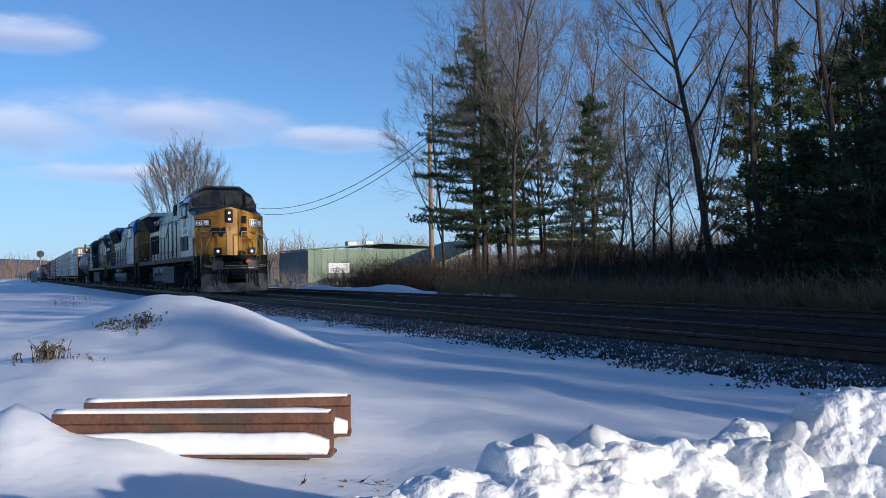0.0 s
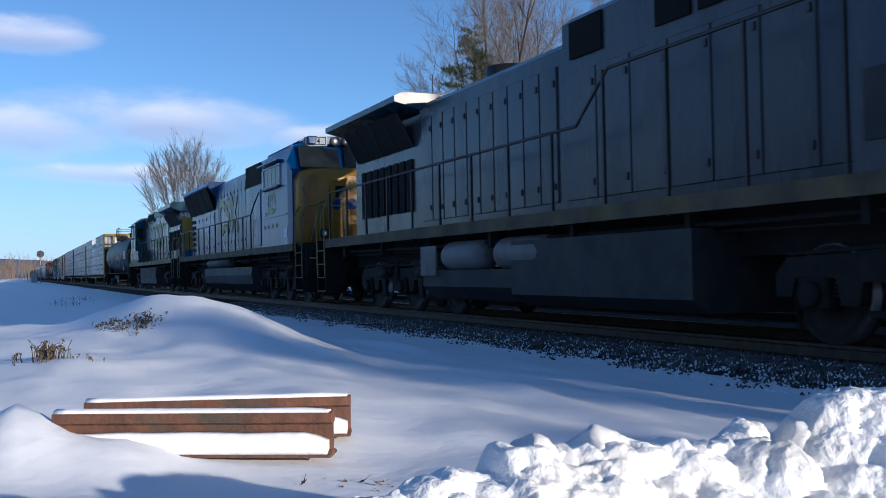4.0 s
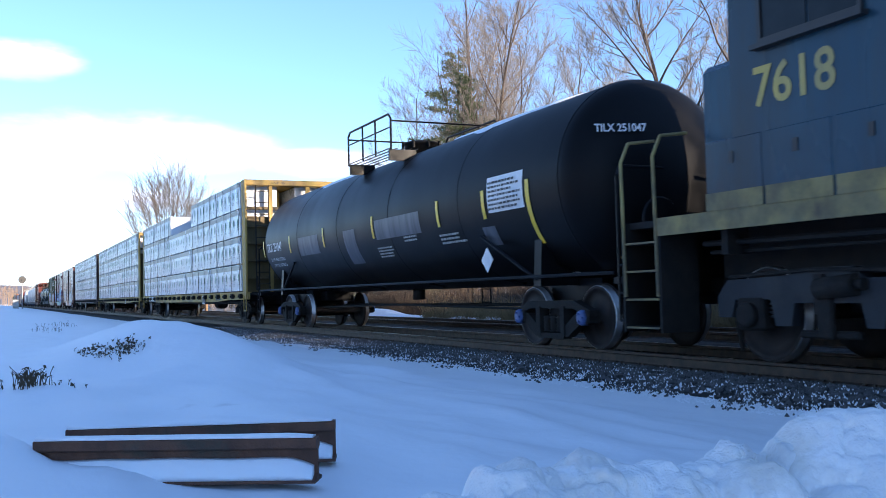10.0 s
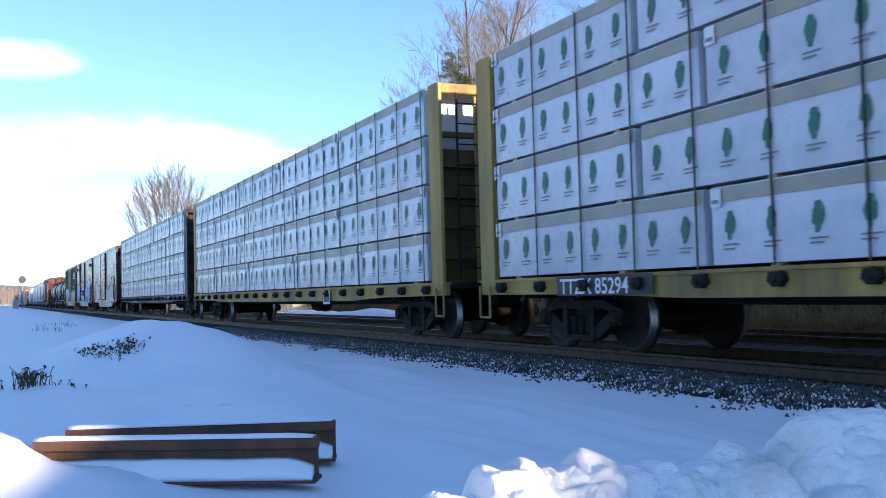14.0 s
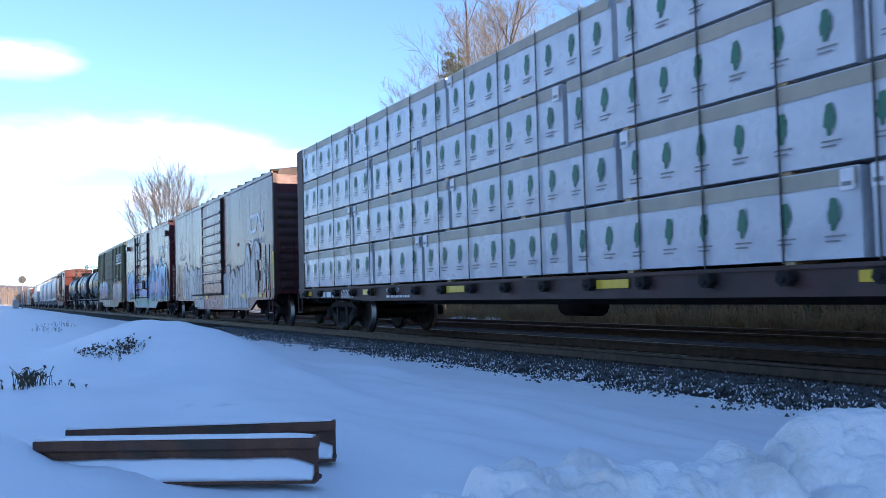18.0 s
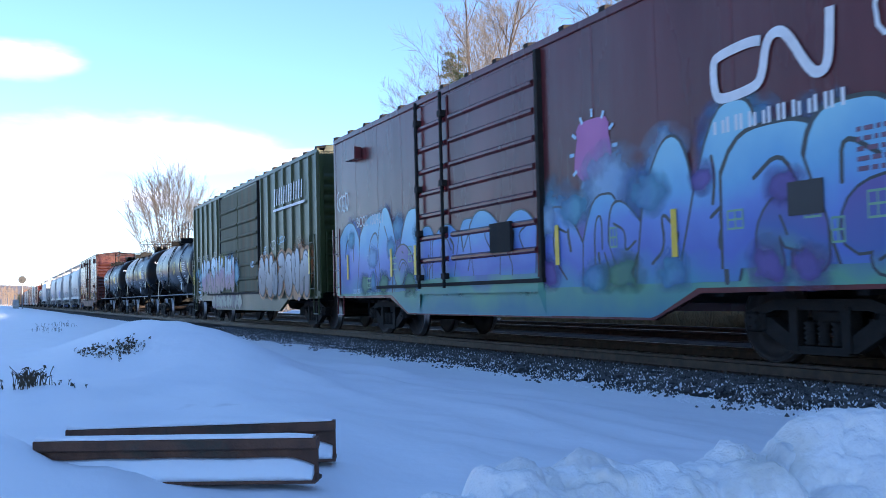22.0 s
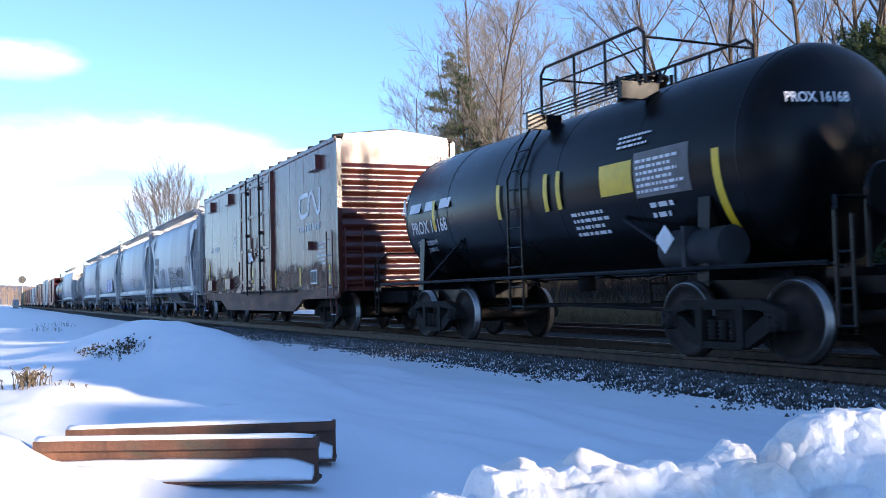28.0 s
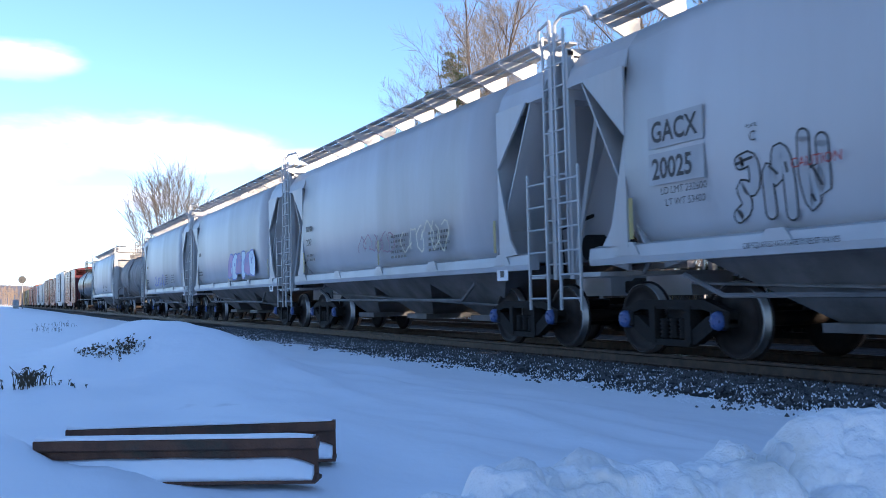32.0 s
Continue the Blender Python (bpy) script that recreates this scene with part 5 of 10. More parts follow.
box(bm, 0.14, 0.40, -0.045, -0.03, 3.05, 3.38, bevel=0.006)
part("door_window", bm, GLASS, nose, at=RIGHT_FACE @ pose(0.06, 0, 0))
r0 = random.Random(4)
for face, cx, w in ((LEFT_FACE, 0.90, 0.19), (LEFT_FACE, 1.24, 0.10), (RIGHT_FACE, 0.28, 0.22)):
    bm = bmesh.new()
    blob(bm, 0, 2.68, w, 0.21, -0.042, 0, r0, 0.15, rough=0.18)
    blob(bm, 0.05, 2.55, w * 0.5, 0.06, -0.044, 1, r0, 0.1, rough=0.1)
    part("emblem", bm, (NAVYBAND, YELLOW), nose, "faded dark blue emblem shape", at=face @ pose(cx, 0, 0), fix=False)
for face, xs in ((LEFT_FACE, ((0.62, 3.42, 1.0, 3.42), (0.62, 3.02, 0.95, 3.0))), (RIGHT_FACE, ((0.62, 2.4, 0.85, 2.4),))):
    for xa, za, xb, zb in xs:
        bm = bmesh.new()
        pipe(bm, [(xa, 0, za), (xa, -0.07, za - 0.05), (xb, -0.07, zb - 0.05), (xb, 0, zb)], 0.012, seg=5)
        part("grab_iron", bm, DULLYEL, nose, at=face)
plate(nose, 0, 0.26, 2.22, 2.36, REDP, y=-0.04, name="red_notice").matrix_basis = RIGHT_FACE @ pose(0.18, 0, 0)
front_rail = part("front_railing", tube([(10.48, -1.25, DECK + 0.2), (10.48, -0.95, DECK + 1.0), (10.48, -0.32, DECK + 1.0)], 0.024), CREAM, car)
part("handrail", tube([(10.48, 0.32, DECK + 1.0), (10.48, 0.95, DECK + 1.0), (10.48, 1.25, DECK + 0.2)], 0.024), CREAM, car)
for y in (-0.95, -0.32, 0.32, 0.95):
    part("railing_post", tube([(10.48, y, DECK), (10.48, y, DECK + 1.0)], 0.022), CREAM, car)
bm = bmesh.new()
box(bm, 9.15, 10.48, -1.40, 1.40, DECK - 0.08, DECK)
part("front_platform", bm, DARK, car)
for y in (-0.72, 0.72):
    bm = bmesh.new()
    box(bm, 10.45, 10.59, y - 0.16, y + 0.16, DECK + 0.02, DECK + 0.32, bevel=0.02)
    part("ditch_light_box", bm, INK, car)
    lamp(car, 10.63, y, DECK + 0.16, 0.10, 1, LAMP, name="ditch_light")
bm = bmesh.new()
cyl(bm, (10.68, 0.55, 1.38), (10.73, 0.55, 1.38), 0.11, seg=8)
part("red_cover", bm, REDP, car)
for s in (-1, 1):
    end_steps(car, 9.25, 1, s)
    end_steps(car, -10.95, -1, s)
    bm = bmesh.new()
    pipe(bm, [(9.35, s * 1.42, 2.3), (9.75, s * 1.2, 2.95), (9.73, s * 1.05, 3.05)], 0.022)
    pipe(bm, [(9.5, s * 1.3, 1.7), (9.6, s * 1.3, 2.6)], 0.022)
    part("nose_grab_rail", bm, CREAM, nose)
end_gear(car, 10.38, 1, plough=True)
for s in (-1, 1):
    bm = bmesh.new()
    pipe(bm, [(10.53, s * 1.40, 0.95), (10.59, s * 1.44, 1.0), (10.59, s * 1.44, 1.55), (10.51, s * 1.38, 2.35), (10.48, s * 1.0, 2.62)], 0.024)
    part("corner_handrail", bm, CREAM, car, "yellow corner handrail")
    bm = bmesh.new()
    pipe(bm, [(10.53, s * 1.05, 1.35), (10.71, s * 1.05, 1.38), (10.71, s * 1.05, 1.62), (10.71, s * 0.90, 1.62), (10.71, s * 0.92, 1.36)], 0.016)
    part("lever_handle", bm, CREAM, car)
    bm = bmesh.new()
    prism(bm, [(10.50, 0.95), (10.75, 1.02), (10.79, 1.30), (10.63, 1.52), (10.50, 1.55)], *sorted((s * 0.52, s * 0.98)), axis="y")
    part("pilot_box", bm, PLOUGH, car)
    for k in range(4):
        bm = bmesh.new()
        yy = s * (0.40 + 0.12 * k)
        pipe(bm, [(10.59, yy, 1.18), (10.83, yy + 0.03, 1.02), (10.93, yy, 0.70), (10.85, yy - 0.02, 0.42 + 0.06 * k)], 0.026)
        part("hose", bm, INK, car)
bm = bmesh.new()
for k in range(5):
    box(bm, 10.45, 10.75 - 0.03 * k, -0.95, 0.95, 1.44 + 0.045 * k, 1.46 + 0.045 * k)
part("anticlimber", bm, IRON, car)
bm = bmesh.new()
pipe(bm, [(10.71, -1.3, 1.18), (10.75, -0.6, 1.10), (10.77, 0.6, 1.10), (10.71, 1.3, 1.18)], 0.02)
part("cut_lever", bm, ROOFGREY, car)
end_gear(car, -11.0, -1)
bm = bmesh.new()
prism(bm, [(-1.46, 0.45), (-1.20, 0.28), (1.20, 0.28), (1.46, 0.45), (1.46, 1.28), (-1.46, 1.28)], -1.2, 3.2)
prism(bm, [(-1.20, 0.32), (1.20, 0.32), (1.40, 0.55), (1.40, 0.85), (-1.40, 0.85), (-1.40, 0.55)], -4.9, -1.2)
part("fuel_tank", bm, TANKGREY, car)
for s in (-1, 1):
    for a, b in ((-4.0, -2.4), (-1.9, -0.3)):
        bm = bmesh.new()
        lathe(bm, [(a, 0.10), (a + 0.08, 0.24), (a + 0.2, 0.27), (b - 0.2, 0.27), (b - 0.08, 0.24), (b, 0.10)], centre=(0, s * 1.22, 1.10), axis="x", seg=18)
        part("air_reservoir", bm, TANKPALE, car)
    plate(car, -4.9, -4.2, 0.75, 1.3, TANKPALE, y=-1.41 if s < 0 else 1.41, name="side_box", thick=0.04)
loco_truck(car, 6.75)
loco_truck(car, -6.75)

# ---- second locomotive: brighter blue, yellow nose, big emblem
car = rail_car("locomotive", "second diesel locomotive, bright blue with a yellow rounded nose", "locomotive", 121.7, group="locomotives")
loco_base(car, -10.3, 9.9, (-4.2, 4.4), TANKGREY, SILLDUST)
hood(car, -10.1, -4.3, 0.92, 4.10, BLUE, name="radiator_compartment")
hood(car, -4.3, 1.6, 0.92, 4.62, BLUE, name="engine_hood", chamfer=0.2)
hood(car, 1.6, 6.4, 0.95, 4.72, BLUE, name="equipment_hood", chamfer=0.15)
bm = bmesh.new()
prism(bm, [(-0.92, 4.0), (-1.32, 4.52), (-1.25, 4.68), (1.25, 4.68), (1.32, 4.52), (0.92, 4.0)], -10.35, -4.0)
part("radiator_wing", bm, BLUE, car, "flared radiator top")
for s in (-1, 1):
    screen(car, -10.1, -4.3, 3.55, 4.45, s * 0.95, slant=0.34, bars_n=4)
    for k in range(6):
        screen(car, -10.0, -9.1, 1.9 + k * 0.26, 2.05 + k * 0.26, s * 0.925, name="louvre")
    hood_doors(car, -8.9, -4.5, s * 0.925, 1.8, 3.45, 5, BLUE)
    hood_doors(car, -4.2, 1.5, s * 0.925, 1.8, 4.25, 9, BLUE)
    screen(car, 1.7, 4.0, 3.9, 4.62, s * 0.955)
    screen(car, 4.2, 5.9, 3.4, 4.45, s * 0.955)
    hood_doors(car, 1.7, 3.9, s * 0.955, 1.8, 3.7, 2, BLUE, latches=False)
    screen(car, 4.9, 5.7, 1.85, 3.2, s * 0.958, name="cab_side_opening")
    handrail(car, -10.2, 4.6, 13, s, z=2.78)
bm = bmesh.new()
pipe(bm, [(4.6, -1.47, 2.78), (5.1, -1.47, 3.1), (5.5, -1.4, 3.45)], 0.024)
part("handrail_end", bm, INK, car)
chunky_logo(car, -3.5, 2.42, 3.65, 1.43, LOGO_Y, -0.955)
bm = bmesh.new()
sec = [(-1.52, 1.66), (-1.52, 4.02), (-1.30, 4.50), (-0.75, 4.78), (0.75, 4.78), (1.30, 4.50), (1.52, 4.02), (1.52, 1.66)]
loft(bm, [[(6.4, y, z) for y, z in sec], [(9.0, y, z) for y, z in sec], [(9.5, y, min(z, 4.62)) for y, z in sec], [(9.85, y * 0.97, min(z, 3.70)) for y, z in sec]])
cab = part("cab", bm, BLUE, car)
bm = bmesh.new()
prism(bm, [(-1.30, 4.53), (-0.75, 4.82), (0.75, 4.82), (1.30, 4.53), (1.2, 4.47), (0.7, 4.74), (-0.7, 4.74), (-1.2, 4.47)], 6.3, 9.05)
part("cab_roof", bm, BLUE, car)
for s in (-1, 1):
    y0, y1 = sorted((s * 0.08, s * 1.25))
    bm = bmesh.new()
    loft(bm, [[(9.87, y0, 3.80), (9.87, y1, 3.80), (9.62, y1, 4.35), (9.62, y0, 4.45)], [(9.92, y0, 3.80), (9.92, y1, 3.80), (9.67, y1, 4.37), (9.67, y0, 4.47)]])
    part("windscreen", bm, GLASS, cab)
    window(cab, 6.75, 8.75, 3.42, 4.05, s * 1.525, panes=4, rim=HOPGREY)
    bm = bmesh.new()
    box(bm, 6.6, 8.9, *sorted((s * 1.40, s * 1.72)), 4.10, 4.14)
    part("sun_visor", bm, BLUE, cab)
    for k in range(4):
        plate(cab, 6.7 + k * 0.5, 6.8 + k * 0.5, 2.2, 2.32, INK, y=-1.525, name="latch")
    bm = bmesh.new()
    box(bm, 6.45, 9.4, *sorted((s * 1.52, s * 1.54)), 2.52, 2.545)
    part("side_moulding", bm, BLUE, cab)
words(cab, "4774", 7.03, 2.86, 0.57, material=LOGO_Y, y=-1.53, squeeze=0.95, bold=0.010)
bolt(cab, 7.0, 2.60, 1.27, LOGO_Y, -1.53)
plate(cab, 9.05, 9.42, 1.86, 2.12, WHITE, y=-1.525, name="notice_plate")
plate(cab, 6.75, 6.9, 2.6, 2.7, WHITE, y=-1.53, name="notice_plate")
bm = bmesh.new()


def nose_ring(x, w, z, r=0.35):
    pts = [(-w, 1.66), (-w, z - r), (-w + r * 0.3, z - r * 0.3), (-w + r, z), (0, z + 0.06), (w - r, z), (w - r * 0.3, z - r * 0.3), (w, z - r), (w, 1.66)]
    return [(x, y, q) for y, q in pts]


loft(bm, [nose_ring(9.85, 1.44, 3.78), nose_ring(10.15, 1.38, 3.74), nose_ring(10.6, 1.12, 3.58), nose_ring(10.75, 0.70, 3.45)], smooth=True)
nose = part("nose", bm, YELLOW, car, "rounded yellow nose")
bm = bmesh.new()
box(bm, 10.70, 10.80, -0.62, -0.10, 1.75, 3.4, bevel=0.02)
part("nose_door", bm, YELLOW, nose)
bm = bmesh.new()
box(bm, 10.795, 10.81, -0.52, -0.20, 2.9, 3.22, bevel=0.005)
part("door_window", bm, GLASS, nose)
bm = bmesh.new()
r0 = random.Random(6)
for cy, w in ((-0.48, 0.14), (-0.05, 0.15), (0.38, 0.17)):
    blob(bm, cy, 2.72, w, 0.15, 0, 0, r0, 0.1, rough=0.12)
em = part("emblem", bm, BLUE, nose, "dark blue emblem shapes", fix=False)
em.matrix_basis = pose(10.83, 0, 0, 0, 0, 90)
bm = bmesh.new()
box(bm, 9.45, 9.68, -0.95, 0.95, 4.50, 4.74, bevel=0.03)
part("light_bar", bm, BLUE, cab)
number_board(cab, "4774", 9.50, -1.0, 4.48, 62, w=0.62, h=0.22)
number_board(cab, "4774", 9.80, 0.36, 4.48, 118, w=0.62, h=0.22)
for y in (-0.16, 0.16):
    lamp(cab, 9.72, y, 4.60, 0.10, 1, LAMP_DIM)
front_rail = part("front_railing", tube([(10.95, -1.3, DECK), (10.95, -1.0, DECK + 1.0), (10.95, -0.35, DECK + 1.0)], 0.026), CREAM, car)
part("handrail", tube([(10.95, 0.35, DECK + 1.0), (10.95, 1.0, DECK + 1.0), (10.95, 1.3, DECK)], 0.026), CREAM, car)
for y in (-1.0, -0.35, 0.35, 1.0):
    part("railing_post", tube([(10.95, y, DECK), (10.95, y, DECK + 1.0)], 0.024), CREAM, car)
bm = bmesh.new()
box(bm, 9.9, 10.95, -1.45, 1.45, DECK - 0.08, DECK)
part("front_platform", bm, DARK, car)
for s in (-1, 1):
    end_steps(car, 10.15, 1, s)
    end_steps(car, -10.3, -1, s)
    lamp(car, 10.98, s * 0.9, DECK + 0.25, 0.10, 1, LAMP_DIM, name="ditch_light")
    bm = bmesh.new()
    pipe(bm, [(10.35, s * 1.36, 2.0), (10.5, s * 1.3, 2.9), (10.3, s * 1.32, 3.2)], 0.022)
    part("nose_grab_rail", bm, CREAM, nose)
end_gear(car, 10.85, 1)
end_gear(car, -10.4, -1)
bm = bmesh.new()
prism(bm, [(-1.0, 0.26), (1.0, 0.26), (1.36, 0.50), (1.44, 0.80), (1.40, 1.08), (-1.40, 1.08), (-1.44, 0.80), (-1.36, 0.50)], -4.2, 4.4)
part("fuel_tank", bm, TANKGREY, car)
for s in (-1, 1):
    bm = bmesh.new()
    lathe(bm, [(-3.9, 0.12), (-3.8, 0.21), (0.4, 0.21), (0.5, 0.12)], centre=(0, s * 1.2, 1.28), axis="x", seg=16)
    part("air_reservoir", bm, TANKGREY, car)
loco_truck(car, 6.85)
loco_truck(car, -6.85)

# ---- third locomotive: older, running long hood first
car = rail_car("locomotive", "third diesel locomotive, weathered blue-grey, running hood first", "locomotive", 99.1, group="locomotives")
loco_base(car, -9.8, 9.5, (-3.8, 3.6), TANKGREY, CREAM)
hood(car, 4.9, 9.2, 0.90, 4.05, STEELBLUE, name="radiator_compartment")
hood(car, 1.2, 4.9, 0.90, 4.28, STEELBLUE, name="engine_hood")
hood(car, -3.6, 1.2, 0.92, 4.36, STEELBLUE, name="engine_hood")
hood(car, -6.0, -3.6, 0.92, 4.58, STEELBLUE, name="equipment_hood")
bm = bmesh.new()
box(bm, -3.55, -0.75, -0.99, 0.99, 4.05, 4.66, bevel=0.03)
part("dynamic_brake_box", bm, STEELBLUE, car)
bm = bmesh.new()
prism(bm, [(-0.9, 4.0), (-1.50, 4.26), (-1.50, 4.44), (-1.32, 4.52), (1.32, 4.52), (1.50, 4.44), (1.50, 4.26), (0.9, 4.0)], 4.8, 9.45)
part("radiator_wing", bm, STEELBLUE, car, "overhanging radiator cap")
bm = bmesh.new()
sec1 = [(-0.90, DECK), (-0.90, 4.05), (0.90, 4.05), (0.90, DECK)]
sec2 = [(-0.42, DECK), (-0.42, 4.05), (0.42, 4.05), (0.42, DECK)]
loft(bm, [[(9.2, y, z) for y, z in sec1], [(9.55, y, z) for y, z in sec2]])
hf = part("hood_end", bm, DULLYEL, car, "dirty yellow hood end with a blue base band")
bm = bmesh.new()
sec1 = [(-0.905, DECK), (-0.905, 2.1), (0.905, 2.1), (0.905, DECK)]
sec2 = [(-0.425, DECK), (-0.425, 2.1), (0.425, 2.1), (0.425, DECK)]
loft(bm, [[(9.195, y, z) for y, z in sec1], [(9.56, y, z) for y, z in sec2]])
part("base_band", bm, BLUE, hf)
bm = bmesh.new()
box(bm, 9.3, 9.62, -0.55, 0.55, 4.1, 4.75, bevel=0.04)
part("headlight_box", bm, IRON, car)
for z in (4.32, 4.56):
    lamp(car, 9.66, -0.1, z, 0.09, 1, LAMP_DIM)
number_board(car, "7618", 9.17, -0.93, 3.78, 52, w=0.58, h=0.20)
number_board(car, "7618", 9.52, 0.48, 3.78, 128, w=0.58, h=0.20)
bm = bmesh.new()
stroke(bm, [(0.20 + 0.24 * math.cos(a), 3.2 + 0.26 * math.sin(a)) for a in [0.8 + k * 0.4 for k in range(13)]], 0.13, 0)
em = part("emblem", bm, BLUE, hf, "blue emblem ring", fix=False)
em.matrix_basis = pose(9.19, -0.91, 0, 0, 0, 54)
for s in (-1, 1):
    screen(car, 5.4, 8.9, 3.42, 4.05, s * 0.91, slant=0.34, bars_n=2)
    for k in range(8):
        screen(car, 5.15 + k * 0.47, 5.42 + k * 0.47, 2.15, 3.15, s * 0.925, name="louvre")
    hood_doors(car, 4.95, 9.0, s * 0.905, 1.8, 3.38, 8, STEELBLUE, latches=False)
    hood_doors(car, -3.4, 4.8, s * 0.925, 1.8, 3.95, 16, STEELBLUE)
    screen(car, -3.4, -0.9, 4.12, 4.55, s * 1.0)
    for k in range(2):
        screen(car, -5.8 + k * 0.9, -5.1 + k * 0.9, 3.85, 4.45, s * 0.93, bars_n=0)
        bm = bmesh.new()
        for q in range(5):
            box(bm, -5.8 + k * 0.9, -5.1 + k * 0.9, *sorted((s * 0.95, s * 0.985)), 3.9 + q * 0.12, 3.93 + q * 0.12)
        part("louvre_slats", bm, STEELBLUE, car)
    hood_doors(car, -5.9, -3.6, s * 0.925, 1.8, 3.7, 4, STEELBLUE)
    handrail(car, -4.0, 9.1, 12, s, z=2.85)
    bm = bmesh.new()
    pipe(bm, [(-4.0, s * 1.47, 2.85), (-4.6, s * 1.45, 3.25), (-5.9, s * 1.5, 3.1)], 0.024)
    part("handrail_end", bm, INK, car)
chunky_logo(car, -0.78, 2.42, 3.65, 1.43, LOGO_Y, -0.955)
bm = bmesh.new()
sec = [(-1.50, DECK), (-1.50, 4.25), (-1.1, 4.55), (0, 4.66), (1.1, 4.55), (1.50, 4.25), (1.50, DECK)]
loft(bm, [[(-8.45, y, z) for y, z in sec], [(-6.0, y, z) for y, z in sec]])
cab = part("cab", bm, STEELBLUE, car)
for s in (-1, 1):
    window(cab, -8.0, -6.7, 3.30, 4.0, s * 1.505, panes=2)
    bm = bmesh.new()
    box(bm, -8.1, -6.6, *sorted((s * 1.48, s * 1.72)), 4.05, 4.09)
    part("sun_visor", bm, STEELBLUE, cab)
    bm = bmesh.new()
    box(bm, -5.995, -5.97, *sorted((s * 1.0, s * 1.4)), 3.2, 3.9)
    part("cab_end_window", bm, GLASS, cab)
words(cab, "7618", -8.12, 2.68, 0.57, material=LOGO_Y, y=-1.508, squeeze=0.95, bold=0.010)
bm = bmesh.new()
box(bm, -9.6, -8.45, -0.95, 0.95, DECK, 3.45, bevel=0.08)
part("short_nose", bm, STEELBLUE, car)
for k, (a, b) in enumerate(((-8.9, -8.0), (-8.0, -7.1), (-7.1, -6.2), (-6.2, -5.3), (-5.3, -4.4))):
    for s in (-1, 1):
        bm = bmesh.new()
        box(bm, a + 0.02, b - 0.02, *sorted((s * 1.0, s * 1.51)), DECK + 0.02, 2.42, bevel=0.015)
        bx = part("battery_box", bm, STEELBLUE, car)
        plate(bx, a + 0.02, b - 0.02, DECK + 0.01, DECK + 0.20, CREAM, y=-1.512 if s < 0 else 1.520, name="yellow_band")
        plate(bx, a + 0.4, a + 0.47, 2.15, 2.28, INK, y=-1.515 if s < 0 else 1.521, name="latch")
bm = bmesh.new()
box(bm, 9.5, 10.4, -1.40, 1.40, DECK - 0.08, DECK)
box(bm, -10.5, -9.8, -1.40, 1.40, DECK - 0.08, DECK)
part("end_platform", bm, DARK, car)
bm = bmesh.new()
for y in (-1.0, -0.35, 0.35, 1.0):
    pipe(bm, [(10.4, y, DECK), (10.4, y, DECK + 1.0)], 0.024)
pipe(bm, [(10.4, -1.3, DECK), (10.4, -1.0, DECK + 1.0), (10.4, -0.35, DECK + 1.0)], 0.026)
pipe(bm, [(10.4, 0.35, DECK + 1.0), (10.4, 1.0, DECK + 1.0), (10.4, 1.3, DECK)], 0.026)
part("end_railing", bm, CREAM, car)
for s in (-1, 1):
    end_steps(car, 9.65, 1, s)
    end_steps(car, -9.75, -1, s)
end_gear(car, 10.35, 1)
end_gear(car, -10.5, -1)
bm = bmesh.new()
prism(bm, [(-1.46, 0.66), (1.46, 0.66), (1.46, 1.30), (-1.46, 1.30)], -3.75, 3.3)
tank = part("fuel_tank", bm, TANKDUST, car)
bm = bmesh.new()
prism(bm, [(-1.05, 0.24), (1.05, 0.24), (1.455, 0.40), (1.455, 0.66), (-1.455, 0.66), (-1.455, 0.40)], -3.75, 3.6)
part("tank_bottom", bm, TANKGREY, tank)
loco_truck(car, 6.62, TANKGREY)
loco_truck(car, -6.62, TANKGREY)

# ---------------------------------------------------------------- freight cars
CYAN = mat("spray_cyan", (0.22, 0.55, 0.72), (0.16, 0.42, 0.62), scale=1.5, rough=0.45, bump=0)
SKYB = mat("spray_pale_blue", (0.50, 0.68, 0.80), (0.38, 0.58, 0.74), scale=1.5, rough=0.45, bump=0)
ROYAL = mat("spray_blue", (0.06, 0.14, 0.50), (0.05, 0.10, 0.38), scale=1.5, rough=0.45, bump=0)
VIOLET = mat("spray_violet", (0.26, 0.14, 0.42), (0.20, 0.10, 0.34), scale=1.5, rough=0.45, bump=0)
MINT = mat("spray_green", (0.22, 0.42, 0.24), (0.16, 0.34, 0.22), scale=1.5, rough=0.45, bump=0)
PINK = mat("spray_pink", (0.50, 0.12, 0.34), (0.42, 0.10, 0.3), scale=1.5, rough=0.45, bump=0)
SILVER = mat("spray_silver", (0.45, 0.435, 0.44), (0.35, 0.34, 0.35), scale=2.5, rough=0.4, bump=0, grime=(0.16, 0.12, 0.12), grime_at=0.64)
BONE = mat("spray_cream", (0.62, 0.58, 0.42), (0.52, 0.48, 0.36), scale=2.5, rough=0.5, bump=0)
PLUM = mat("spray_plum", (0.20, 0.09, 0.14), (0.16, 0.08, 0.12), scale=1.5, rough=0.5, bump=0)
RUSTO = mat("spray_orange", (0.45, 0.18, 0.06), (0.36, 0.15, 0.06), scale=1.5, rough=0.5, bump=0)


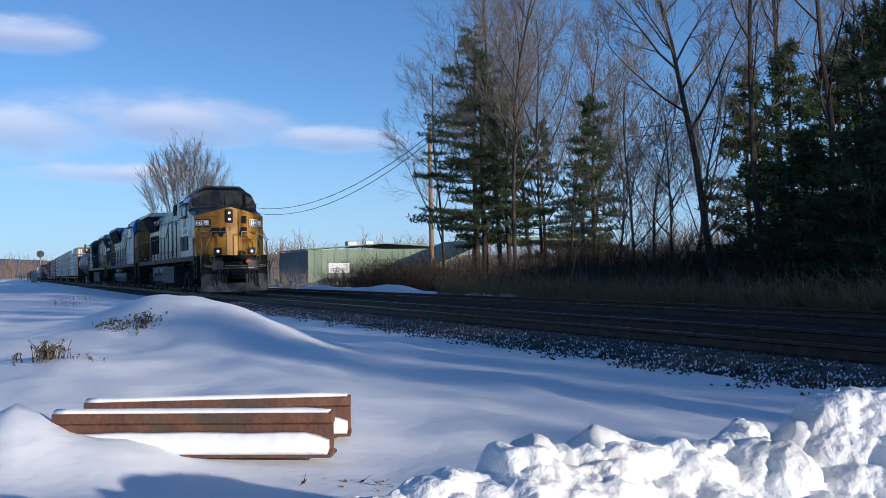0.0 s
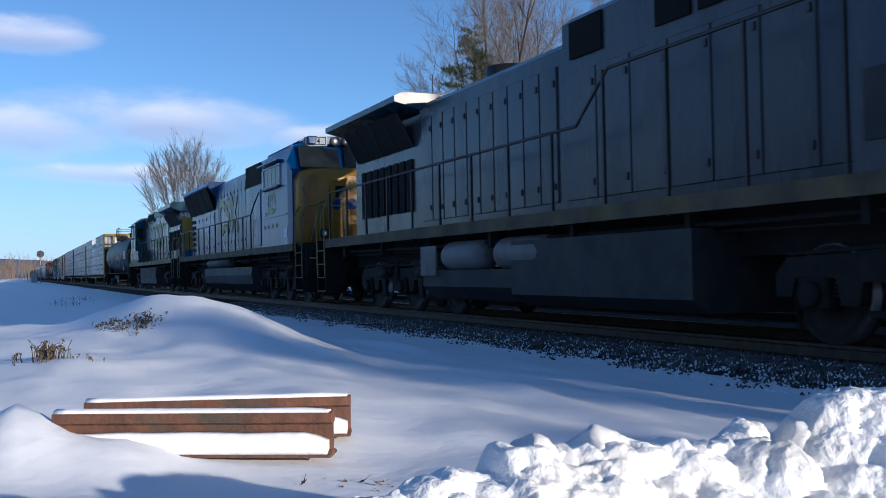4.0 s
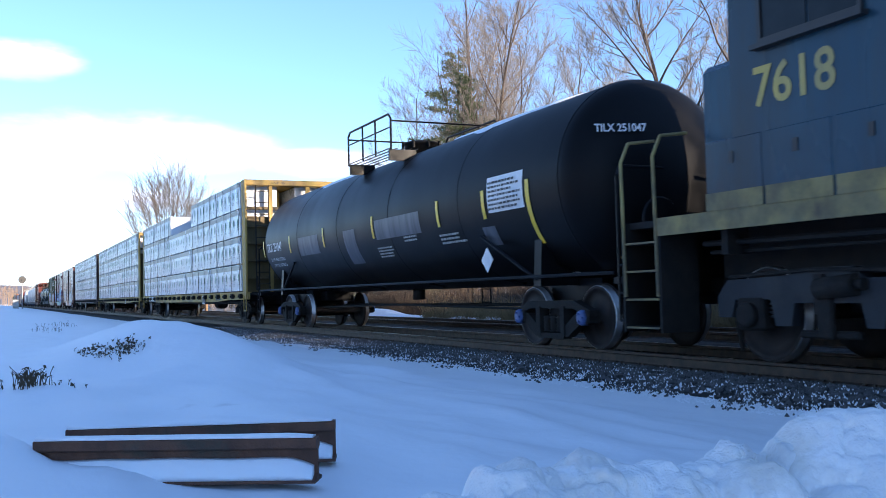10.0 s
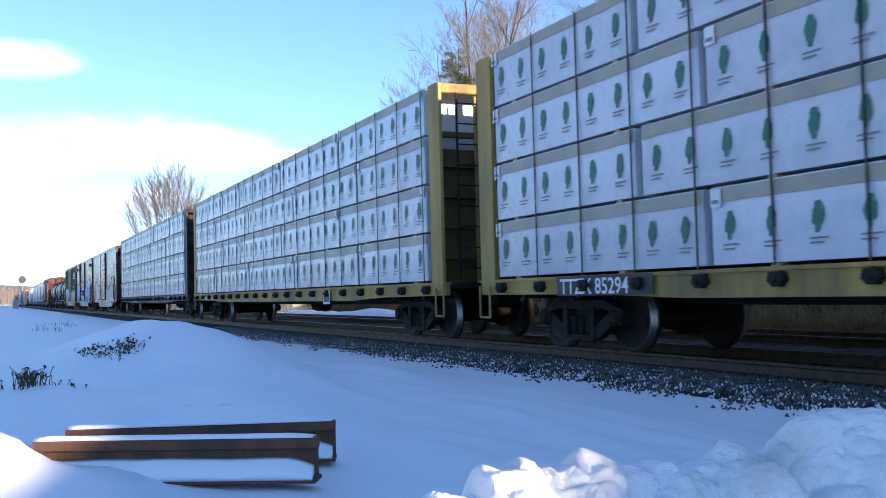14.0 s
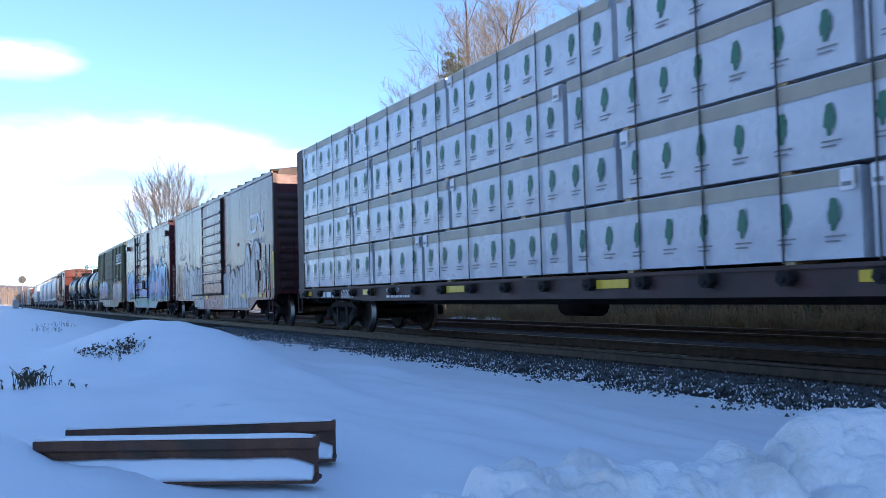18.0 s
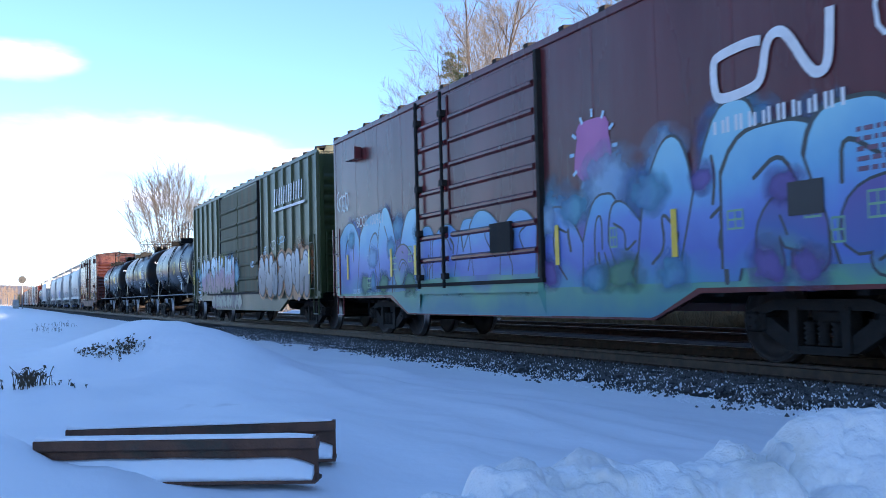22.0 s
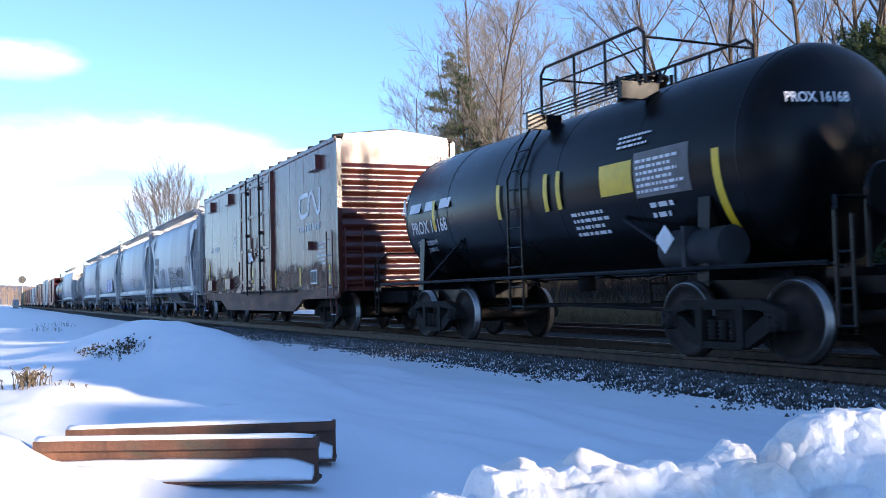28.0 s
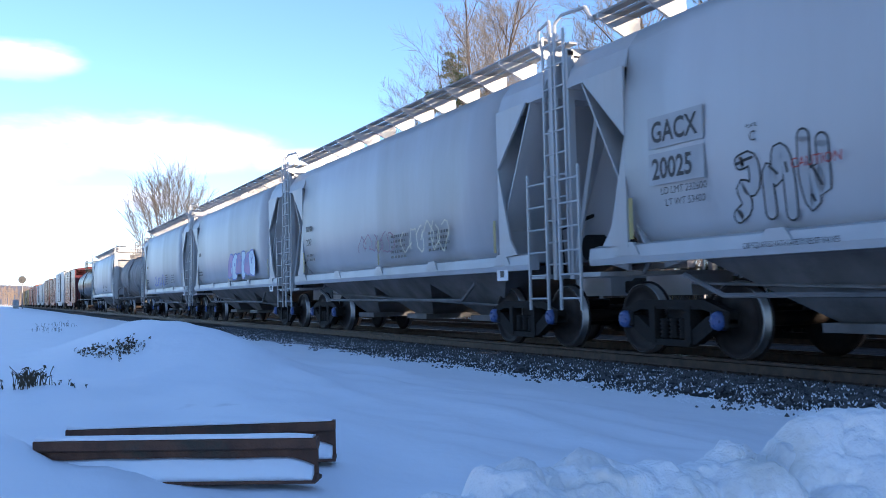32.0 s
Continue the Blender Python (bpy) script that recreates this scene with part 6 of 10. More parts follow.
def end_wall(car, x, s, paint, top=4.3, ribs=11):
    """A pressed car end with horizontal corrugations below a plain top panel."""
    bm = bmesh.new()
    prof = [(0.0, 1.0)]
    z, step = 1.05, (top - 0.55 - 1.05) / ribs
    for k in range(ribs):
        prof += [(0.0, z), (0.035, z + step * 0.2), (0.07, z + step * 0.5), (0.035, z + step * 0.8)]
        z += step
    prof += [(0.0, z), (0.0, top)]
    for (o0, z0), (o1, z1) in zip(prof, prof[1:]):
        if z1 - z0 < 1e-4:
            continue
        e0, e1 = 1.42, 1.42
        vs = [bm.verts.new(p) for p in ((x + s * o0, -e0, z0), (x + s * o0, e0, z0), (x + s * o1, e1, z1), (x + s * o1, -e1, z1))]
        bm.faces.new(vs).smooth = True
    prism(bm, [(1.36, top - 0.02), (-1.36, top - 0.02), (-1.30, top + 0.12), (0.0, top + 0.26), (1.30, top + 0.12)], x - s * 0.02, x + s * 0.03)
    for e in (-1, 1):
        box(bm, x - 0.06, x + 0.07, e * 1.45 - 0.055, e * 1.45 + 0.055, 0.92, top)
    bmesh.ops.remove_doubles(bm, verts=bm.verts, dist=0.0005)
    return part("end_wall", bm, paint, car)


def boxcar(cx, half, body_half, paint, end_paint, label, door, door_style, sill, posts=(), top=4.36, roof_paint=ROOFGREY, name="boxcar", ladder_paint=None, shift=0.0):
    car = rail_car(name, label, "boxcar", cx, group="freight cars")
    b = body_half
    lp = ladder_paint or paint
    bm = bmesh.new()
    box(bm, -b, b, -1.50, 1.50, 0.95, top)
    part("body", bm, paint, car)
    # riveted side sheet seams
    for s in (-1, 1):
        bm = bmesh.new()
        if posts:
            prism(bm, [(-0.075, s * 1.48), (-0.045, s * 1.555), (0.045, s * 1.555), (0.075, s * 1.48)], 0.98, top - 0.05, axis="z")
        else:
            box(bm, -0.025, 0.025, s * 1.50 - 0.0025, s * 1.50 + 0.0025, 0.98, top - 0.03)
        post = mesh_of("side_post", bm, paint)
        for x in posts or [q for q in spaced((-b + 0.06, b - 0.06, 12)) if not door[0] - 0.1 < q < door[1] + 0.1]:
            link("side_post" if posts else "side_seam", post, car, at=pose(x, 0, 0))
        bm = bmesh.new()
        box(bm, -b, b, s * 1.50 - 0.03, s * 1.50 + 0.03, top - 0.05, top + 0.06, bevel=0.01)
        part("top_chord", bm, paint, car)
        bm = bmesh.new()
        a0, a1 = sill
        prism(bm, [(-b, 1.02), (-b, 0.80), (a0, 0.78), (a0 + 0.85, 0.47), (a1 - 0.85, 0.47), (a1, 0.78), (b, 0.80), (b, 1.02)], s * 1.476 - 0.036, s * 1.476 + 0.036, axis="y")
        part("side_sill", bm, paint, car)
    # roof: pressed panels with ridges across
    bm = bmesh.new()
    prism(bm, [(-1.50, top + 0.05), (1.50, top + 0.05), (1.42, top + 0.10), (0.0, top + 0.25), (-1.42, top + 0.10)], -b, b)
    part("roof", bm, DARKROOF, car)
    bm = bmesh.new()
    n = 16
    for k in range(n + 1):
        x = -b + 0.1 + (2 * b - 0.2) * k / n
        prism(bm, [(-1.53, top + 0.04), (-1.53, top + 0.11), (0.0, top + 0.30), (1.53, top + 0.11), (1.53, top + 0.04), (0, top + 0.20)], x - 0.07, x + 0.07)
    part("roof_ribs", bm, DARKROOF, car)
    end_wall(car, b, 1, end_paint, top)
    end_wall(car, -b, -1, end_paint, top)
    # doors
    for s in (-1, 1):
        y = s * 1.535
        lo, hi = 1.04, top - 0.12
        leaves = [(door[0], door[1])]
        if door_style == "double":
            leaves = [(door[0], (door[0] + door[1]) / 2 - 0.03), ((door[0] + door[1]) / 2 + 0.03, door[1])]
        elif door_style == "narrow and wide":
            leaves = [(door[0], door[0] + 1.30), (door[0] + 1.36, door[1])]
        for d0, d1 in leaves:
            bm = bmesh.new()
            box(bm, d0, d1, y - 0.03, y + 0.03, lo, hi, bevel=0.012)
            dr = part("door", bm, BOXDOOR if door_style == "double" else paint, car)
            bm = bmesh.new()
            if door_style == "plug":
                for z in (lo + 0.3, lo + 1.25, lo + 2.25, hi - 0.15):
                    bm = bmesh.new()
                    box(bm, d0 + 0.05, d1 - 0.05, y + s * 0.03 - 0.025, y + s * 0.03 + 0.025, z - 0.05, z + 0.05, bevel=0.01)
                    part("door_stiffener", bm, paint, dr)
                for x in (d0 + 0.08, d0 + (d1 - d0) * 0.36, d0 + (d1 - d0) * 0.64, d1 - 0.08):
                    bm = bmesh.new()
                    box(bm, x - 0.035, x + 0.035, y + s * 0.03 - 0.02, y + s * 0.03 + 0.02, lo + 0.05, hi - 0.05)
                    part("door_stiffener", bm, paint, dr)
                for x in (d0 + (d1 - d0) * 0.28, d0 + (d1 - d0) * 0.72):
                    bm = bmesh.new()
                    cyl(bm, (x, y + s * 0.09, lo - 0.12), (x, y + s * 0.09, hi + 0.1), 0.028, seg=7)
                    for z in (lo + 0.1, lo + 0.9, lo + 1.7, hi - 0.3):
                        box(bm, x - 0.06, x + 0.06, y + s * 0.03, y + s * 0.12, z - 0.05, z + 0.05) if s > 0 else box(bm, x - 0.06, x + 0.06, y - 0.12, y - 0.03, z - 0.05, z + 0.05)
                    part("lock_rod", bm, IRON if paint is BOXRUST else paint, dr)
                bm = bmesh.new()
                xm = (d0 + d1) / 2
                cyl(bm, (xm, y + s * 0.10, lo + 1.0), (xm, y + s * 0.10, lo + 1.6), 0.03, seg=6)
                box(bm, xm - 0.25, xm + 0.25, y + s * 0.03, y + s * 0.09, lo + 1.05, lo + 1.15) if s > 0 else box(bm, xm - 0.25, xm + 0.25, y - 0.09, y - 0.03, lo + 1.05, lo + 1.15)
                part("door_handle", bm, paint, dr)
            else:
                for z in (1.44, 1.88, 2.35, 2.80, 3.22, 3.72) if door_style == "double" else spaced((lo + 0.4, hi - 0.4, 6 if door_style == "narrow and wide" else 7)):
                    prism(bm, [(y + s * 0.02, z - 0.06), (y + s * 0.075, z - 0.02), (y + s * 0.075, z + 0.02), (y + s * 0.02, z + 0.06)], d0 + 0.05, d1 - 0.05)
                part("door_ribs", bm, BOXDOOR if door_style == "double" else paint, dr)
                if door_style == "narrow and wide" and d1 - d0 < 2:
                    for x in (d0 + 0.12, d1 - 0.12):
                        bm = bmesh.new()
                        cyl(bm, (x, y + s * 0.10, lo - 0.1), (x, y + s * 0.10, hi + 0.08), 0.03, seg=7)
                        for z in (lo + 0.1, lo + 0.9, lo + 1.7, hi - 0.3):
                            box(bm, x - 0.07, x + 0.07, *sorted((y + s * 0.03, y + s * 0.13)), z - 0.05, z + 0.05)
                        part("lock_rod", bm, IRON, dr)
        bm = bmesh.new()
        r0, r1 = door[0] - (2.2 if door_style != "plug" else 0.1), door[1] + (0.1 if door_style != "plug" else 2.4)
        box(bm, r0, r1, y - 0.05, y + 0.06 if s > 0 else y + 0.05, 0.97, 1.03)
        part("door_rail", bm, IRON, car)
        for x in (door[0] - 0.05, door[1] + 0.05):
            bm = bmesh.new()
            box(bm, x - 0.04, x + 0.04, y - 0.05, y + 0.05, 1.0, top - 0.06)
            part("door_post", bm, IRON if door_style != "plug" else paint, car)
        # ladders, stirrups and grab irons
        for e in (-1, 1):
            ladder(car, e * (b - 0.30), s * 1.60, 0.85, 2.35, width=0.42, rungs=4, material=lp)
            bm = bmesh.new()
            x = e * (b - 0.30)
            pipe(bm, [(x - 0.2, s * 1.52, 0.85), (x - 0.2, s * 1.52, 0.42), (x + 0.2, s * 1.52, 0.42), (x + 0.2, s * 1.52, 0.85)], 0.018, seg=5)
            part("stirrup", bm, lp, car)
            ladder(car, e * (b + 0.14), s * 1.15, 0.95, 2.4, width=0.42, rungs=4, along="y", material=lp)
    # underframe
    bm = bmesh.new()
    box(bm, -half + 0.5, half - 0.5, -0.22, 0.22, 0.66, 0.95)
    for x in spaced((-b + 1.2, b - 1.2, 7)):
        box(bm, x - 0.06, x + 0.06, -1.4, 1.4, 0.74, 0.95)
    part("underframe", bm, DARK, car)
    bm = bmesh.new()
    cyl(bm, (-1.6, 0.6, 0.62), (-0.7, 0.6, 0.62), 0.19, seg=12)
    pipe(bm, [(-4, 0.7, 0.66), (-1.6, 0.65, 0.62), (1.2, 0.6, 0.66), (4.2, 0.5, 0.62)], 0.025)
    box(bm, 0.8, 1.4, -0.9, -0.5, 0.55, 0.85)
    part("brake_gear", bm, DARK, car)
    bm = bmesh.new()
    lathe(bm, [(0.0, 0.27), (0.03, 0.29), (0.06, 0.27)], centre=(-b - 0.22, 0.75, 2.75), axis="x", seg=18)
    cyl(bm, (-b - 0.05, 0.75, 2.75), (-b - 0.25, 0.75, 2.75), 0.06)
    part("brake_wheel", bm, IRON, car)
    couplers(car, half)
    truck(car, b - 2.05)
    truck(car, -b + 2.05)
    for c in car.children:
        c.matrix_basis = pose(shift, 0, 0) @ c.matrix_basis
    return car


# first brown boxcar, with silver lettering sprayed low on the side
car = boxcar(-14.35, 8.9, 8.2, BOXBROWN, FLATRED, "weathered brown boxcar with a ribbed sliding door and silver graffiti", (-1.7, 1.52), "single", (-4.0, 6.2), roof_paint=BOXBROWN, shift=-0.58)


def ribbon_logo(car, x, z, w, h, material, y=-1.508):
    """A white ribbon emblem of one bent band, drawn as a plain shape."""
    bm = bmesh.new()
    t = h * 0.16
    band = [(0.46, 0.86), (0.36, 0.90), (0.12, 0.84), (0.06, 0.76), (0.07, 0.24), (0.13, 0.13), (0.36, 0.17), (0.46, 0.26), (0.50, 0.82), (0.58, 0.93), (0.66, 0.84), (0.80, 0.24), (0.87, 0.12), (0.94, 0.22), (0.96, 1.0)]
    for turn in range(3):      # round the bends
        band = band[:1] + [q for (xa, za), (xb, zb) in zip(band, band[1:]) for q in ((xa * 0.75 + xb * 0.25, za * 0.75 + zb * 0.25), (xa * 0.25 + xb * 0.75, za * 0.25 + zb * 0.75))] + band[-1:]
    mitre = []
    for k, (u, v) in enumerate(band):
        (xa, za), (xb, zb) = band[max(0, k - 1)], band[min(len(band) - 1, k + 1)]
        d = Vector(((xb - xa) * w, (zb - za) * h)).normalized()
        mitre.append([bm.verts.new((x + w * u - e * d.y * t / 2, y, z + h * v + e * d.x * t / 2)) for e in (-1, 1)])
    for a, b in zip(mitre, mitre[1:]):
        bm.faces.new((a[0], b[0], b[1], a[1]))
    return part("emblem", bm, material, car, "white ribbon-shaped emblem", fix=False)


ribbon_logo(car, 4.86, 2.74, 1.75, 0.66, WHITE)
letter_bars(car, 4.86, 2.46, 1.75, 0.19, 9)
bars(car, 6.42, 1.66, 0.48, 0.46, 6, material=STENCIL, y=-1.512, seed=4)
words(car, "CNIS 417001", -7.59, 2.47, 0.30, y=-1.512, squeeze=0.8, bold=0.004)
# silver letters beside the door on both sides, running down over the sill
letter_row(car, 1.0, 4.55, 0.50, 2.0, 6, (INK, SILVER), 11, y=-1.514, edge=0.05, line=0.035, slope=0.10, label="silver sprayed letters with black outlines")
letter_row(car, 4.35, 5.75, 0.84, 2.5, 2, (INK, SILVER), 12, y=-1.521, edge=0.06, line=0.045, notch=0.4, label="silver sprayed letters with black outlines")
letter_row(car, 5.3, 6.05, 1.95, 2.55, 1, (INK, SILVER), 20, y=-1.526, edge=0.05, line=0.03, notch=0.45, label="silver sprayed letters with black outlines")
letter_row(car, -6.9, -2.5, 0.84, 2.2, 8, (INK, SILVER), 14, y=-1.514, edge=0.045, line=0.035, label="silver sprayed letters with black outlines")
letter_row(car, -4.2, -2.5, 0.50, 0.9, 3, (INK, SILVER), 15, y=-1.522, edge=0.02, line=0.025, label="silver sprayed letters with black outlines")
drips(car, 1.2, 5.9, 1.0, 2.0, INK, 14, 17, y=-1.530, width=0.026)
drips(car, -6.7, -2.6, 1.0, 2.0, INK, 12, 18, y=-1.530, width=0.026)
scrawl(car, 2.7, 3.3, 1.55, 1.95, INK, 27, y=-1.530, loops=4, width=0.020)
scrawl(car, 5.45, 6.0, 1.75, 2.25, INK, 28, y=-1.531, loops=3, width=0.022)
scrawl(car, -3.7, -2.7, 1.1, 1.8, INK, 29, y=-1.530, loops=5, width=0.022)
throw_up(car, 6.35, 7.05, 1.05, 1.75, (0, 3), (INK, SILVER), 19, y=-1.514, width=0.13, edge=0.04, lines=1)
scrawl(car, -1.6, 0.2, 0.58, 0.82, SILVER, 19, y=-1.5135, loops=7, width=0.025)
scrawl(car, -7.75, -7.0, 2.75, 3.4, PATCH, 30, y=-1.512, loops=4, width=0.03)
bars(car, -3.2, 2.15, 0.55, 0.42, 5, material=STENCIL, y=-1.512, seed=205)
bars(car, -1.6, 1.75, 0.5, 0.22, 3, material=STENCIL, y=-1.60, seed=206)
bars(car, 0.0, 1.85, 0.5, 0.22, 3, material=STENCIL, y=-1.60, seed=207)
plate(car, -5.535, -5.365, 2.45, 2.70, WHITE, y=-1.506, name="plate_mark")
plate(car, -5.52, -5.38, 2.47, 2.68, BOXBROWN, y=-1.511, name="plate_mark")
plate(car, 2.9, 3.3, 2.52, 2.62, BOXBROWN, y=-1.50, thick=0.03, name="tack_board")
for x in (-6.52, -3.84, -1.84, 1.54, 3.94, 6.12):
    plate(car, x - 0.2, x + 0.2, 0.86, 0.97, REFLECT, y=-1.520, name="reflector_strip", label="yellow reflective strip")
plate(car, 7.64, 7.76, 1.1, 2.15, REFLECT, y=-1.54, name="reflector_strip", label="yellow reflective strip")
plate(car, 5.62, 6.02, 1.36, 1.66, INK, y=-1.522, name="dust_plate")

# second boxcar, the lower half sprayed blue
car = boxcar(-32.0, 8.75, 7.9, BOXBROWN, BOXBROWN, "maroon boxcar with blue and violet graffiti over its lower half", (-3.0, 1.25), "narrow and wide", (-4.6, 4.6), top=4.36, shift=-0.66, roof_paint=BOXBROWN)
MISTS = [mist("mist_blue", (0.07, 0.19, 0.42), (0.09, 0.13, 0.36)), mist("mist_turquoise", (0.10, 0.32, 0.42), (0.10, 0.24, 0.40)), mist("mist_pale_blue", (0.28, 0.44, 0.58), (0.20, 0.36, 0.54)), mist("mist_violet", (0.15, 0.10, 0.30), (0.12, 0.09, 0.26)), mist("mist_green", (0.10, 0.24, 0.13), (0.08, 0.19, 0.15)), mist("mist_orange", (0.42, 0.15, 0.05), (0.34, 0.12, 0.05)), mist("mist_yellow", (0.36, 0.34, 0.07), (0.26, 0.28, 0.08))]
DEEP_OLIVE = mat("spray_dark_olive", (0.035, 0.045, 0.05), (0.05, 0.055, 0.045), scale=2.0, rough=0.5, bump=0)
SEA = fade("sprayed_sea_field", ((0.0, (0.05, 0.22, 0.28)), (0.26, (0.12, 0.34, 0.22)), (0.45, (0.08, 0.14, 0.36)), (0.7, (0.15, 0.12, 0.34)), (1.0, (0.12, 0.32, 0.46))), 0.5, 2.3)
TIDE = fade("sprayed_sky_letters", ((0.0, (0.06, 0.30, 0.36)), (0.28, (0.10, 0.16, 0.48)), (0.5, (0.14, 0.25, 0.58)), (0.7, (0.15, 0.42, 0.64)), (1.0, (0.28, 0.60, 0.70))), 0.8, 2.5)


def side_out(x):
    return -1.5665 if -3.72 < x < 0.62 else -1.5135


wash(car, -8.5, 7.15, lambda x: 0.84 if -3.72 < x < 0.62 or not -5.2 < x < 3.9 else (0.84 - 0.34 * min(1.0, max(0.0, min((x + 5.2) / 0.8, (3.9 - x) / 0.8)))), lambda x: 1.75 + 0.25 * math.sin(x * 0.8), SEA, side_out, seed=21, label="blue, green and violet sprayed ground covering the lower side")
wash(car, -4.0, 0.8, lambda x: 0.49, lambda x: 0.95, SEA, lambda x: -1.5137, wave=0.0, seed=23)
puffs(car, -8.0, -4.0, 1.6, 2.5, 7, 24, MISTS[:3], y=-1.5145, size=(0.35, 0.55))
puffs(car, 0.9, 6.9, 1.6, 2.7, 10, 22, MISTS[:3], y=-1.5145, size=(0.35, 0.6))
letter_row(car, -8.25, -5.5, 0.86, 2.5, 2, (DEEP_OLIVE, TIDE), 301, y=-1.5155, edge=0.03, line=0.04, notch=0.25, lean=0.3, label="large blue sprayed letters with dark edges")
letter_row(car, -5.7, -3.75, 0.86, 2.6, 2, (DEEP_OLIVE, TIDE), 305, y=-1.5195, edge=0.03, line=0.035, notch=0.45, lean=0.3, label="large blue sprayed letters with dark edges")
letter_row(car, -3.55, 0.45, 1.08, 2.15, 5, (DEEP_OLIVE, TIDE), 303, y=-1.568, edge=0.025, line=0.03, notch=0.3, lean=0.2, label="large blue sprayed letters with dark edges")
letter_row(car, 0.75, 3.2, 0.88, 2.05, 3, (DEEP_OLIVE, TIDE), 302, y=-1.5155, edge=0.03, line=0.035, notch=0.5, lean=0.3, label="large blue sprayed letters with dark edges")
letter_row(car, 2.9, 4.6, 0.88, 2.8, 2, (DEEP_OLIVE, TIDE), 306, y=-1.519, edge=0.035, line=0.045, notch=0.45, lean=0.25, label="large blue sprayed letters with dark edges")
letter_row(car, 4.4, 7.05, 1.0, 2.45, 2, (DEEP_OLIVE, TIDE), 307, y=-1.5215, edge=0.045, line=0.05, notch=0.3, lean=0.3, label="large blue sprayed letters with dark edges")
throw_up(car, 4.7, 7.0, 0.95, 1.85, (0, 3), (DEEP_OLIVE, SEA), 308, y=-1.5235, width=0.30, edge=0.03, label="dark sprayed hooks with violet fill", lines=1)
throw_up(car, -5.2, -3.9, 0.95, 1.9, (5,), (DEEP_OLIVE, SEA), 309, y=-1.522, width=0.26, edge=0.03, label="dark sprayed hooks with violet fill", lines=1)
puffs(car, -7.5, 6.9, 0.80, 1.25, 16, 25, [MISTS[4], MISTS[4], MISTS[1], MISTS[3]], y=-1.525, size=(0.22, 0.40))
puffs(car, -7.9, 6.9, 1.4, 2.3, 12, 29, [MISTS[2], MISTS[1], MISTS[3]], y=-1.5252, size=(0.18, 0.36))
# lit windows sprayed into the gaps of the letters
bm = bmesh.new()
r0 = random.Random(9)
for x, z in ((-5.0, 1.45), (-4.2, 1.6), (2.35, 1.5), (4.55, 1.55), (5.6, 1.62), (5.9, 1.35), (6.35, 1.55), (-6.4, 1.1)):
    w, h = r0.uniform(0.07, 0.12), r0.uniform(0.09, 0.15)
    for q in (-1, 0, 1):
        stroke(bm, [(x + q * w, z - h), (x + q * w, z + h)], 0.018, -1.5275)
        stroke(bm, [(x - w, z + q * h), (x + w, z + q * h)], 0.022, -1.528)
tagged(part("graffiti", bm, MINT, car, "pale green sprayed window bars", fix=False), kind="stuff")
blob_bm = bmesh.new()
blob(blob_bm, 1.93, 2.66, 0.44, 0.42, -1.5125, 0, random.Random(26), rough=0.06)
for k in range(12):
    a = k * 0.5236
    stroke(blob_bm, [(1.93 + 0.46 * math.cos(a), 2.66 + 0.46 * math.sin(a)), (1.93 + 0.53 * math.cos(a), 2.66 + 0.53 * math.sin(a))], 0.05, -1.5135, 1)
tagged(part("graffiti", blob_bm, (PINK, SKYB), car, "round pink sprayed patch with white dashes", fix=False), kind="stuff")
ribbon_logo(car, 4.18, 2.75, 1.8, 0.68, WHITE, y=-1.524)
letter_bars(car, 4.26, 2.48, 1.8, 0.17, 9, y=-1.524)
words(car, "BCOL 100421", -7.11, 2.30, 0.32, y=-1.526, squeeze=0.85)
words(car, "ZOTER", -7.4, 0.88, 0.14, material=SKYB, y=-1.527)
scrawl(car, -8.35, -7.6, 2.75, 3.15, WHITE, 27, y=-1.53, loops=4, width=0.03)
scrawl(car, 6.4, 7.1, 3.05, 3.45, WHITE, 28, y=-1.53, loops=4, width=0.045)
bars(car, 6.15, 1.85, 0.5, 0.45, 5, material=PLUM, y=-1.528, seed=7)
tapes(car, (-7.72, -5.15, -3.95, 1.02, 3.55, 6.95), 1.2, 1.75, y=-1.53)
for x in (-7.0, 6.9):
    plate(car, x - 0.3, x + 0.3, 3.75, 4.0, BOXBROWN, y=-1.53, thick=0.16, name="vent_hood")
plate(car, -0.75, -0.1, 1.45, 1.9, IRON, y=-1.60, thick=0.05, name="placard_board")
plate(car, 5.3, 5.75, 1.52, 1.85, INK, y=-1.53, name="dust_plate")

# green boxcar with outside posts and double doors
car = boxcar(-49.85, 8.75, 8.05, BOXGREEN, BOXGREEN, "dark green boxcar with outside posts, double doors and faded graffiti", (-2.9, 2.25), "double", (-4.9, 5.2), top=4.38, roof_paint=BOXGREEN,
             posts=(-7.97, -7.2, -6.35, -5.45, -4.55, -3.67, 2.58, 3.38, 4.19, 5.0, 5.8, 6.6, 7.35, 7.97))
bm = bmesh.new()
for k in range(6):
    xx = 4.14 + k * 0.47
    stroke(bm, [(xx + 0.05, 3.40), (xx + 0.11, 3.80)], 0.10, -1.562)
    stroke(bm, [(xx + 0.28, 3.40), (xx + 0.34, 3.80)], 0.08, -1.5622)
stroke(bm, [(4.05, 3.25), (7.02, 3.25)], 0.07, -1.563)
tagged(part("emblem", bm, WHITE, car, "white slanted company emblem", fix=False), kind="stuff")
CREAMY = mat("spray_dull_cream", (0.40, 0.38, 0.27), (0.30, 0.29, 0.22), scale=2.5, rough=0.5, bump=0, grime=(0.16, 0.12, 0.11), grime_at=0.62)
STEEL = mat("spray_steel", (0.24, 0.26, 0.30), (0.11, 0.12, 0.15), scale=1.6, rough=0.45, bump=0)
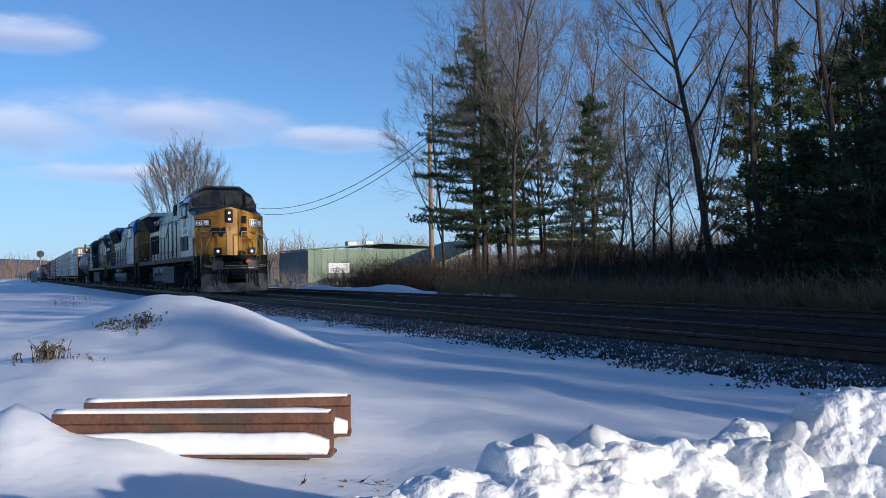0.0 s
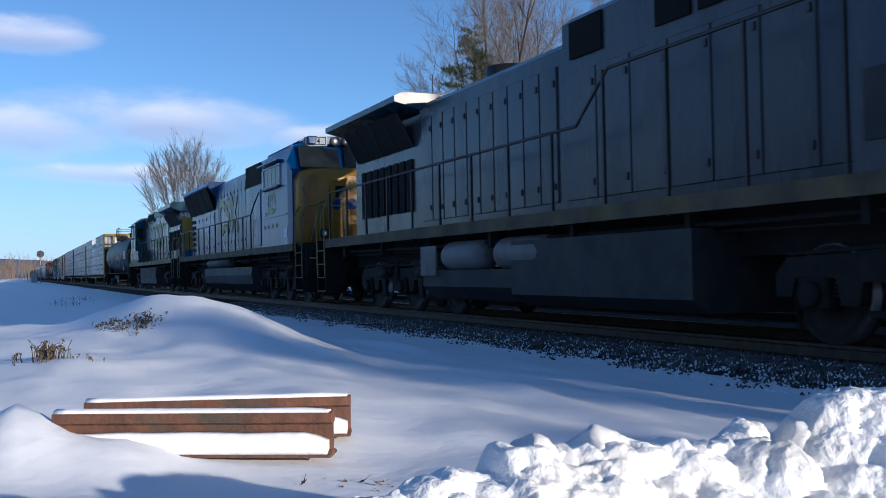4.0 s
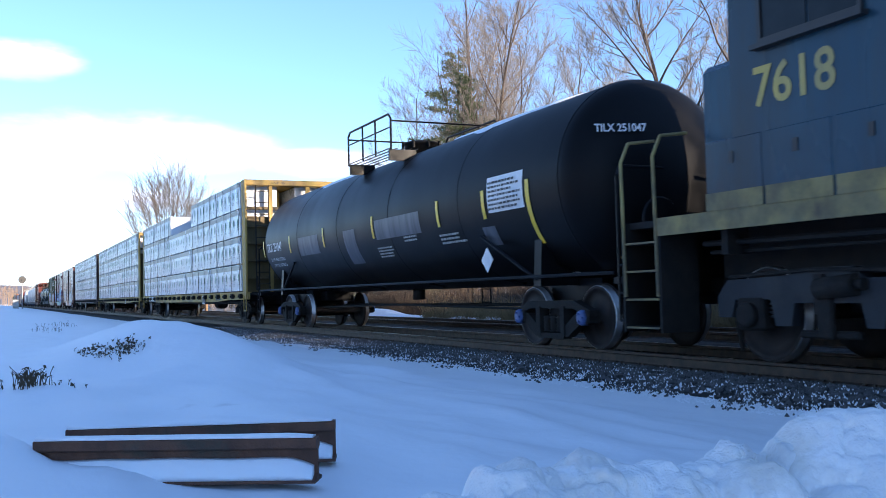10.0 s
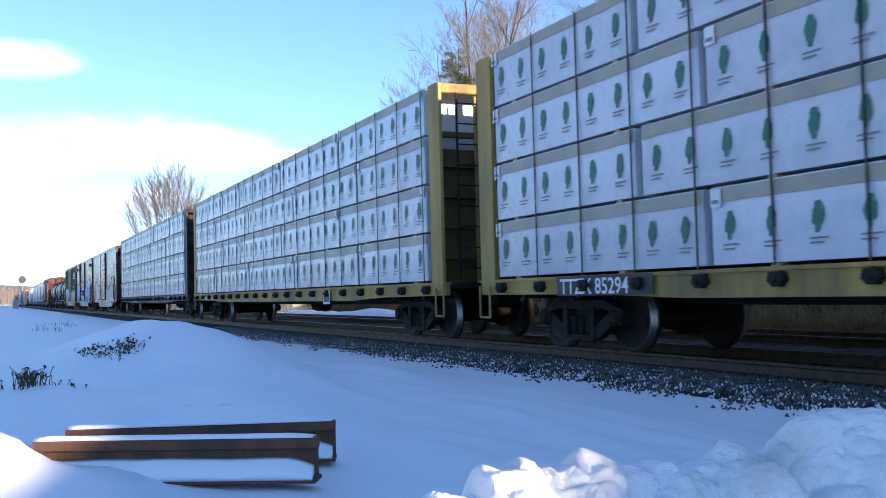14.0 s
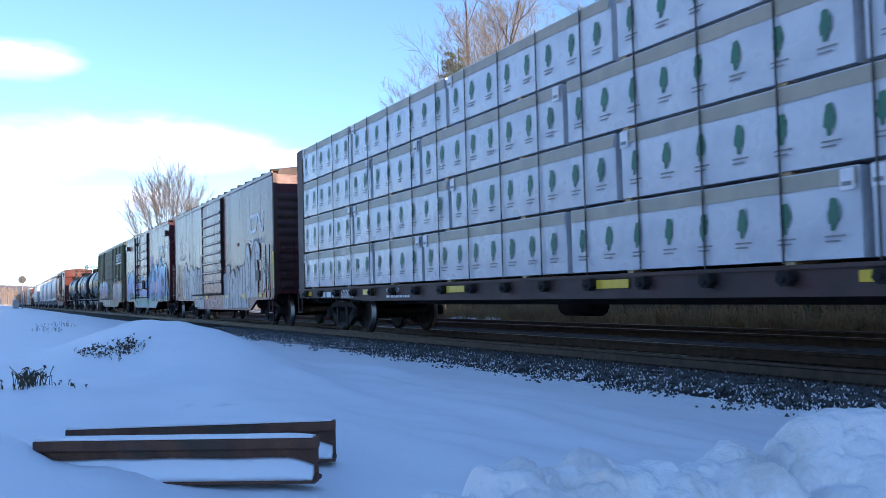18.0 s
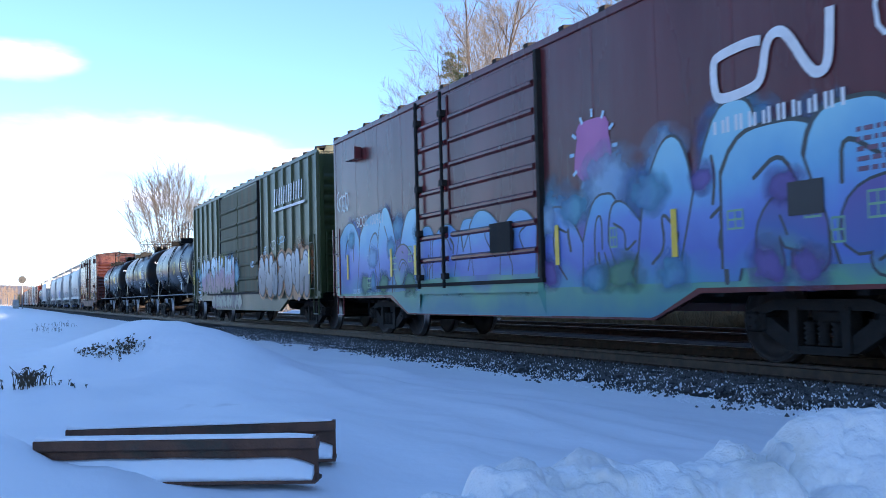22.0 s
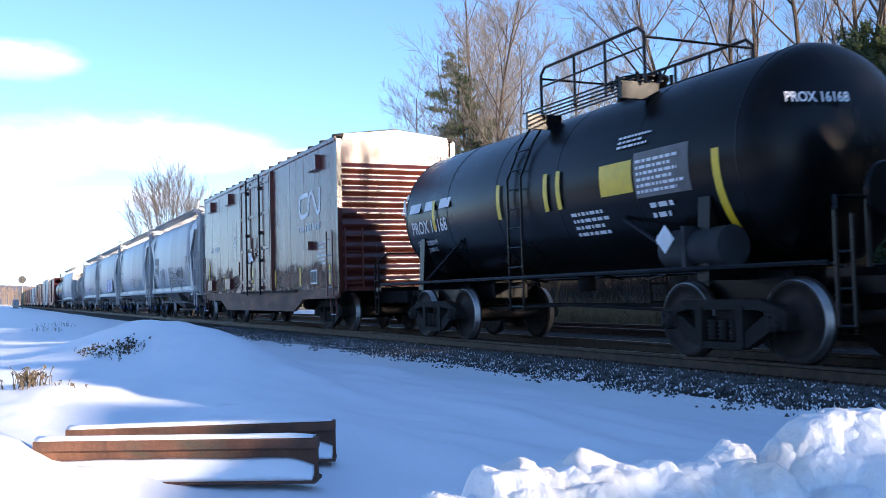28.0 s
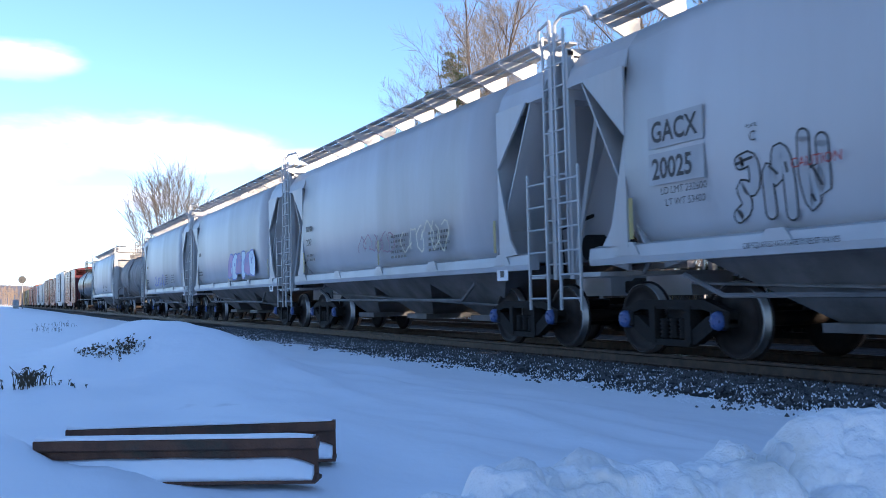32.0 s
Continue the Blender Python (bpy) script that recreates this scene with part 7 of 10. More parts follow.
# sprayed ground, then the letters over it
puffs(car, -6.5, -2.95, 1.0, 2.3, 12, 32, [MISTS[4], MISTS[1], MISTS[0], MISTS[6]], y=-1.5575, size=(0.3, 0.55), label="green and blue sprayed ground")
puffs(car, -2.85, -0.4, 1.08, 2.3, 7, 36, [MISTS[4], MISTS[1], MISTS[6], MISTS[0]], y=-1.612, size=(0.25, 0.5), label="green and blue sprayed ground")
puffs(car, -7.9, -6.2, 0.84, 2.0, 8, 40, [MISTS[1], MISTS[4], MISTS[2]], y=-1.5575, size=(0.15, 0.3))
graffiti(car, -6.1, -2.95, 1.0, 1.95, (PLUM, PLUM), 6, 49, y=-1.5675, outline=False, inner=0, label="plum sprayed ground")
graffiti(car, -2.85, -0.75, 1.08, 1.95, (PLUM, PLUM), 4, 50, y=-1.622, outline=False, inner=0, label="plum sprayed ground")
DUSK = fade("sprayed_dusk_letters", ((0.0, (0.16, 0.10, 0.10)), (0.3, (0.20, 0.07, 0.16)), (0.55, (0.14, 0.07, 0.22)), (0.72, (0.18, 0.36, 0.52)), (1.0, (0.40, 0.58, 0.68))), 1.0, 2.2)
GUNMETAL = fade("sprayed_gunmetal_letters", ((0.0, (0.10, 0.05, 0.09)), (0.35, (0.10, 0.11, 0.15)), (0.65, (0.20, 0.22, 0.27)), (1.0, (0.42, 0.44, 0.50))), 0.8, 2.0)
throw_up(car, -6.3, -2.95, 0.98, 2.3, (0, 4, 1, 2), (INK, DUSK), 33, y=-1.574, width=0.30, edge=0.035, label="plum sprayed letters with pale blue tops and black edges", lines=3)
throw_up(car, -2.85, -0.6, 1.06, 2.25, (3, 0, 2), (INK, DUSK), 34, y=-1.628, width=0.26, edge=0.035, label="plum sprayed letters with pale blue tops and black edges", lines=3)
burner(car, -4.7, -0.1, 0.62, 0.90, 8, 35, (PLUM, CREAMY, CREAMY, CREAMY), y=-1.522, width=0.20, edge=0.03, label="cream sprayed letters along the sill", flicks=0)
puffs(car, 2.4, 7.7, 0.84, 2.15, 14, 31, [MISTS[5]], y=-1.5575, size=(0.45, 0.6), label="orange sprayed ground")
graffiti(car, 2.6, 7.4, 0.86, 1.90, (INK, STEEL, STEEL, PLUM), 7, 41, y=-1.570, outline=False, inner=2, label="dark sprayed ground under steel-grey letters")
throw_up(car, 2.4, 4.0, 0.9, 2.0, (3, 2), (RUSTO, RUSTO), 37, y=-1.580, width=0.50, edge=0.10, label="orange sprayed halo", lines=0)
throw_up(car, 4.5, 7.4, 0.9, 2.05, (4, 1, 0, 2), (RUSTO, RUSTO), 38, y=-1.580, width=0.48, edge=0.10, label="orange sprayed halo", lines=0)
throw_up(car, 2.4, 4.0, 0.9, 2.0, (3, 2), (INK, GUNMETAL), 37, y=-1.594, width=0.34, edge=0.05, label="steel-grey sprayed letters with black edges", lines=3)
throw_up(car, 4.5, 7.4, 0.9, 2.05, (4, 1, 0, 2), (INK, GUNMETAL), 38, y=-1.594, width=0.32, edge=0.05, label="steel-grey sprayed letters with black edges", lines=3)
graffiti(car, 3.93, 4.5, 0.85, 1.98, (INK, STEEL), 1, 42, y=-1.605, inner=7, label="grey sprayed oval shape")
scrawl(car, 3.75, 4.1, 2.2, 2.5, SILVER, 43, y=-1.557, loops=1, width=0.03)
scrawl(car, 4.4, 5.2, 2.3, 2.5, CYAN, 44, y=-1.557, loops=5, width=0.02)
words(car, "CUT", 2.90, 2.21, 0.14, material=SKYB, y=-1.557, bold=0.004)
words(car, "JOKE", 2.86, 2.08, 0.14, material=SKYB, y=-1.557, bold=0.004)
scrawl(car, 1.55, 1.95, 1.75, 1.95, SKYB, 45, y=-1.62, loops=3, width=0.022)
scrawl(car, -6.3, -6.05, 1.93, 2.08, SKYB, 46, y=-1.557, loops=3, width=0.018)
words(car, "SUMMER", -7.08, 1.06, 0.14, material=SKYB, y=-1.557, bold=0.005)
scrawl(car, -6.75, -6.4, 0.86, 1.02, SKYB, 47, y=-1.557, loops=4, width=0.018)
words(car, "BCOL", -7.10, 2.27, 0.29, material=STENCIL, y=-1.556, squeeze=0.82)
words(car, "100", -6.20, 2.26, 0.29, material=STENCIL, y=-1.556, squeeze=0.82)
words(car, "391", -5.42, 2.26, 0.29, material=STENCIL, y=-1.556, squeeze=0.82)
bars(car, -7.0, 1.2, 0.55, 0.82, 6, material=STENCIL, y=-1.5565, seed=9)
plate(car, -4.11, -3.89, 2.3, 2.5, STENCIL, y=-1.5565, name="stencil_patch")
plate(car, -4.095, -3.905, 2.315, 2.485, BOXGREEN, y=-1.5605, name="stencil_patch")
tapes(car, (-7.68, 7.5), 1.4, 2.0, y=-1.61)

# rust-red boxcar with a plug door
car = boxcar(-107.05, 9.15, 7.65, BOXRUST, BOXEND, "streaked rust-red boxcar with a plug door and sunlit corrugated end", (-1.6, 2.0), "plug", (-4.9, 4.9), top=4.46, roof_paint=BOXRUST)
SILLRUST = mat("rust_orange_sill", (0.20, 0.085, 0.05), (0.13, 0.055, 0.036), scale=2.0, rough=0.6, stretch=(0.6, 1, 2), bump=0.15, grime=(0.08, 0.04, 0.03), grime_at=0.6, spec=0.25)
for c in car.children:
    if c.name.startswith("side_sill"):
        c.data.materials[0] = SILLRUST
BLOOM = mist("rust_bloom", (0.21, 0.088, 0.045), (0.15, 0.062, 0.034))
puffs(car, -7.5, -1.8, 0.98, 1.75, 26, 64, [BLOOM], y=-1.506, size=(0.25, 0.5), label="orange rust bloom low on the side").name = "rust_stain"
puffs(car, 2.2, 7.5, 0.98, 1.6, 22, 65, [BLOOM], y=-1.506, size=(0.25, 0.5), label="orange rust bloom low on the side").name = "rust_stain"
ribbon_logo(car, 4.6, 2.76, 1.9, 0.72, WHITE)
letter_bars(car, 4.6, 2.48, 1.85, 0.17, 9)
link("lettering", text_mesh("414979", 0.17, WHITE, 0.95, 0.003), car, at=pose(7.695, 0.72, 4.06, 0, 0, 90))
words(car, "414979", -5.85, 2.47, 0.28, y=-1.508, squeeze=0.8, bold=0.004)
bars(car, -6.5, 2.49, 0.42, 0.34, 1, y=-1.508, seed=62)
bars(car, -2.9, 2.5, 0.55, 0.4, 5, y=-1.508, seed=208)
bars(car, -0.6, 1.9, 0.5, 0.25, 3, y=-1.60, seed=209)
bars(car, 0.6, 1.95, 0.5, 0.25, 3, y=-1.60, seed=210)
bars(car, 6.2, 1.6, 0.7, 0.6, 6, y=-1.508, seed=63)
tapes(car, (-4.2, -1.82, 2.3, 4.7, 7.1), 1.12, 1.6, y=-1.515)
for z in (1.05, 1.30, 1.46):
    tapes(car, (0.0,), z, z + (0.1 if z < 1.4 else 0.25), y=-1.60)
plate(car, -6.92, -6.80, 1.15, 2.1, REFLECT, y=-1.515, name="reflector_strip", label="yellow reflective strip")
for x0, x1, z0, z1 in ((-6.65, -6.0, 3.95, 4.30), (-3.89, -3.1, 3.96, 4.31), (5.8, 6.5, 3.9, 4.25), (-6.6, -5.9, 1.15, 1.5), (-3.74, -3.0, 1.16, 1.5), (5.4, 5.8, 2.0, 2.2)):
    plate(car, x0, x1, z0, z1, BOXRUST, y=-1.50, thick=0.13, name="vent_hood")
plate(car, -2.86, -2.0, 1.58, 2.0, BOXRUST, y=-1.50, thick=0.06, name="placard_board")
plate(car, 5.6, 6.1, 1.15, 1.5, WHITE, y=-1.508, name="dust_plate")
plate(car, 5.64, 5.83, 1.19, 1.46, INK, y=-1.516, name="dust_plate_field")
plate(car, 5.87, 6.06, 1.19, 1.46, INK, y=-1.516, name="dust_plate_field")
plate(car, -0.5, 0.1, 1.95, 2.2, WHITE, y=-1.60, name="stencil_patch")

# ---------------------------------------------------------------- lumber flats
bm = bmesh.new()
BL, BH, BD = 1.22, 0.84, 1.18     # one visible length between straps, height and depth of a package


def lumber_mesh(length, marks, seed, wood_top=True):
    r = random.Random(seed)
    bm = bmesh.new()
    # wrapped package, slightly puffed and creased on its outer face
    n, m = max(4, int(length / 0.3)), 4
    grid = []
    for i in range(n + 1):
        row = []
        for j in range(m + 1):
            x, z = length * i / n, BH * j / m
            edge = 0 if i in (0, n) or j in (0, m) else 1
            row.append(bm.verts.new((x, -1.50 - edge * (0.006 + 0.012 * r.random()), z + 0.004 * r.random())))
        grid.append(row)
    for i in range(n):
        for j in range(m):
            f = bm.faces.new((grid[i][j], grid[i + 1][j], grid[i + 1][j + 1], grid[i][j + 1]))
            f.smooth = True
    tan0 = 0.60
    vs = box(bm, 0.0, length, -1.49, -0.30, 0.0, BH)
    # the tan band along the top, seen between the straps
    vs = [bm.verts.new(p) for p in ((0.02, -1.523, BH * 0.80), (length - 0.02, -1.523, BH * 0.80), (length - 0.02, -1.512, BH * 0.985), (0.02, -1.512, BH * 0.985))]
    bm.faces.new(vs).material_index = 1
    for k in range(marks):
        x = length * (k + 0.5) / marks - 0.05
        y = -1.527
        # the printed tree-like mark: a drop on a short stem
        blob(bm, x + 0.05, BH * 0.50, 0.070, 0.100, y, 2, r, 0.10, n=12, rough=0.1)
        blob(bm, x + 0.055, BH * 0.60, 0.048, 0.065, y - 0.0008, 2, r, 0.0, n=10, rough=0.1)
        blob(bm, x + 0.04, BH * 0.37, 0.030, 0.055, y - 0.0016, 2, r, 0.0, n=8, rough=0.1)
        for q in range(2):
            xx, zz = x - 0.06, BH * (0.24 - 0.055 * q)
            vs = [bm.verts.new(p) for p in ((xx, y, zz), (xx + 0.24 - 0.06 * q, y, zz), (xx + 0.24 - 0.06 * q, y, zz + 0.018), (xx, y, zz + 0.018))]
            bm.faces.new(vs).material_index = 3
    bmesh.ops.recalc_face_normals(bm, faces=bm.faces)
    return mesh_of("lumber_package", bm, LUMWRAP, LUMTAN, MARKGREEN, HOPSHADE, fix=False)


PACKS = {(ln, mk, s): lumber_mesh(ln, mk, s) for ln, mk in ((4.8, 8), (3.6, 6), (2.4, 4)) for s in (1, 2)}
bm = bmesh.new()
box(bm, -0.012, 0.012, -1.542, -1.532, 0.0, 4 * (BH + 0.045))
STRAP = mesh_of("tie_down_strap", bm, INK)
bm = bmesh.new()
prism(bm, [(-0.10, 0.20), (0.10, 0.20), (0.14, 0.06), (0.05, -0.04), (-0.05, -0.04), (-0.14, 0.06)], -1.56, -1.46, axis="y")
cyl(bm, (0, -1.60, 0.07), (0, -1.46, 0.07), 0.05, seg=8)
WINCH = mesh_of("strap_winch", bm, IRON)
bm = bmesh.new()
box(bm, -0.06, 0.06, -1.49, 1.49, 0.0, 0.04)
DUNNAGE = mesh_of("spacer_board", bm, LUMWOOD)
bm = bmesh.new()
box(bm, 0.0, 0.16, -1.536, -1.528, 0.62, 0.82)
box(bm, 0.02, 0.13, -1.540, -1.533, 0.66, 0.70, mi=1)
TAG = mesh_of("package_label", bm, WHITE, HOPSHADE)


# grimy bulkhead yellow, darkened further so the colour holds the neighbouring car's shade
BULKSHADE = mat("shaded_grimy_bulkhead", (0.15, 0.105, 0.04), (0.09, 0.066, 0.035), scale=1.6, rough=0.6, stretch=STREAK, grime=(0.035, 0.03, 0.025), grime_at=0.55, spec=0.25)


def lumber_flat(cx, paint, label, gap=(), seed=1, panel=3.45):
    car = rail_car("lumber_flatcar", label, "flatcar", cx, group="freight cars")
    r = random.Random(seed)
    b = 11.72
    zd = 1.03
    bm = bmesh.new()
    box(bm, -b, b, -1.36, 1.36, zd - 0.10, zd)
    box(bm, -b + 0.4, b - 0.4, -0.25, 0.25, 0.62, zd - 0.1)
    part("deck", bm, DARK, car)
    for s in (-1, 1):
        bm = bmesh.new()
        prism(bm, [(-b, zd), (-b, zd - 0.22), (-b + 3.2, zd - 0.24), (-b + 5.0, zd - 0.30), (b - 5.0, zd - 0.30), (b - 3.2, zd - 0.24), (b, zd - 0.22), (b, zd)], s * 1.42 - 0.04, s * 1.42 + 0.04, axis="y")
        box(bm, -b, b, s * 1.42 - 0.08, s * 1.42 + 0.08, zd - 0.03, zd + 0.012)
        part("side_sill", bm, paint, car)
        for k in range(20):
            x = -b + 0.75 + (2 * b - 1.5) * k / 19
            link("strap_winch", WINCH, car, at=pose(x, 0, zd - 0.17, 0, 0, 0 if s < 0 else 180) @ Matrix.Diagonal((0.75, 1, 0.62, 1)))
    # centre beam: posts, top chord and diagonal braces
    bm = bmesh.new()
    box(bm, -b + 0.3, b - 0.3, -0.28, 0.28, 4.42, 4.58, bevel=0.02)
    part("top_chord", bm, paint, car)
    for k in range(9):
        x = -b + 2.0 + (2 * b - 4.0) * k / 8
        bm = bmesh.new()
        box(bm, x - 0.12, x + 0.12, -0.12, 0.12, zd, 4.44)
        part("centre_post", bm, paint, car)
    # bulkheads: flanged side posts, plate, ribs and ladder
    for e in (-1, 1):
        bm = bmesh.new()
        x0, x1 = sorted((e * (b - 0.52), e * (b - 0.44)))
        box(bm, x0, x1, -1.40, 1.40, zd, panel)
        bk = part("bulkhead", bm, BULKSHADE if paint is TTYEL else paint, car)
        for s in (-1, 1):
            bm = bmesh.new()
            x0, x1 = sorted((e * (b - 0.52), e * (b - 0.06)))
            prism(bm, [(x0, s * 1.49), (x1, s * 1.49), (x1, s * 1.43), (x0, s * 1.36)] if s > 0 else [(x0, -1.36), (x1, -1.43), (x1, -1.49), (x0, -1.49)], zd - 0.12, 4.58, axis="z")
            part("bulkhead_post", bm, paint, bk)
            bm = bmesh.new()
            xa = e * (b - 0.30)
            box(bm, min(xa, xa + e * 0.05), max(xa, xa + e * 0.05), s * 0.62 - 0.07, s * 0.62 + 0.07, zd, 4.5)
            part("bulkhead_stiffener", bm, paint, bk)
        for z in (1.5, 2.05, 2.6, 3.15, 3.7):
            bm = bmesh.new()
            xa = e * (b - 0.44)
            box(bm, min(xa, xa + e * 0.16), max(xa, xa + e * 0.16), -1.38, 1.38, z - 0.045, z + 0.045)
            part("bulkhead_rib", bm, BULKSHADE if paint is TTYEL else paint, bk)
        bm = bmesh.new()
        x0, x1 = sorted((e * (b - 0.54), e * (b - 0.16)))
        box(bm, x0, x1, -1.49, 1.49, 4.42, 4.60, bevel=0.02)
        part("bulkhead_cap", bm, paint, bk)
        ladder(bk, e * (b - 0.02), -0.95, 1.1, 4.4, rungs=9, along="y", material=IRON)
        bm = bmesh.new()
        pipe(bm, [(e * (b - 0.35), -1.5, 0.95), (e * (b - 0.35), -1.5, 0.45), (e * (b - 0.02), -1.5, 0.45), (e * (b - 0.02), -1.5, 0.95)], 0.02, seg=5)
        part("stirrup", bm, paint, car)
    words(car, "CAUTION", b + 0.0, 4.46, 0.10, material=INK, name="bulkhead_lettering").matrix_basis = pose(b - 0.155, -0.6, 4.47, 0, 0, 90)
    # the load: four tiers on each side, with straps and spacer boards
    end = b - 0.66
    for s in (-1, 1):
        for tier in range(4):
            z = zd + 0.05 + tier * (BH + 0.045)
            x = -end
            plan = [(4.8, 8), (2.4, 4), (4.8, 8), (4.8, 8), (4.8, 8)] if (tier + seed) % 2 else [(3.6, 6), (4.8, 8), (4.8, 8), (4.8, 8), (3.6, 6)]
            used = sum(p[0] for p in plan)
            room = (2 * end - used) / (len(plan) - 1)
            for k, (ln, mk) in enumerate(plan):
                skip = tier == 3 and gap and s < 0 and x + ln > gap[0] and x < gap[1]
                if not skip:
                    m = pose(x, 0, z) if s < 0 else pose(x + ln, 0, z, 0, 0, 180)
                    pk = link("lumber_package", PACKS[(ln, mk, r.choice((1, 2)))], car, "wrapped lumber package with printed green marks", at=m)
                    if s < 0:
                        link("package_label", TAG, pk, at=pose(r.choice((0.02, ln - 0.2)), 0, 0))
                x += ln + room
            if s < 0:
                for k in range(9):
                    link("spacer_board", DUNNAGE, car, at=pose(-end + 0.6 + (2 * end - 1.2) * k / 8, 0, z - 0.045))
        for k in range(20):
            x = -b + 0.75 + (2 * b - 1.5) * k / 19
            if abs(x) < end and not (gap and gap[0] < x < gap[1]):
                link("tie_down_strap", STRAP, car, at=pose(x, 0, zd + 0.02) if s < 0 else pose(x, 0, zd + 0.02, 0, 0, 180))
    bm = bmesh.new()
    for x in spaced((-b + 1.2, b - 1.2, 14)):
        box(bm, x - 0.05, x + 0.05, -1.38, 1.38, 0.74, zd - 0.1)
    box(bm, -b + 1.0, b - 1.0, 0.3, 0.7, 0.66, 0.80)
    cyl(bm, (-2.0, 0.5, 0.6), (-1.0, 0.5, 0.6), 0.2, seg=12)
    part("underframe", bm, DARK, car)
    couplers(car, b + 0.5)
    truck(car, 9.5)
    truck(car, -9.5)
    return car


car = lumber_flat(57.0, TTYEL, "yellow centre-beam flatcar loaded with white-wrapped lumber, one package missing", gap=(-2.2, 1.9), seed=1)
plate(car, 4.6, 5.15, 0.66, 0.98, WHITE, y=-1.50, name="dust_plate")
plate(car, 4.66, 5.09, 0.71, 0.93, INK, y=-1.508, name="dust_plate_field")
bars(car, 7.0, 0.80, 0.9, 0.16, 1, material=INK, y=-1.475, seed=20)
plate(car, -9.35, -7.2, 0.775, 1.035, INK, y=-1.502, name="number_panel", label="black panel with white number")
words(car, "TTZX 85294", -9.26, 0.80, 0.29, y=-1.512, squeeze=1.02, bold=0.004)
words(car, "85294", 0, 0, 0.22, material=INK, name="bulkhead_lettering").matrix_basis = pose(11.74 - 0.43, 0.15, 3.5, 0, 0, 90)
car = lumber_flat(32.2, TTYEL, "yellow centre-beam flatcar fully loaded with wrapped lumber", seed=2)
plate(car, 4.9, 5.4, 0.66, 0.98, WHITE, y=-1.50, name="dust_plate")
plate(car, 4.95, 5.35, 0.71, 0.93, INK, y=-1.508, name="dust_plate_field")
words(car, "86781", -8.6, 0.81, 0.26, y=-1.475)
bars(car, -9.9, 0.82, 1.0, 0.22, 1, y=-1.475, seed=22)
car = lumber_flat(7.35, FLATRED, "dark brown centre-beam flatcar fully loaded with wrapped lumber", seed=3, panel=4.43)
words(car, "600601", -8.4, 0.80, 0.28, y=-1.475)
bars(car, -9.9, 0.82, 1.1, 0.24, 1, y=-1.475, seed=23)
words(car, "CAPY 195000", -5.6, 0.90, 0.12, y=-1.475)
bars(car, -5.6, 0.79, 1.3, 0.09, 1, y=-1.475, seed=24)
for x in (-11.0, -6.6, -2.4, 2.2, 6.4, 10.6):
    plate(car, x - 0.35, x + 0.35, 0.86, 0.97, REFLECT, y=-1.475, name="reflector_strip", label="yellow reflective strip")

# ---------------------------------------------------------------- tank cars


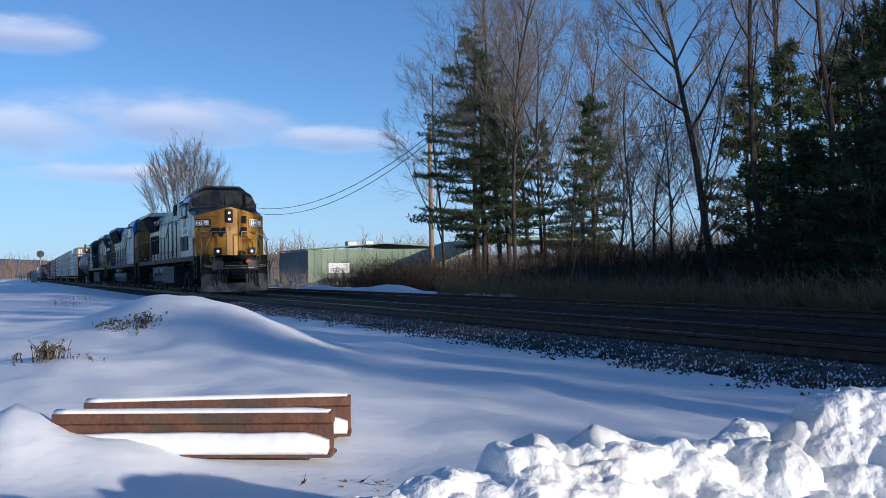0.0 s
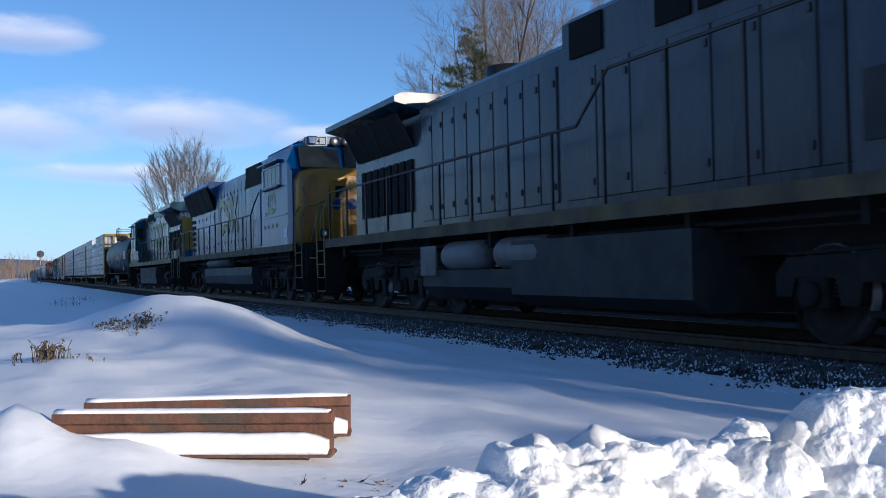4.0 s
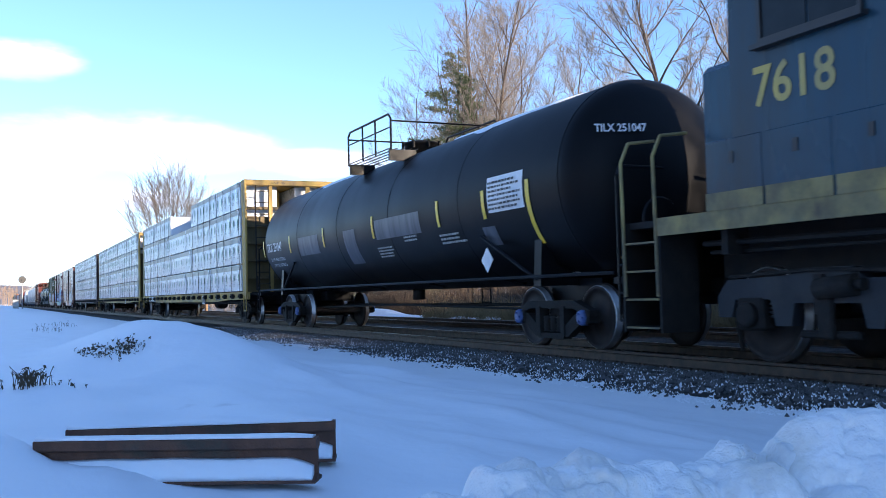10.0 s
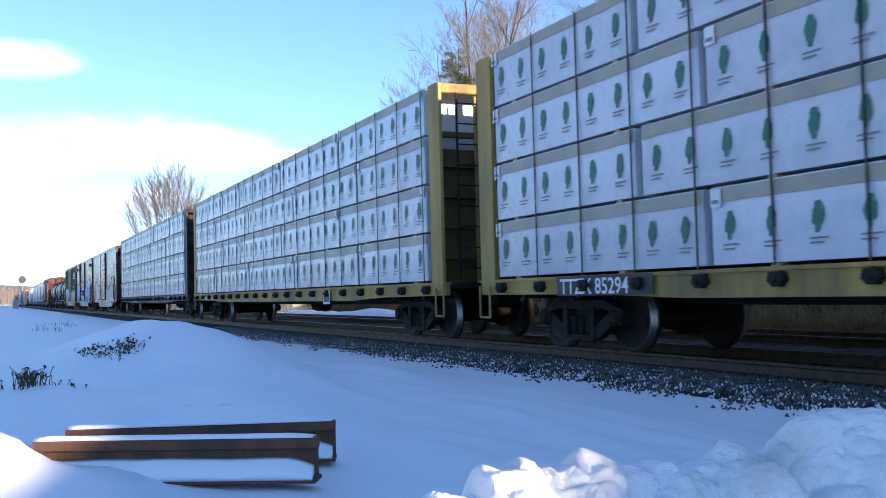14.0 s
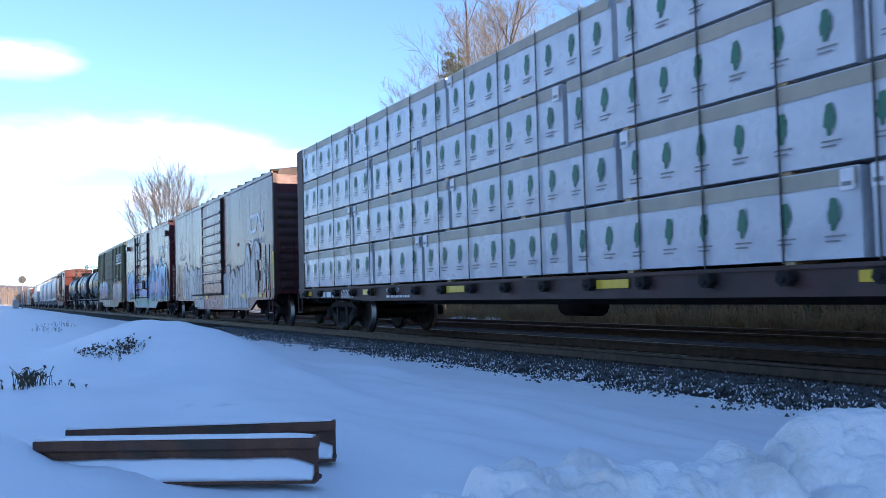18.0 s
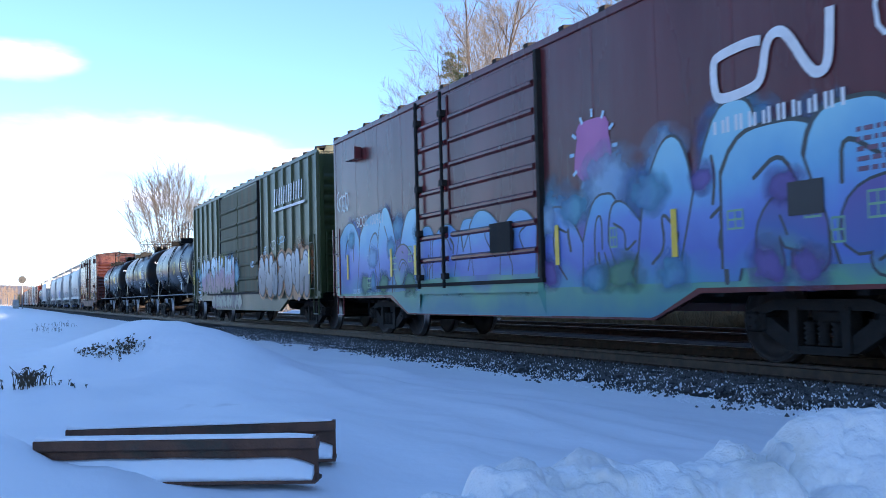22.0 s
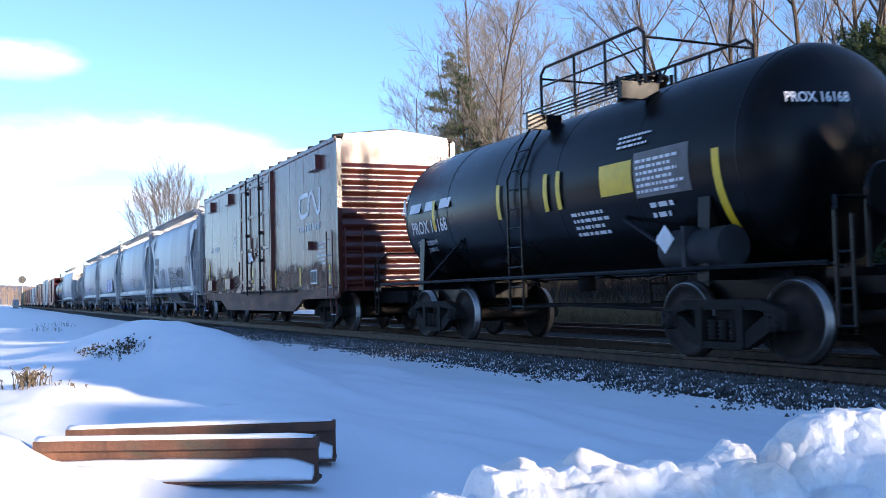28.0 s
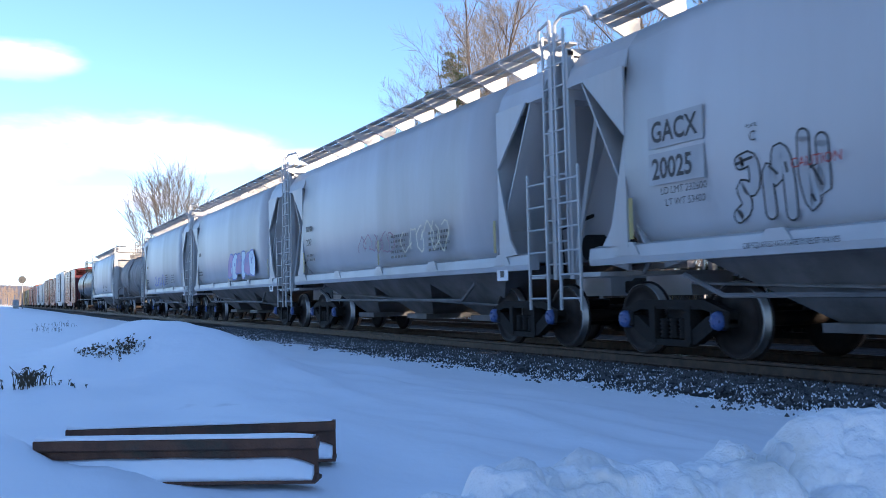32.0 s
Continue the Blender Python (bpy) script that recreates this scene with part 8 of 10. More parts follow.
def tank_car(cx, half, body_half, radius, zc, label, paint=BLACK, truck_x=4.0, platform=(-0.9, 1.5), ladder_x=0.0, snow=False, acid=False, bands=(), caps=CAP, climb=True):
    car = rail_car("tank_car", label, "tank car", cx, group="freight cars")
    hd = radius * 0.50
    prof = []
    for k in range(9):
        a = math.pi / 2 * k / 8
        prof.append((-body_half + hd - hd * math.cos(a), max(0.01, radius * math.sin(a))))
    prof += [(-d, q) for d, q in prof[::-1]]
    bm = bmesh.new()
    lathe(bm, prof, centre=(0, 0, zc), axis="x", seg=48)
    shell = part("tank_shell", bm, paint, car)
    for x in bands:
        bm = bmesh.new()
        lathe(bm, [(x - 0.14, radius), (x - 0.13, radius + 0.02), (x + 0.13, radius + 0.02), (x + 0.14, radius)], centre=(0, 0, zc), axis="x", seg=48)
        part("shell_band", bm, TANKGREY, shell)
    # weld seams round the shell
    bm = bmesh.new()
    lathe(bm, [(-0.02, radius - 0.003), (0, radius + 0.006), (0.02, radius - 0.003)], centre=(0, 0, zc), axis="x", seg=48)
    seam = mesh_of("weld_seam", bm, paint)
    for x in spaced((-body_half + hd, body_half - hd, 5)):
        link("weld_seam", seam, shell, at=pose(x, 0, 0))
    zt = zc + radius
    bm = bmesh.new()
    lathe(bm, [(zt - 0.06, 0.36), (zt + 0.22, 0.36), (zt + 0.24, 0.40), (zt + 0.29, 0.40), (zt + 0.33, 0.2)], centre=((platform[0] + platform[1]) / 2, 0, 0), axis="z", seg=18)
    for a in range(8):
        cyl(bm, ((platform[0] + platform[1]) / 2 + 0.43 * math.cos(a * 0.785), 0.43 * math.sin(a * 0.785), zt + 0.15), ((platform[0] + platform[1]) / 2 + 0.43 * math.cos(a * 0.785), 0.43 * math.sin(a * 0.785), zt + 0.31), 0.03, seg=5)
    part("manway", bm, paint, car)
    x0, x1 = platform
    ry = 0.92 if half < 9 else 1.24
    bm = bmesh.new()
    for s in (-1, 1):
        for x in (x0 + 0.1, x1 - 0.1):
            box(bm, x - 0.03, x + 0.03, s * 0.95 - 0.3, s * 0.95 + 0.3, zt - 0.30, zt - 0.07)
    pf = part("platform", bm, paint, car)
    bm = bmesh.new()
    box(bm, x0, x1, -0.016, 0.016, -0.014, 0.0)
    slat = mesh_of("platform_slat", bm, paint)
    for s in (-1, 1):
        for q in (-0.30, -0.15, 0.0, 0.15, 0.30):
            link("platform_slat", slat, pf, at=pose(0, s * 0.95 + q, zt - 0.05))
    bm = bmesh.new()
    zr = zt + 0.66
    for s in (-1, 1):
        y = s * ry
        pipe(bm, [(x0, y, zt - 0.1), (x0, y, zr - 0.1), (x0 + 0.12, y, zr), (x1 - 0.12, y, zr), (x1, y, zr - 0.1), (x1, y, zt - 0.1)], 0.024)
        pipe(bm, [(x0, y, zt + 0.38), (x1, y, zt + 0.38)], 0.016)
        for x in (x0 + (x1 - x0) * 0.36, x0 + (x1 - x0) * 0.66):
            pipe(bm, [(x, y, zt - 0.1), (x, y, zr)], 0.022)
    for x in (x0, x1):
        pipe(bm, [(x, -ry, zr - 0.15), (x, ry, zr - 0.15)], 0.02)
    part("safety_railing", bm, paint, car)
    for s in (-1, 1):
        # ladder bent over the shell
        if s < 0 and not climb:
            continue
        bm = bmesh.new()
        for e in (-0.21, 0.21):
            pipe(bm, [(ladder_x + e, s * (radius + 0.06), 0.55), (ladder_x + e, s * (radius + 0.06), zc + 0.25), (ladder_x + e, s * (radius * 0.86), zc + radius * 0.62), (ladder_x + e, s * radius * 0.62, zt - 0.05)], 0.02)
        for k in range(9):
            z = 0.62 + k * 0.30
            y = radius + 0.06 if z < zc + 0.25 else max(radius * 0.6, radius * math.cos(min(1.2, (z - zc - 0.1) / radius)) + 0.03)
            cyl(bm, (ladder_x - 0.21, s * y, z), (ladder_x + 0.21, s * y, z), 0.014, seg=5)
        part("side_ladder", bm, paint, car)
    for s in (-1, 1):
        bm = bmesh.new()
        yb = s * 1.36
        pipe(bm, [(-half + 0.55, yb, 1.06), (half - 0.55, yb, 1.06)], 0.026)
        for x in spaced((-half + 0.6, half - 0.6, 6)):
            pipe(bm, [(x, yb, 1.06), (x, s * 0.9, 0.98)], 0.02)
        part("side_handrail", bm, paint, car)
        for e in (-1, 1):
            bm = bmesh.new()
            x = e * (half - 0.45)
            zh = 2.3 if half > 9 else 1.55
            pipe(bm, [(x, s * 1.36, 0.45), (x, s * 1.36, zh), (x - e * 0.15, s * 1.2, zh + 0.15), (x - e * 0.15, s * 0.5, zh + 0.15)], 0.022)
            pipe(bm, [(x + e * 0.2, s * 1.36, 0.45), (x + e * 0.2, s * 1.36, 1.5)], 0.02)
            for z in (0.45, 0.8, 1.15):
                cyl(bm, (x, s * 1.36, z), (x + e * 0.2, s * 1.36, z), 0.016, seg=5)
            part("end_handrail", bm, paint, car)
    for e in (-1, 1):
        bm = bmesh.new()
        x = e * truck_x
        prism(bm, [(-1.28, 0.92), (1.28, 0.92), (1.22, zc - radius * 0.35), (1.0, zc - radius * 0.80), (0.5, zc - radius * 0.94), (-0.5, zc - radius * 0.94), (-1.0, zc - radius * 0.80), (-1.22, zc - radius * 0.35)], x - 0.10, x + 0.10)
        box(bm, min(x - 0.7, x + 0.7), max(x - 0.7, x + 0.7), -0.6, 0.6, 0.70, 1.02)
        part("saddle", bm, paint, car)
        bm = bmesh.new()
        xa, xb = sorted((e * (truck_x - 1.2), e * (half - 0.35)))
        box(bm, xa, xb, -0.36, 0.36, 0.72, 1.02, bevel=0.02)
        xc = e * (half - 0.42)
        box(bm, xc - 0.16, xc + 0.16, -1.36, 1.36, 0.92, 1.0)
        part("stub_sill", bm, paint, car)
        xs_ = e * (truck_x + 0.1)
        for s in (-1, 1):
            bm = bmesh.new()
            pipe(bm, [(xs_ - e * 0.1, s * 1.25, 1.0), (xs_ - e * 1.7, s * radius * 0.92, zc - radius * 0.45)], 0.03)
            part("brace", bm, paint, car)
    if acid:
        bm = bmesh.new()
        cyl(bm, (truck_x - 0.7, -1.12, 1.30), (truck_x + 0.35, -1.12, 1.30), 0.24, seg=16)
        box(bm, truck_x - 0.25, truck_x - 0.18, -1.37, -0.87, 1.04, 1.56)
        part("brake_reservoir", bm, TANKGREY, car)
    bm = bmesh.new()
    pipe(bm, [(-truck_x + 1.3, -0.5, 0.55), (0, -0.55, 0.62), (truck_x - 1.3, -0.5, 0.55)], 0.022)
    cyl(bm, (-0.3, 0, zc - radius - 0.22), (-0.3, 0, zc - radius + 0.05), 0.14, seg=12)
    pipe(bm, [(-truck_x + 1.0, 0.3, 0.6), (truck_x - 1.0, 0.3, 0.6)], 0.03)
    part("brake_rigging", bm, DARK, car)
    bm = bmesh.new()
    lathe(bm, [(0.0, 0.27), (0.03, 0.29), (0.06, 0.27)], centre=(half - 0.4, -0.75, 1.75), axis="x", seg=18)
    for a in range(3):
        cyl(bm, (half - 0.37, -0.75, 1.75), (half - 0.37, -0.75 + 0.27 * math.cos(a * 2.1), 1.75 + 0.27 * math.sin(a * 2.1)), 0.018, seg=5)
    cyl(bm, (half - 0.6, -0.75, 1.0), (half - 0.6, -0.75, 1.8), 0.03, seg=6)
    part("brake_wheel", bm, paint, car)
    if snow:
        bm = bmesh.new()
        for xa, xb in snow:
            n = 14
            rings = []
            for k in range(n + 1):
                x = xa + (xb - xa) * k / n
                wdt = radius * 0.62 * math.sin(math.pi * min(1, max(0.02, k / n))) ** 0.4 * (0.85 + 0.25 * noise.noise((x, 1, 2)))
                rings.append([(x, wdt * q, zc + math.sqrt(max(0.01, radius ** 2 - (wdt * q) ** 2)) - (0.02 if abs(q) == 1 else -0.07 * (1 - q * q))) for q in (-1, -0.8, -0.4, 0, 0.4, 0.8, 1)])
            rv = [[bm.verts.new(p) for p in rg] for rg in rings]
            for a, b2 in zip(rv, rv[1:]):
                for i in range(6):
                    bm.faces.new((a[i], b2[i], b2[i + 1], a[i + 1])).smooth = True
        part("snow_cover", bm, SNOW, car, "patch of snow on the tank top")
    couplers(car, half)
    truck(car, truck_x, caps)
    truck(car, -truck_x, caps)
    return car, radius, zc


def on_shell(car, radius, zc, x0, x1, z0, z1, material, name="marking", label="", lift=0.006):
    """A painted or stuck-on patch that follows the shell."""
    bm = bmesh.new()
    n = 6
    cols = []
    for k in range(n + 1):
        z = z0 + (z1 - z0) * k / n
        y = -math.sqrt(max(0.02, radius ** 2 - (z - zc) ** 2)) - lift
        cols.append((bm.verts.new((x0, y, z)), bm.verts.new((x1, y, z))))
    for a, b in zip(cols, cols[1:]):
        bm.faces.new((a[0], a[1], b[1], b[0])).smooth = True
    return part(name, bm, material, car, label)


def shell_words(car, radius, zc, s, x, z, size, material=WHITE, bold=0.0):
    tilt = math.degrees(math.asin(max(-0.95, min(0.95, (z + size * 0.35 - zc) / radius))))
    y = -math.sqrt(radius ** 2 - (z - zc) ** 2) - 0.012
    return link("lettering", text_mesh(s, size, material, 0.85, bold), car, at=pose(x, y, z, -tilt))


def shell_bars(car, radius, zc, x, z, w, h, rows, seed, material=WHITE):
    ob = bars(car, 0, 0, w, h, rows, material=material, y=0, seed=seed)
    tilt = math.degrees(math.asin(max(-0.95, min(0.95, (z + h / 2 - zc) / radius))))
    ob.matrix_basis = pose(x, -math.sqrt(radius ** 2 - (z - zc) ** 2) - 0.03, z, -tilt)


def head_words(car, body_half, radius, zc, s, size, turn=52, out=0.80):
    """Lettering on the upper near quarter of the tank's leading head."""
    hd, a = radius * 0.50, radians(turn)
    y, z = -radius * out * math.cos(a), radius * out * math.sin(a)
    x = body_half - hd + hd * math.sqrt(1 - out * out)
    n = Vector(((x - body_half + hd) / hd ** 2, y / radius ** 2, z / radius ** 2)).normalized()
    along = Vector((0, 0, 1)).cross(n).normalized()
    up = n.cross(along)
    me = text_mesh(s, size, WHITE, 0.85, 0.004)
    wide = max(v.co.x for v in me.vertices)
    m = Matrix((along, -n, up)).transposed().to_4x4()
    m.translation = Vector((x, y, z + zc)) + n * 0.05 - along * wide / 2
    return link("lettering", me, car, at=m)


def diamond(car, x, z, y, s=0.17):
    bm = bmesh.new()
    prism(bm, [(x - s, z), (x, z - s), (x + s, z), (x, z + s)], y - 0.01, y, axis="y")
    part("hazard_placard", bm, WHITE, car, "white diamond hazard placard")
    plate(car, x - s * 0.8, x + s * 0.8, z - 0.05, z + 0.05, WHITE, y=y - 0.011, name="placard_panel")


car, R, Z = tank_car(79.1, 9.7, 8.75, 1.48, 2.42, "long black tank car with white stencils and yellow strips", paint=SATINBLACK, truck_x=7.05, platform=(-1.3, 1.3), climb=False, snow=((2.2, 7.0), (-6.5, -1.5)), caps=CAP_BLUE)
DULLGREY = mat("dull_grey_patch", (0.085, 0.092, 0.11), (0.045, 0.05, 0.062), scale=2.0, rough=0.45, bump=0, stretch=(3.0, 1, 0.4))
for x in (-8.2, -5.5, -2.6, 0.72, 3.98, 5.75):
    on_shell(car, R, Z, x - 0.05, x + 0.05, 2.02, 2.48, REFLECT, "reflector_strip", "yellow reflective strip", lift=0.012)
on_shell(car, R, Z, 7.12, 7.23, 1.55, 2.50, REFLECT, "reflector_strip", "yellow reflective strip", lift=0.012)
# three dull grey patches at mid-height on the shell
for x0, x1, z0, z1 in ((-4.7, -3.05, 1.9, 2.36), (-1.15, -0.4, 1.55, 2.30), (0.85, 3.15, 1.98, 2.38)):
    on_shell(car, R, Z, x0, x1, z0, z1, DULLGREY, "grey_shell_patch", "dull grey patch on the tank side")
on_shell(car, R, Z, 5.9, 7.04, 2.10, 2.66, WHITE, "stencil_panel", "white panel of small print")
shell_bars(car, R, Z, 5.95, 2.14, 1.05, 0.48, 7, 41, INK)
on_shell(car, R, Z, 5.54, 5.98, 1.60, 1.90, DULLGREY, "data_plate", "grey framed data plate")
shell_words(car, R, Z, "TILX 251047", -7.80, 2.14, 0.33, bold=0.006)
shell_words(car, R, Z, "LD LMT 188500 LB 85502 KG", -7.61, 1.87, 0.13)
shell_words(car, R, Z, "LT WT 74500 LB 33800 KG", -7.55, 1.71, 0.13)
shell_bars(car, R, Z, 0.75, 1.62, 1.0, 0.26, 4, 44, STENCIL)
shell_bars(car, R, Z, 2.3, 1.86, 0.8, 0.14, 2, 47, STENCIL)
shell_bars(car, R, Z, 3.9, 1.72, 1.0, 0.22, 3, 45, STENCIL)
shell_bars(car, R, Z, 6.5, 1.10, 0.9, 0.09, 1, 46, STENCIL)
diamond(car, 5.85, 1.36, -1.47, 0.2)
head_words(car, 8.75, R, Z, "TILX 251047", 0.16, turn=36, out=0.66)

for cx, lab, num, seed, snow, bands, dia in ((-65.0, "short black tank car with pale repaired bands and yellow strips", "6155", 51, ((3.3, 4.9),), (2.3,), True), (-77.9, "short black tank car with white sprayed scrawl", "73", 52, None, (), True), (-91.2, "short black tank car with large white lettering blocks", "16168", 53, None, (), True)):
    car, R, Z = tank_car(cx, 6.45, 5.25, 1.28, 2.33, lab, truck_x=4.0, platform=(0.0, 2.6), ladder_x=-0.2, snow=snow, acid=True, bands=bands)
    for x in (-3.3, -0.8, 0.65, 1.0):
        on_shell(car, R, Z, x - 0.055, x + 0.055, 2.0, 2.55, REFLECT, "reflector_strip", "yellow reflective strip", lift=0.03)
    on_shell(car, 1.17, Z, -4.92, -4.82, 1.5, 2.5, REFLECT, "reflector_strip", "yellow reflective strip")
    on_shell(car, R, Z, 4.22, 4.34, 1.5, 2.4, REFLECT, "reflector_strip", "yellow reflective strip")
    on_shell(car, R, Z, 2.01, 2.72, 2.07, 2.48, REFLECT, "warning_panel", "yellow warning panel")
    on_shell(car, R, Z, 2.77, 3.82, 1.98, 2.55, TANKPALE, "stencil_panel", "grey panel of small print")
    shell_bars(car, R, Z, 2.82, 2.03, 0.95, 0.46, 6, seed, WHITE)
    shell_words(car, R, Z, ("PROX 16168" if num == "16168" else "GATX " + num), -4.39, 1.98, 0.34, bold=0.004)
    shell_words(car, R, Z, "LD LMT 203800 LB", -4.30, 1.76, 0.13)
    shell_words(car, R, Z, "LT WT 59200 LB", -4.28, 1.64, 0.12)
    shell_words(car, R, Z, "P-75", -4.2, 1.53, 0.11)
    shell_bars(car, R, Z, 1.2, 1.6, 0.9, 0.4, 4, seed + 30)
    shell_bars(car, R, Z, 2.4, 2.65, 0.7, 0.2, 3, seed + 40)
    diamond(car, 3.53, 1.42, -1.42)
    shell_bars(car, R, Z, 3.0, 1.72, 0.45, 0.26, 2, seed + 50)
    if num == "16168":
        shell_bars(car, R, Z, -4.42, 2.38, 1.9, 0.62, 1, 77)
        bm = bmesh.new()
        stroke(bm, [(0.0, 0.05), (0.02, 0.30), (0.14, 0.02)], 0.07, 0)
        stroke(bm, [(0.34, 0.05), (0.32, 0.30), (0.20, 0.02)], 0.07, 0)
        blob(bm, 0.17, 0.36, 0.06, 0.06, 0, 0, random.Random(3), n=8, rough=0.05)
        mk = part("emblem", bm, WHITE, car, "white emblem of two strokes round a disc", fix=False)
        mk.matrix_basis = pose(-4.84, -1.268, 2.38, -8)
    if num == "73":
        sc = scrawl(car, 0, 1.6, 0, 1.2, WHITE, 60, y=0, loops=5, width=0.05, label="white sprayed scrawl")
        sc.matrix_basis = pose(-1.8, -1.275, 1.8, -8)
    head_words(car, 5.25, R, Z, "PROX 16168" if num == "16168" else "GATX " + num, 0.16, turn=36, out=0.60)

# ---------------------------------------------------------------- covered hoppers


def hopper(cx, half, label, seed, paint=HOPGREY, tall=True):
    car = rail_car("covered_hopper", label, "hopper car", cx, group="freight cars")
    b = half - 0.24

    def section(x, k=1.0):
        pts = [(-1.30, 1.30), (-1.46, 1.60), (-1.54, 2.3), (-1.52, 3.2), (-1.42, 3.85), (-1.25, 4.08), (-0.6, 4.22), (0.0, 4.26)]
        pts = pts + [(-y, z) for y, z in pts[-2::-1]]
        return [(x, y * k, z) for y, z in pts]
    bm = bmesh.new()
    loft(bm, [section(x) for x in spaced((-b + 1.34, b - 1.34, 8))], smooth=True)
    body = part("body", bm, paint, car)
    for e in (-1, 1):
        # the roof and eaves run on over the open end bay
        bm = bmesh.new()
        eave = [(-1.50, 3.60), (-1.42, 3.85), (-1.25, 4.08), (-0.6, 4.22), (0.0, 4.26), (0.6, 4.22), (1.25, 4.08), (1.42, 3.85), (1.50, 3.60)]
        loft(bm, [[(x, y, z) for y, z in eave] for x in sorted((e * (b - 1.34), e * b))])
        part("end_roof", bm, paint, car)
        for s in (-1, 1):
            for pts in ([(b - 1.34, 2.73), (b - 0.43, 3.61), (b - 1.34, 3.61)], [(b - 1.34, 2.73), (b - 1.34, 1.36), (b - 0.8, 1.40), (b - 1.0, 1.62)]):
                bm = bmesh.new()
                prism(bm, [(e * x, z) for x, z in pts], *sorted((s * 1.50, s * 1.535)), axis="y")
                part("side_gusset", bm, paint, car)
        bm = bmesh.new()
        xa, xb = e * (b - 0.35), e * (b - 1.55)
        loft(bm, [[(xa, -1.49, 3.60), (xa, 1.49, 3.60), (xa - e * 0.04, 1.49, 3.58), (xa - e * 0.04, -1.49, 3.58)], [(xb, -1.46, 1.40), (xb, 1.46, 1.40), (xb - e * 0.04, 1.46, 1.38), (xb - e * 0.04, -1.46, 1.38)]])
        part("end_slope_sheet", bm, paint, car)
        bm = bmesh.new()
        prism(bm, [(e * (b - 0.38), 3.58), (e * (b - 1.52), 1.42), (e * (b - 0.10), 1.12)] if e > 0 else [(e * (b - 0.10), 1.12), (e * (b - 1.52), 1.42), (e * (b - 0.38), 3.58)], -0.03, 0.03, axis="y")
        part("centre_web", bm, paint, car)
        bm = bmesh.new()
        xe = e * (half - 0.14)
        for s in (-1, 1):
            box(bm, xe - 0.05, xe + 0.05, s * 1.38 - 0.05, s * 1.38 + 0.05, 1.0, 4.15)
            pipe(bm, [(xe, s * 1.38, 1.1), (e * (b - 0.3), s * 1.2, 3.2)], 0.04)
        box(bm, xe - 0.05, xe + 0.05, -1.43, 1.43, 4.08, 4.18)
        part("end_frame", bm, paint, car)
        for s in (-1, 1):
            ladder(car, xe + e * 0.10, s * 1.50, 1.06, 4.45, width=0.32, rungs=11, material=paint)
            ladder(car, xe - e * 0.20, s * 1.58, 0.58, 2.52, width=0.50, rungs=6, material=paint)
            bm = bmesh.new()
            pipe(bm, [(xe + e * 0.15, s * 1.50, 4.2), (xe + e * 0.15, s * 1.50, 4.55), (xe + e * 0.05, s * 1.45, 4.66), (xe - e * 0.4, s * 1.35, 4.66), (xe - e * 0.5, s * 1.3, 4.45)], 0.024)
            part("roof_grab", bm, paint, car)
        bm = bmesh.new()
        box(bm, *sorted((e * (half - 1.3), e * (half - 0.35))), -0.35, 0.35, 0.75, 1.02)
        box(bm, *sorted((e * (half - 0.85), e * (half - 0.40))), -1.45, 1.45, 1.02, 1.08)
        part("end_platform", bm, paint, car)
        bm = bmesh.new()
        cyl(bm, (e * (half - 1.0), -0.3, 1.5), (e * (half - 1.0), 0.5, 1.5), 0.2, seg=12)
        pipe(bm, [(e * (half - 0.9), -0.8, 1.05), (e * (half - 1.3), -0.6, 1.8), (e * (half - 1.2), 0.2, 2.1)], 0.03)
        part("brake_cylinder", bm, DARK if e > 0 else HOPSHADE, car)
        bm = bmesh.new()
        lathe(bm, [(0, 0.26), (0.03, 0.28), (0.06, 0.26)], centre=(e * (half - 0.55), 0.6, 2.3), axis="x", seg=16)
        part("brake_wheel", bm, IRON, car)
    for s in (-1, 1):
        bm = bmesh.new()
        xa = half - 0.7
        prism(bm, [(s * 1.36, 1.16), (s * 1.50, 1.16), (s * 1.52, 1.24), (s * 1.50, 1.38), (s * 1.34, 1.42)] if s > 0 else [(s * 1.34, 1.42), (s * 1.50, 1.38), (s * 1.52, 1.24), (s * 1.50, 1.16), (s * 1.36, 1.16)], -xa, xa)
        part("side_sill", bm, paint, car)
        for k in range(5):
            bm = bmesh.new()
            x = -b + 1.3 + (2 * b - 2.6) * k / 4
            prism(bm, [(x - 0.25, 1.26), (x + 0.25, 1.26), (x + 0.12, 1.42), (x - 0.12, 1.42)], s * 1.51 - 0.02, s * 1.51 + 0.04, axis="y")
            part("jacking_pad", bm, paint, car)
    # roof walk with its grating and brackets
    for s in (-1, 1):
        for k in range(3):
            bm = bmesh.new()
            yy = s * (0.78 + 0.22 * k)
            box(bm, -half + 0.5, half - 0.5, yy - 0.07, yy + 0.07, 4.50, 4.53)
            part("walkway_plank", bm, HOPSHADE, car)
    for k in range(13):
        x = -half + 0.8 + (2 * half - 1.6) * k / 12
        for s in (-1, 1):
            bm = bmesh.new()
            prism(bm, [(s * 0.66, 4.14), (s * 0.75, 4.14), (s * 1.34, 4.44), (s * 1.34, 4.50), (s * 0.66, 4.50)] if s > 0 else [(s * 0.66, 4.50), (s * 1.34, 4.50), (s * 1.34, 4.44), (s * 0.75, 4.14), (s * 0.66, 4.14)], x - 0.02, x + 0.02)
            part("walk_bracket", bm, paint, car)
    bm = bmesh.new()
    box(bm, -b + 0.4, b - 0.4, -0.35, 0.35, 4.24, 4.34, bevel=0.03)
    part("roof_hatch", bm, paint, car)
